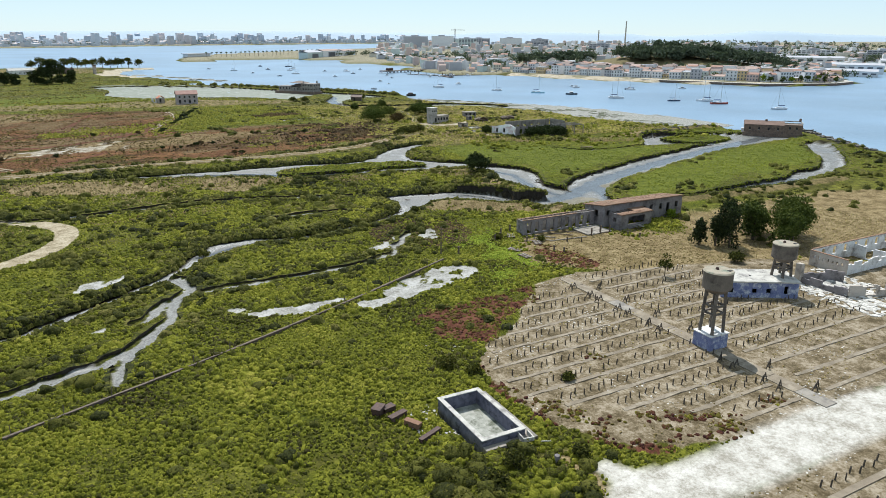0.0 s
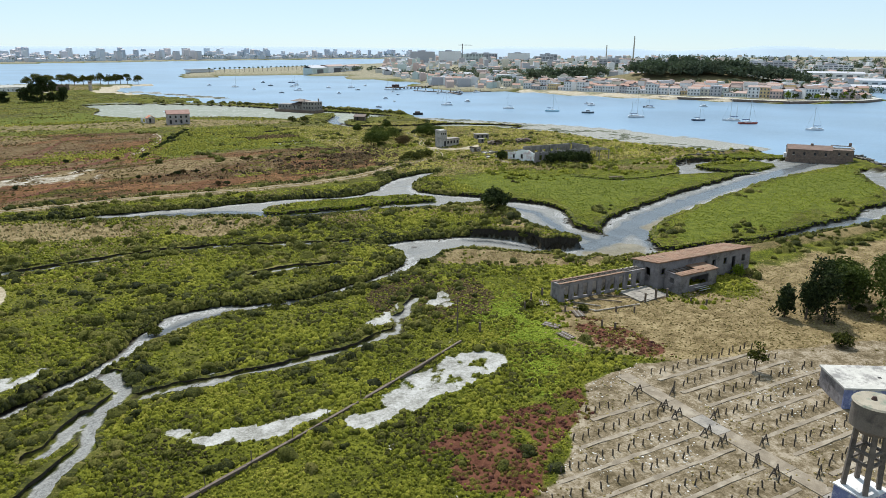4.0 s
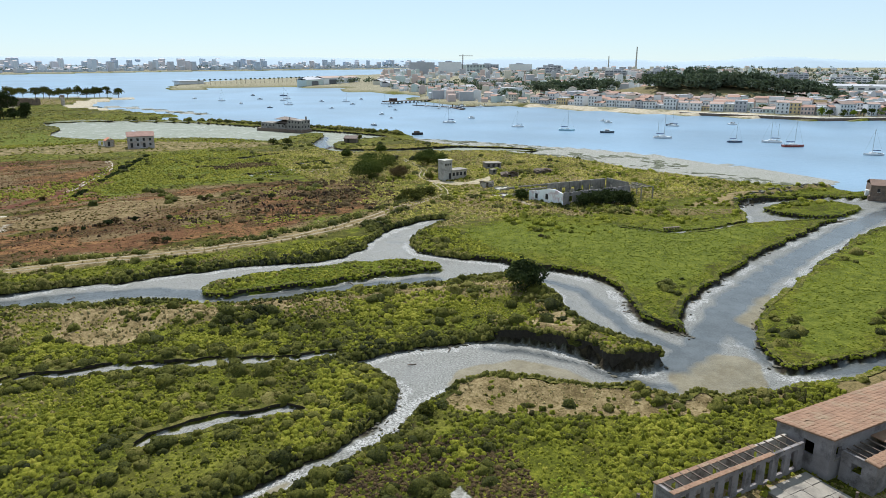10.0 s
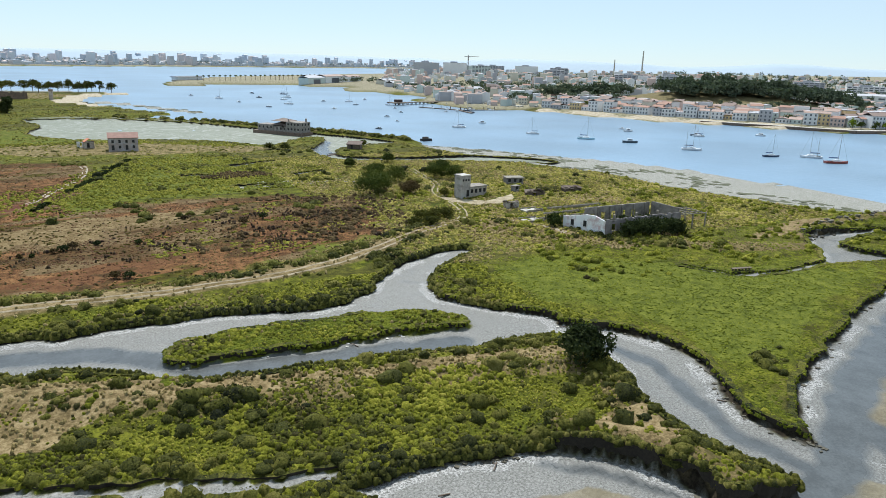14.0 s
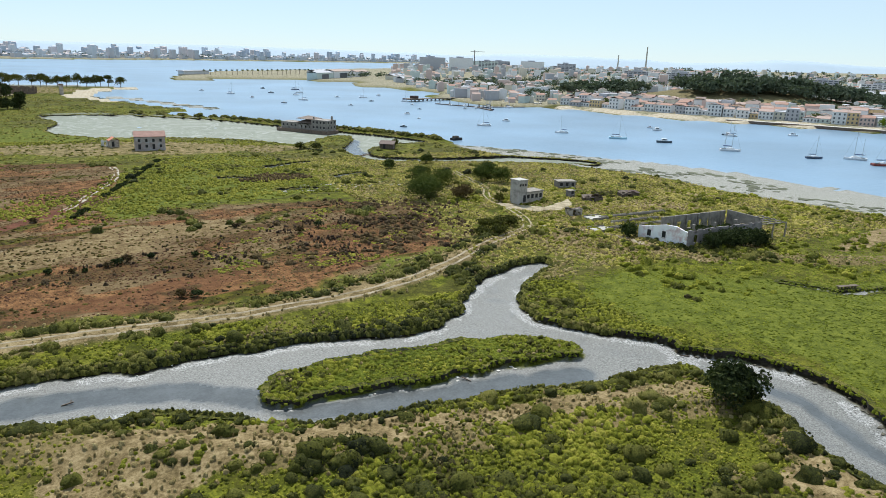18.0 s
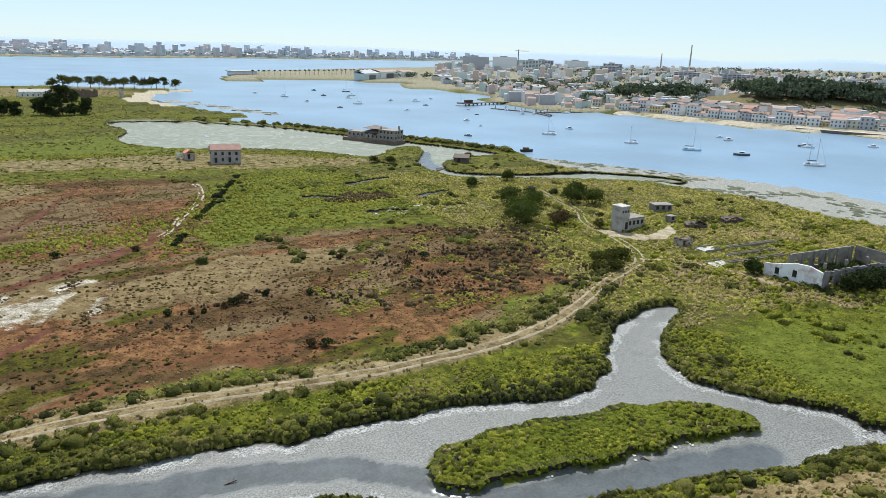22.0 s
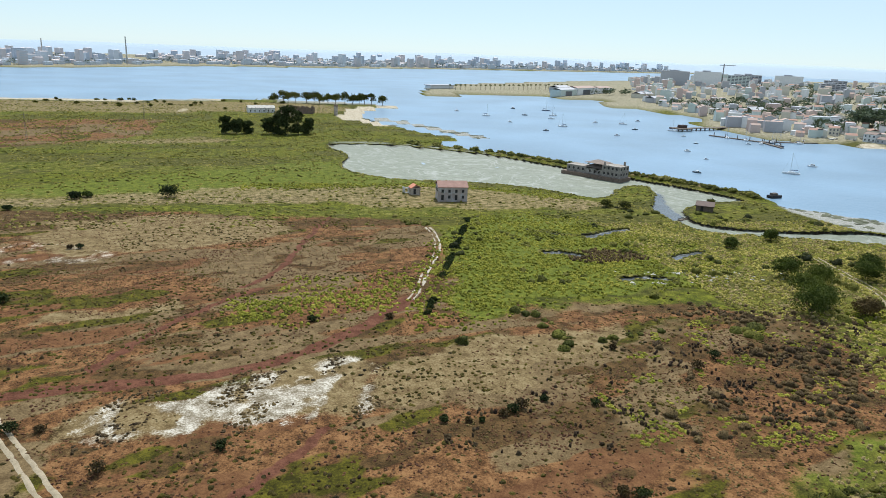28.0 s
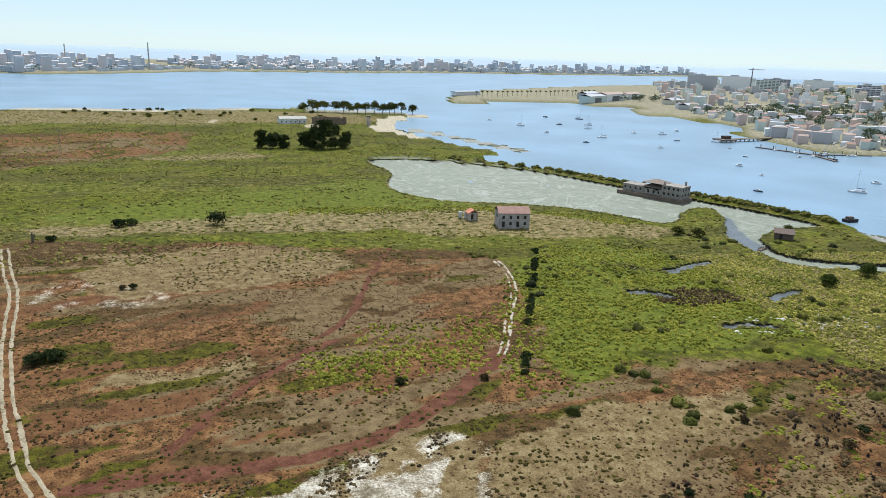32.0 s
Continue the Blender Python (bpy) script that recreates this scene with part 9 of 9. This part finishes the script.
for name, x, y, h, r in (("tall_chimney", 2085, 2288, 92, 3.6), ("chimney", 1995, 2350, 56, 3.2), ("chimney", -409, 1986, 60, 2.0), ("chimney", -615, 2070, 50, 2.0)):
    t = thing(name, x, y, 0, "slender factory chimney on the far shore", "chimney", "factory chimneys", z=2)
    bm = bmesh.new()
    pillar(bm, 0, 0, -4, h, r, r * 0.6, 14)
    part("stack", bm, PALE_CONCRETE, t)
    bm = bmesh.new()
    pillar(bm, 0, 0, h, h + 1.2, r * 0.7, r * 0.7, 14)
    part("rim", bm, GREY_RENDER, t)

# pier, pontoons, marina and shipyard
pier = thing("pier", 320, 779, 16, "dark wooden pier on piles", "pier", z=SEA_Z)
part("deck", boxes((0, -3, 2.0, 78, 3, 2.5)), WOOD, pier)
part("pier_head", boxes((-6, -7, 1.8, 10, 6, 2.8)), WOOD, pier)
part("shed", boxes((0, -3, 2.8, 7, 2, 5.4)), RUST, pier)
for k in range(14):
    for py in (-2.6, 2.0):
        part("pile", boxes((2 + k * 5.6, py, -2, 2.6 + k * 5.6, py + 0.6, 2.0)), WOOD, pier)
for ax, ay, bx4, by4 in ((330, 745, 350, 704), (350, 704, 400, 700), (350, 704, 344, 668)):
    t = thing("pontoon", ax, ay, math.degrees(math.atan2(by4 - ay, bx4 - ax)), "long floating grey pontoon with moored boats", "pontoon", "pontoons", SEA_Z)
    ln = math.hypot(bx4 - ax, by4 - ay)
    part("deck", boxes((0, -1.4, 0.2, ln, 1.4, 0.7)), WOOD, t)
    for k in range(4):
        part("pile", boxes((3 + k * ln / 4.2, 1.5, -1, 3.4 + k * ln / 4.2, 1.9, 3.2)), WOOD, t)
for x, y, rz in ((336, 728, 60), (343, 713, 70), (356, 698, 10), (366, 708, 0), (380, 696, 5), (392, 706, 0), (341, 690, 80), (350, 680, 90)):
    (sailboat if town.random() < 0.35 else motorboat)(x, y, rz, town.choice((0, 0, 1)), 0.9)
pav = thing("marina_pavilion", 205, 1325, 30, "low white pavilion at the end of the marina", "building")
part("wall", boxes((-24, -7, -1, 24, 7, 5)), WALLS[0], pav)
part("roof", boxes((-26, -9, 5, 26, 9, 6)), WALLS[3], pav)
part("terrace", boxes((-34, -10, -2, 26, -7, 1)), PALE_CONCRETE, pav)
for x, y, rz, w, d, h, c in ((378, 1225, 40, 50, 18, 9, 5), (420, 1260, 40, 60, 20, 10, 0), (400, 1300, 40, 40, 18, 8, 3), (470, 1300, 40, 46, 18, 8, 0), (500, 1210, 35, 40, 16, 6, 1), (470, 1110, 30, 30, 14, 6, 3), (450, 960, 20, 24, 12, 5, 0), (500, 930, 20, 26, 12, 6, 1)):
    t = thing("shipyard_shed", x, y, rz, "large pale shipyard shed on the far quay", "building", "shipyard sheds")
    part("wall", boxes((-w / 2, -d / 2, -2, w / 2, d / 2, h)), WALLS[c], t)
    part("roof", gable(w, d, h, 2.5, 0.3, 0.3), WALLS[3] if c else ROOFS[1], t)
    part("door", boxes((-w * 0.2, -d / 2 - 0.15, 0, w * 0.2, -d / 2 + 0.02, h * 0.75)), bpy.data.materials["town_glass"], t)
for k in range(26):
    px, py = 215 + k * 9, 1290 + k * 3.5 + town.uniform(-4, 4)
    t = thing("promenade_palm", px, py, 0, "small palm on the marina promenade", "palm", "promenade palms")
    bm = bmesh.new()
    pillar(bm, 0, 0, -0.5, 6.5, 0.3, 0.22, 6)
    part("trunk", bm, BARK, t)
    me = quick_mesh("crown", crown_quads(0, 0, 7.0, 1.9, 1.9, 1.2, 70, 0.7), np.arange(280).reshape(-1, 4))
    me.materials.append(TREE_LEAF)
    shared("crown", me, t)
crane = thing("tower_crane", 880, 1600, 20, "tall tower crane over the apartment blocks", "crane")
bm = bmesh.new()
beam(bm, (0, 0, 0), (0, 0, 48), 1.6)
part("mast", bm, GREY_RENDER, crane)
bm = bmesh.new()
beam(bm, (-14, 0, 45), (38, 0, 45), 1.1)
part("jib", bm, GREY_RENDER, crane)
rubble("harbour_clutter", 400, 690, 470, 900, 160, 0.8, 2.4, PALE_CONCRETE, "parked vehicles and boats on the far hard", lambda x, y: (cover_at("land", x, y) < -6) * 0.7, 0.7)

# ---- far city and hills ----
# distance haze put into the base colours: pale walls shifted to blue-grey
HAZE_WALLS = [surface("haze_wall_" + n, tuple(v * 0.9 for v in c), c, 0.05, bump=0) for n, c in (("a", (0.56, 0.61, 0.68)), ("b", (0.42, 0.48, 0.57)), ("c", (0.56, 0.54, 0.57)))]
BLOCK_MESHES = []
# window glass paled the same way, the haze is in its colour
HAZE_GLASS = surface("haze_glass", (0.42, 0.47, 0.53), (0.5, 0.54, 0.6), 0.1, 0.4, 0)
for k in range(6):
    rr = random.Random(k)
    w, d, h = (14, 24, 18, 26, 16, 15)[k] * rr.uniform(0.8, 1.15), rr.uniform(12, 16), (6, 9, 11, 14, 19, 27)[k]
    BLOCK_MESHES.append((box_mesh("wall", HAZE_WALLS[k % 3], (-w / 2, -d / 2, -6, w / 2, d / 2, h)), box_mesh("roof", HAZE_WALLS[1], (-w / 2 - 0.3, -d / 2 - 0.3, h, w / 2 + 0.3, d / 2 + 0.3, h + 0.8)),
                         box_mesh("window_band", HAZE_GLASS, (-w * 0.46, -d / 2 - 0.2, 0, w * 0.46, -d / 2 + 0.02, 1.3)), int(h / 3.2)))
SHORE = [(-1500, 1330), (-900, 1560), (-565, 1690), (-407, 1860), (-295, 2110), (95, 2290), (330, 2500), (900, 2750), (1700, 3120)]
city_rows = []
for row in range(11):
    for x, y, head in along(SHORE, 21 if row < 1 else 15):
        if town.random() < 0.2:
            continue
        k = min(5, int(town.random() ** 3.0 * 6.3))
        back = 40 + row * 45 + town.uniform(0, 40)
        px, py = x - math.sin(radians(head)) * back, y + math.cos(radians(head)) * back
        if row > 0:
            city_rows.append((px, py, height(px, py), head + town.uniform(-12, 12), town.uniform(9, 20), town.uniform(10, 16), (6, 9, 11, 14, 20, 28)[k] * town.uniform(0.8, 1.25), 0.8, town.randrange(3), 3 + town.choice((0, 1, 1))))
            continue
        t = thing("city_block", px, py, head + town.uniform(-12, 12), "pale %s city block hazy on the far shore" % ("low", "low", "mid-rise", "mid-rise", "tall", "tower")[k], "apartment block", "far city blocks")
        shared("wall", BLOCK_MESHES[k][0], t)
        shared("roof", BLOCK_MESHES[k][1], t)
        for f in range(BLOCK_MESHES[k][3] if row == 0 else 0):
            shared("window_band", BLOCK_MESHES[k][2], t, Matrix.Translation((0, 0, f * 3.2 + 1.0)))
# roofs of the rear rows carry painted haze too
joined_houses("far_city", city_rows, HAZE_WALLS, [HAZE_WALLS[1], surface("haze_roof", (0.6, 0.5, 0.48), (0.7, 0.6, 0.57), 0.05, bump=0)], "dense blocks of the far city, coloured pale for haze")
# tree green greyed and lifted in blue as painted haze
HAZE_GREEN = surface("haze_green", (0.1, 0.14, 0.12), (0.17, 0.21, 0.18), 0.01, bump=0)
pts = []
for x, y, head in along(SHORE, 7):
    back = 20 + town.uniform(0, 330)
    pts.append((x - math.sin(radians(head)) * back, y + math.cos(radians(head)) * back))
wood("far_city_trees", pts, 4, 8, 22, HAZE_GREEN, "trees between the blocks of the far city, coloured bluish for haze")


def ridge_line(name, x0, y0, x1, y1, low, high, seed, material, label):
    """A long low range of hills, closed behind."""
    k = 90
    f = np.linspace(0, 1, k)
    top = low + (high - low) * fbm(f * 900 + seed * 37, f * 0 + seed, 160, seed, 4) * np.sin(np.pi * f) ** 0.5
    px, py = x0 + (x1 - x0) * f, y0 + (y1 - y0) * f
    nx, ny = -(y1 - y0), (x1 - x0)
    ln = math.hypot(nx, ny)
    nx, ny = nx / ln, ny / ln
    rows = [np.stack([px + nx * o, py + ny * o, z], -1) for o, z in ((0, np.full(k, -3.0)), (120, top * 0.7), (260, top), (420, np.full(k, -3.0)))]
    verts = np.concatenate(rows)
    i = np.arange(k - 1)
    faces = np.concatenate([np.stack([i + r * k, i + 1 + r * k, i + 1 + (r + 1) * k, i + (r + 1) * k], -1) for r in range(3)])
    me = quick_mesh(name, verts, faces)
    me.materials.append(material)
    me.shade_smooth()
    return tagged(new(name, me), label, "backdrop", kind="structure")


# both ranges are blue because the air's haze is painted into their colour
ridge_line("backdrop", -2600, 2400, 3300, 3500, 26, 66, 3, surface("haze_blue_hills", (0.26, 0.34, 0.43), (0.32, 0.4, 0.48), 0.003, bump=0), "hills behind the far city, coloured blue for haze")
ridge_line("backdrop", 1300, 3600, 4300, 1500, 20, 110, 5, surface("haze_pale_hills", (0.28, 0.36, 0.44), (0.33, 0.41, 0.49), 0.003, bump=0), "hills beyond the town, coloured pale blue for haze")
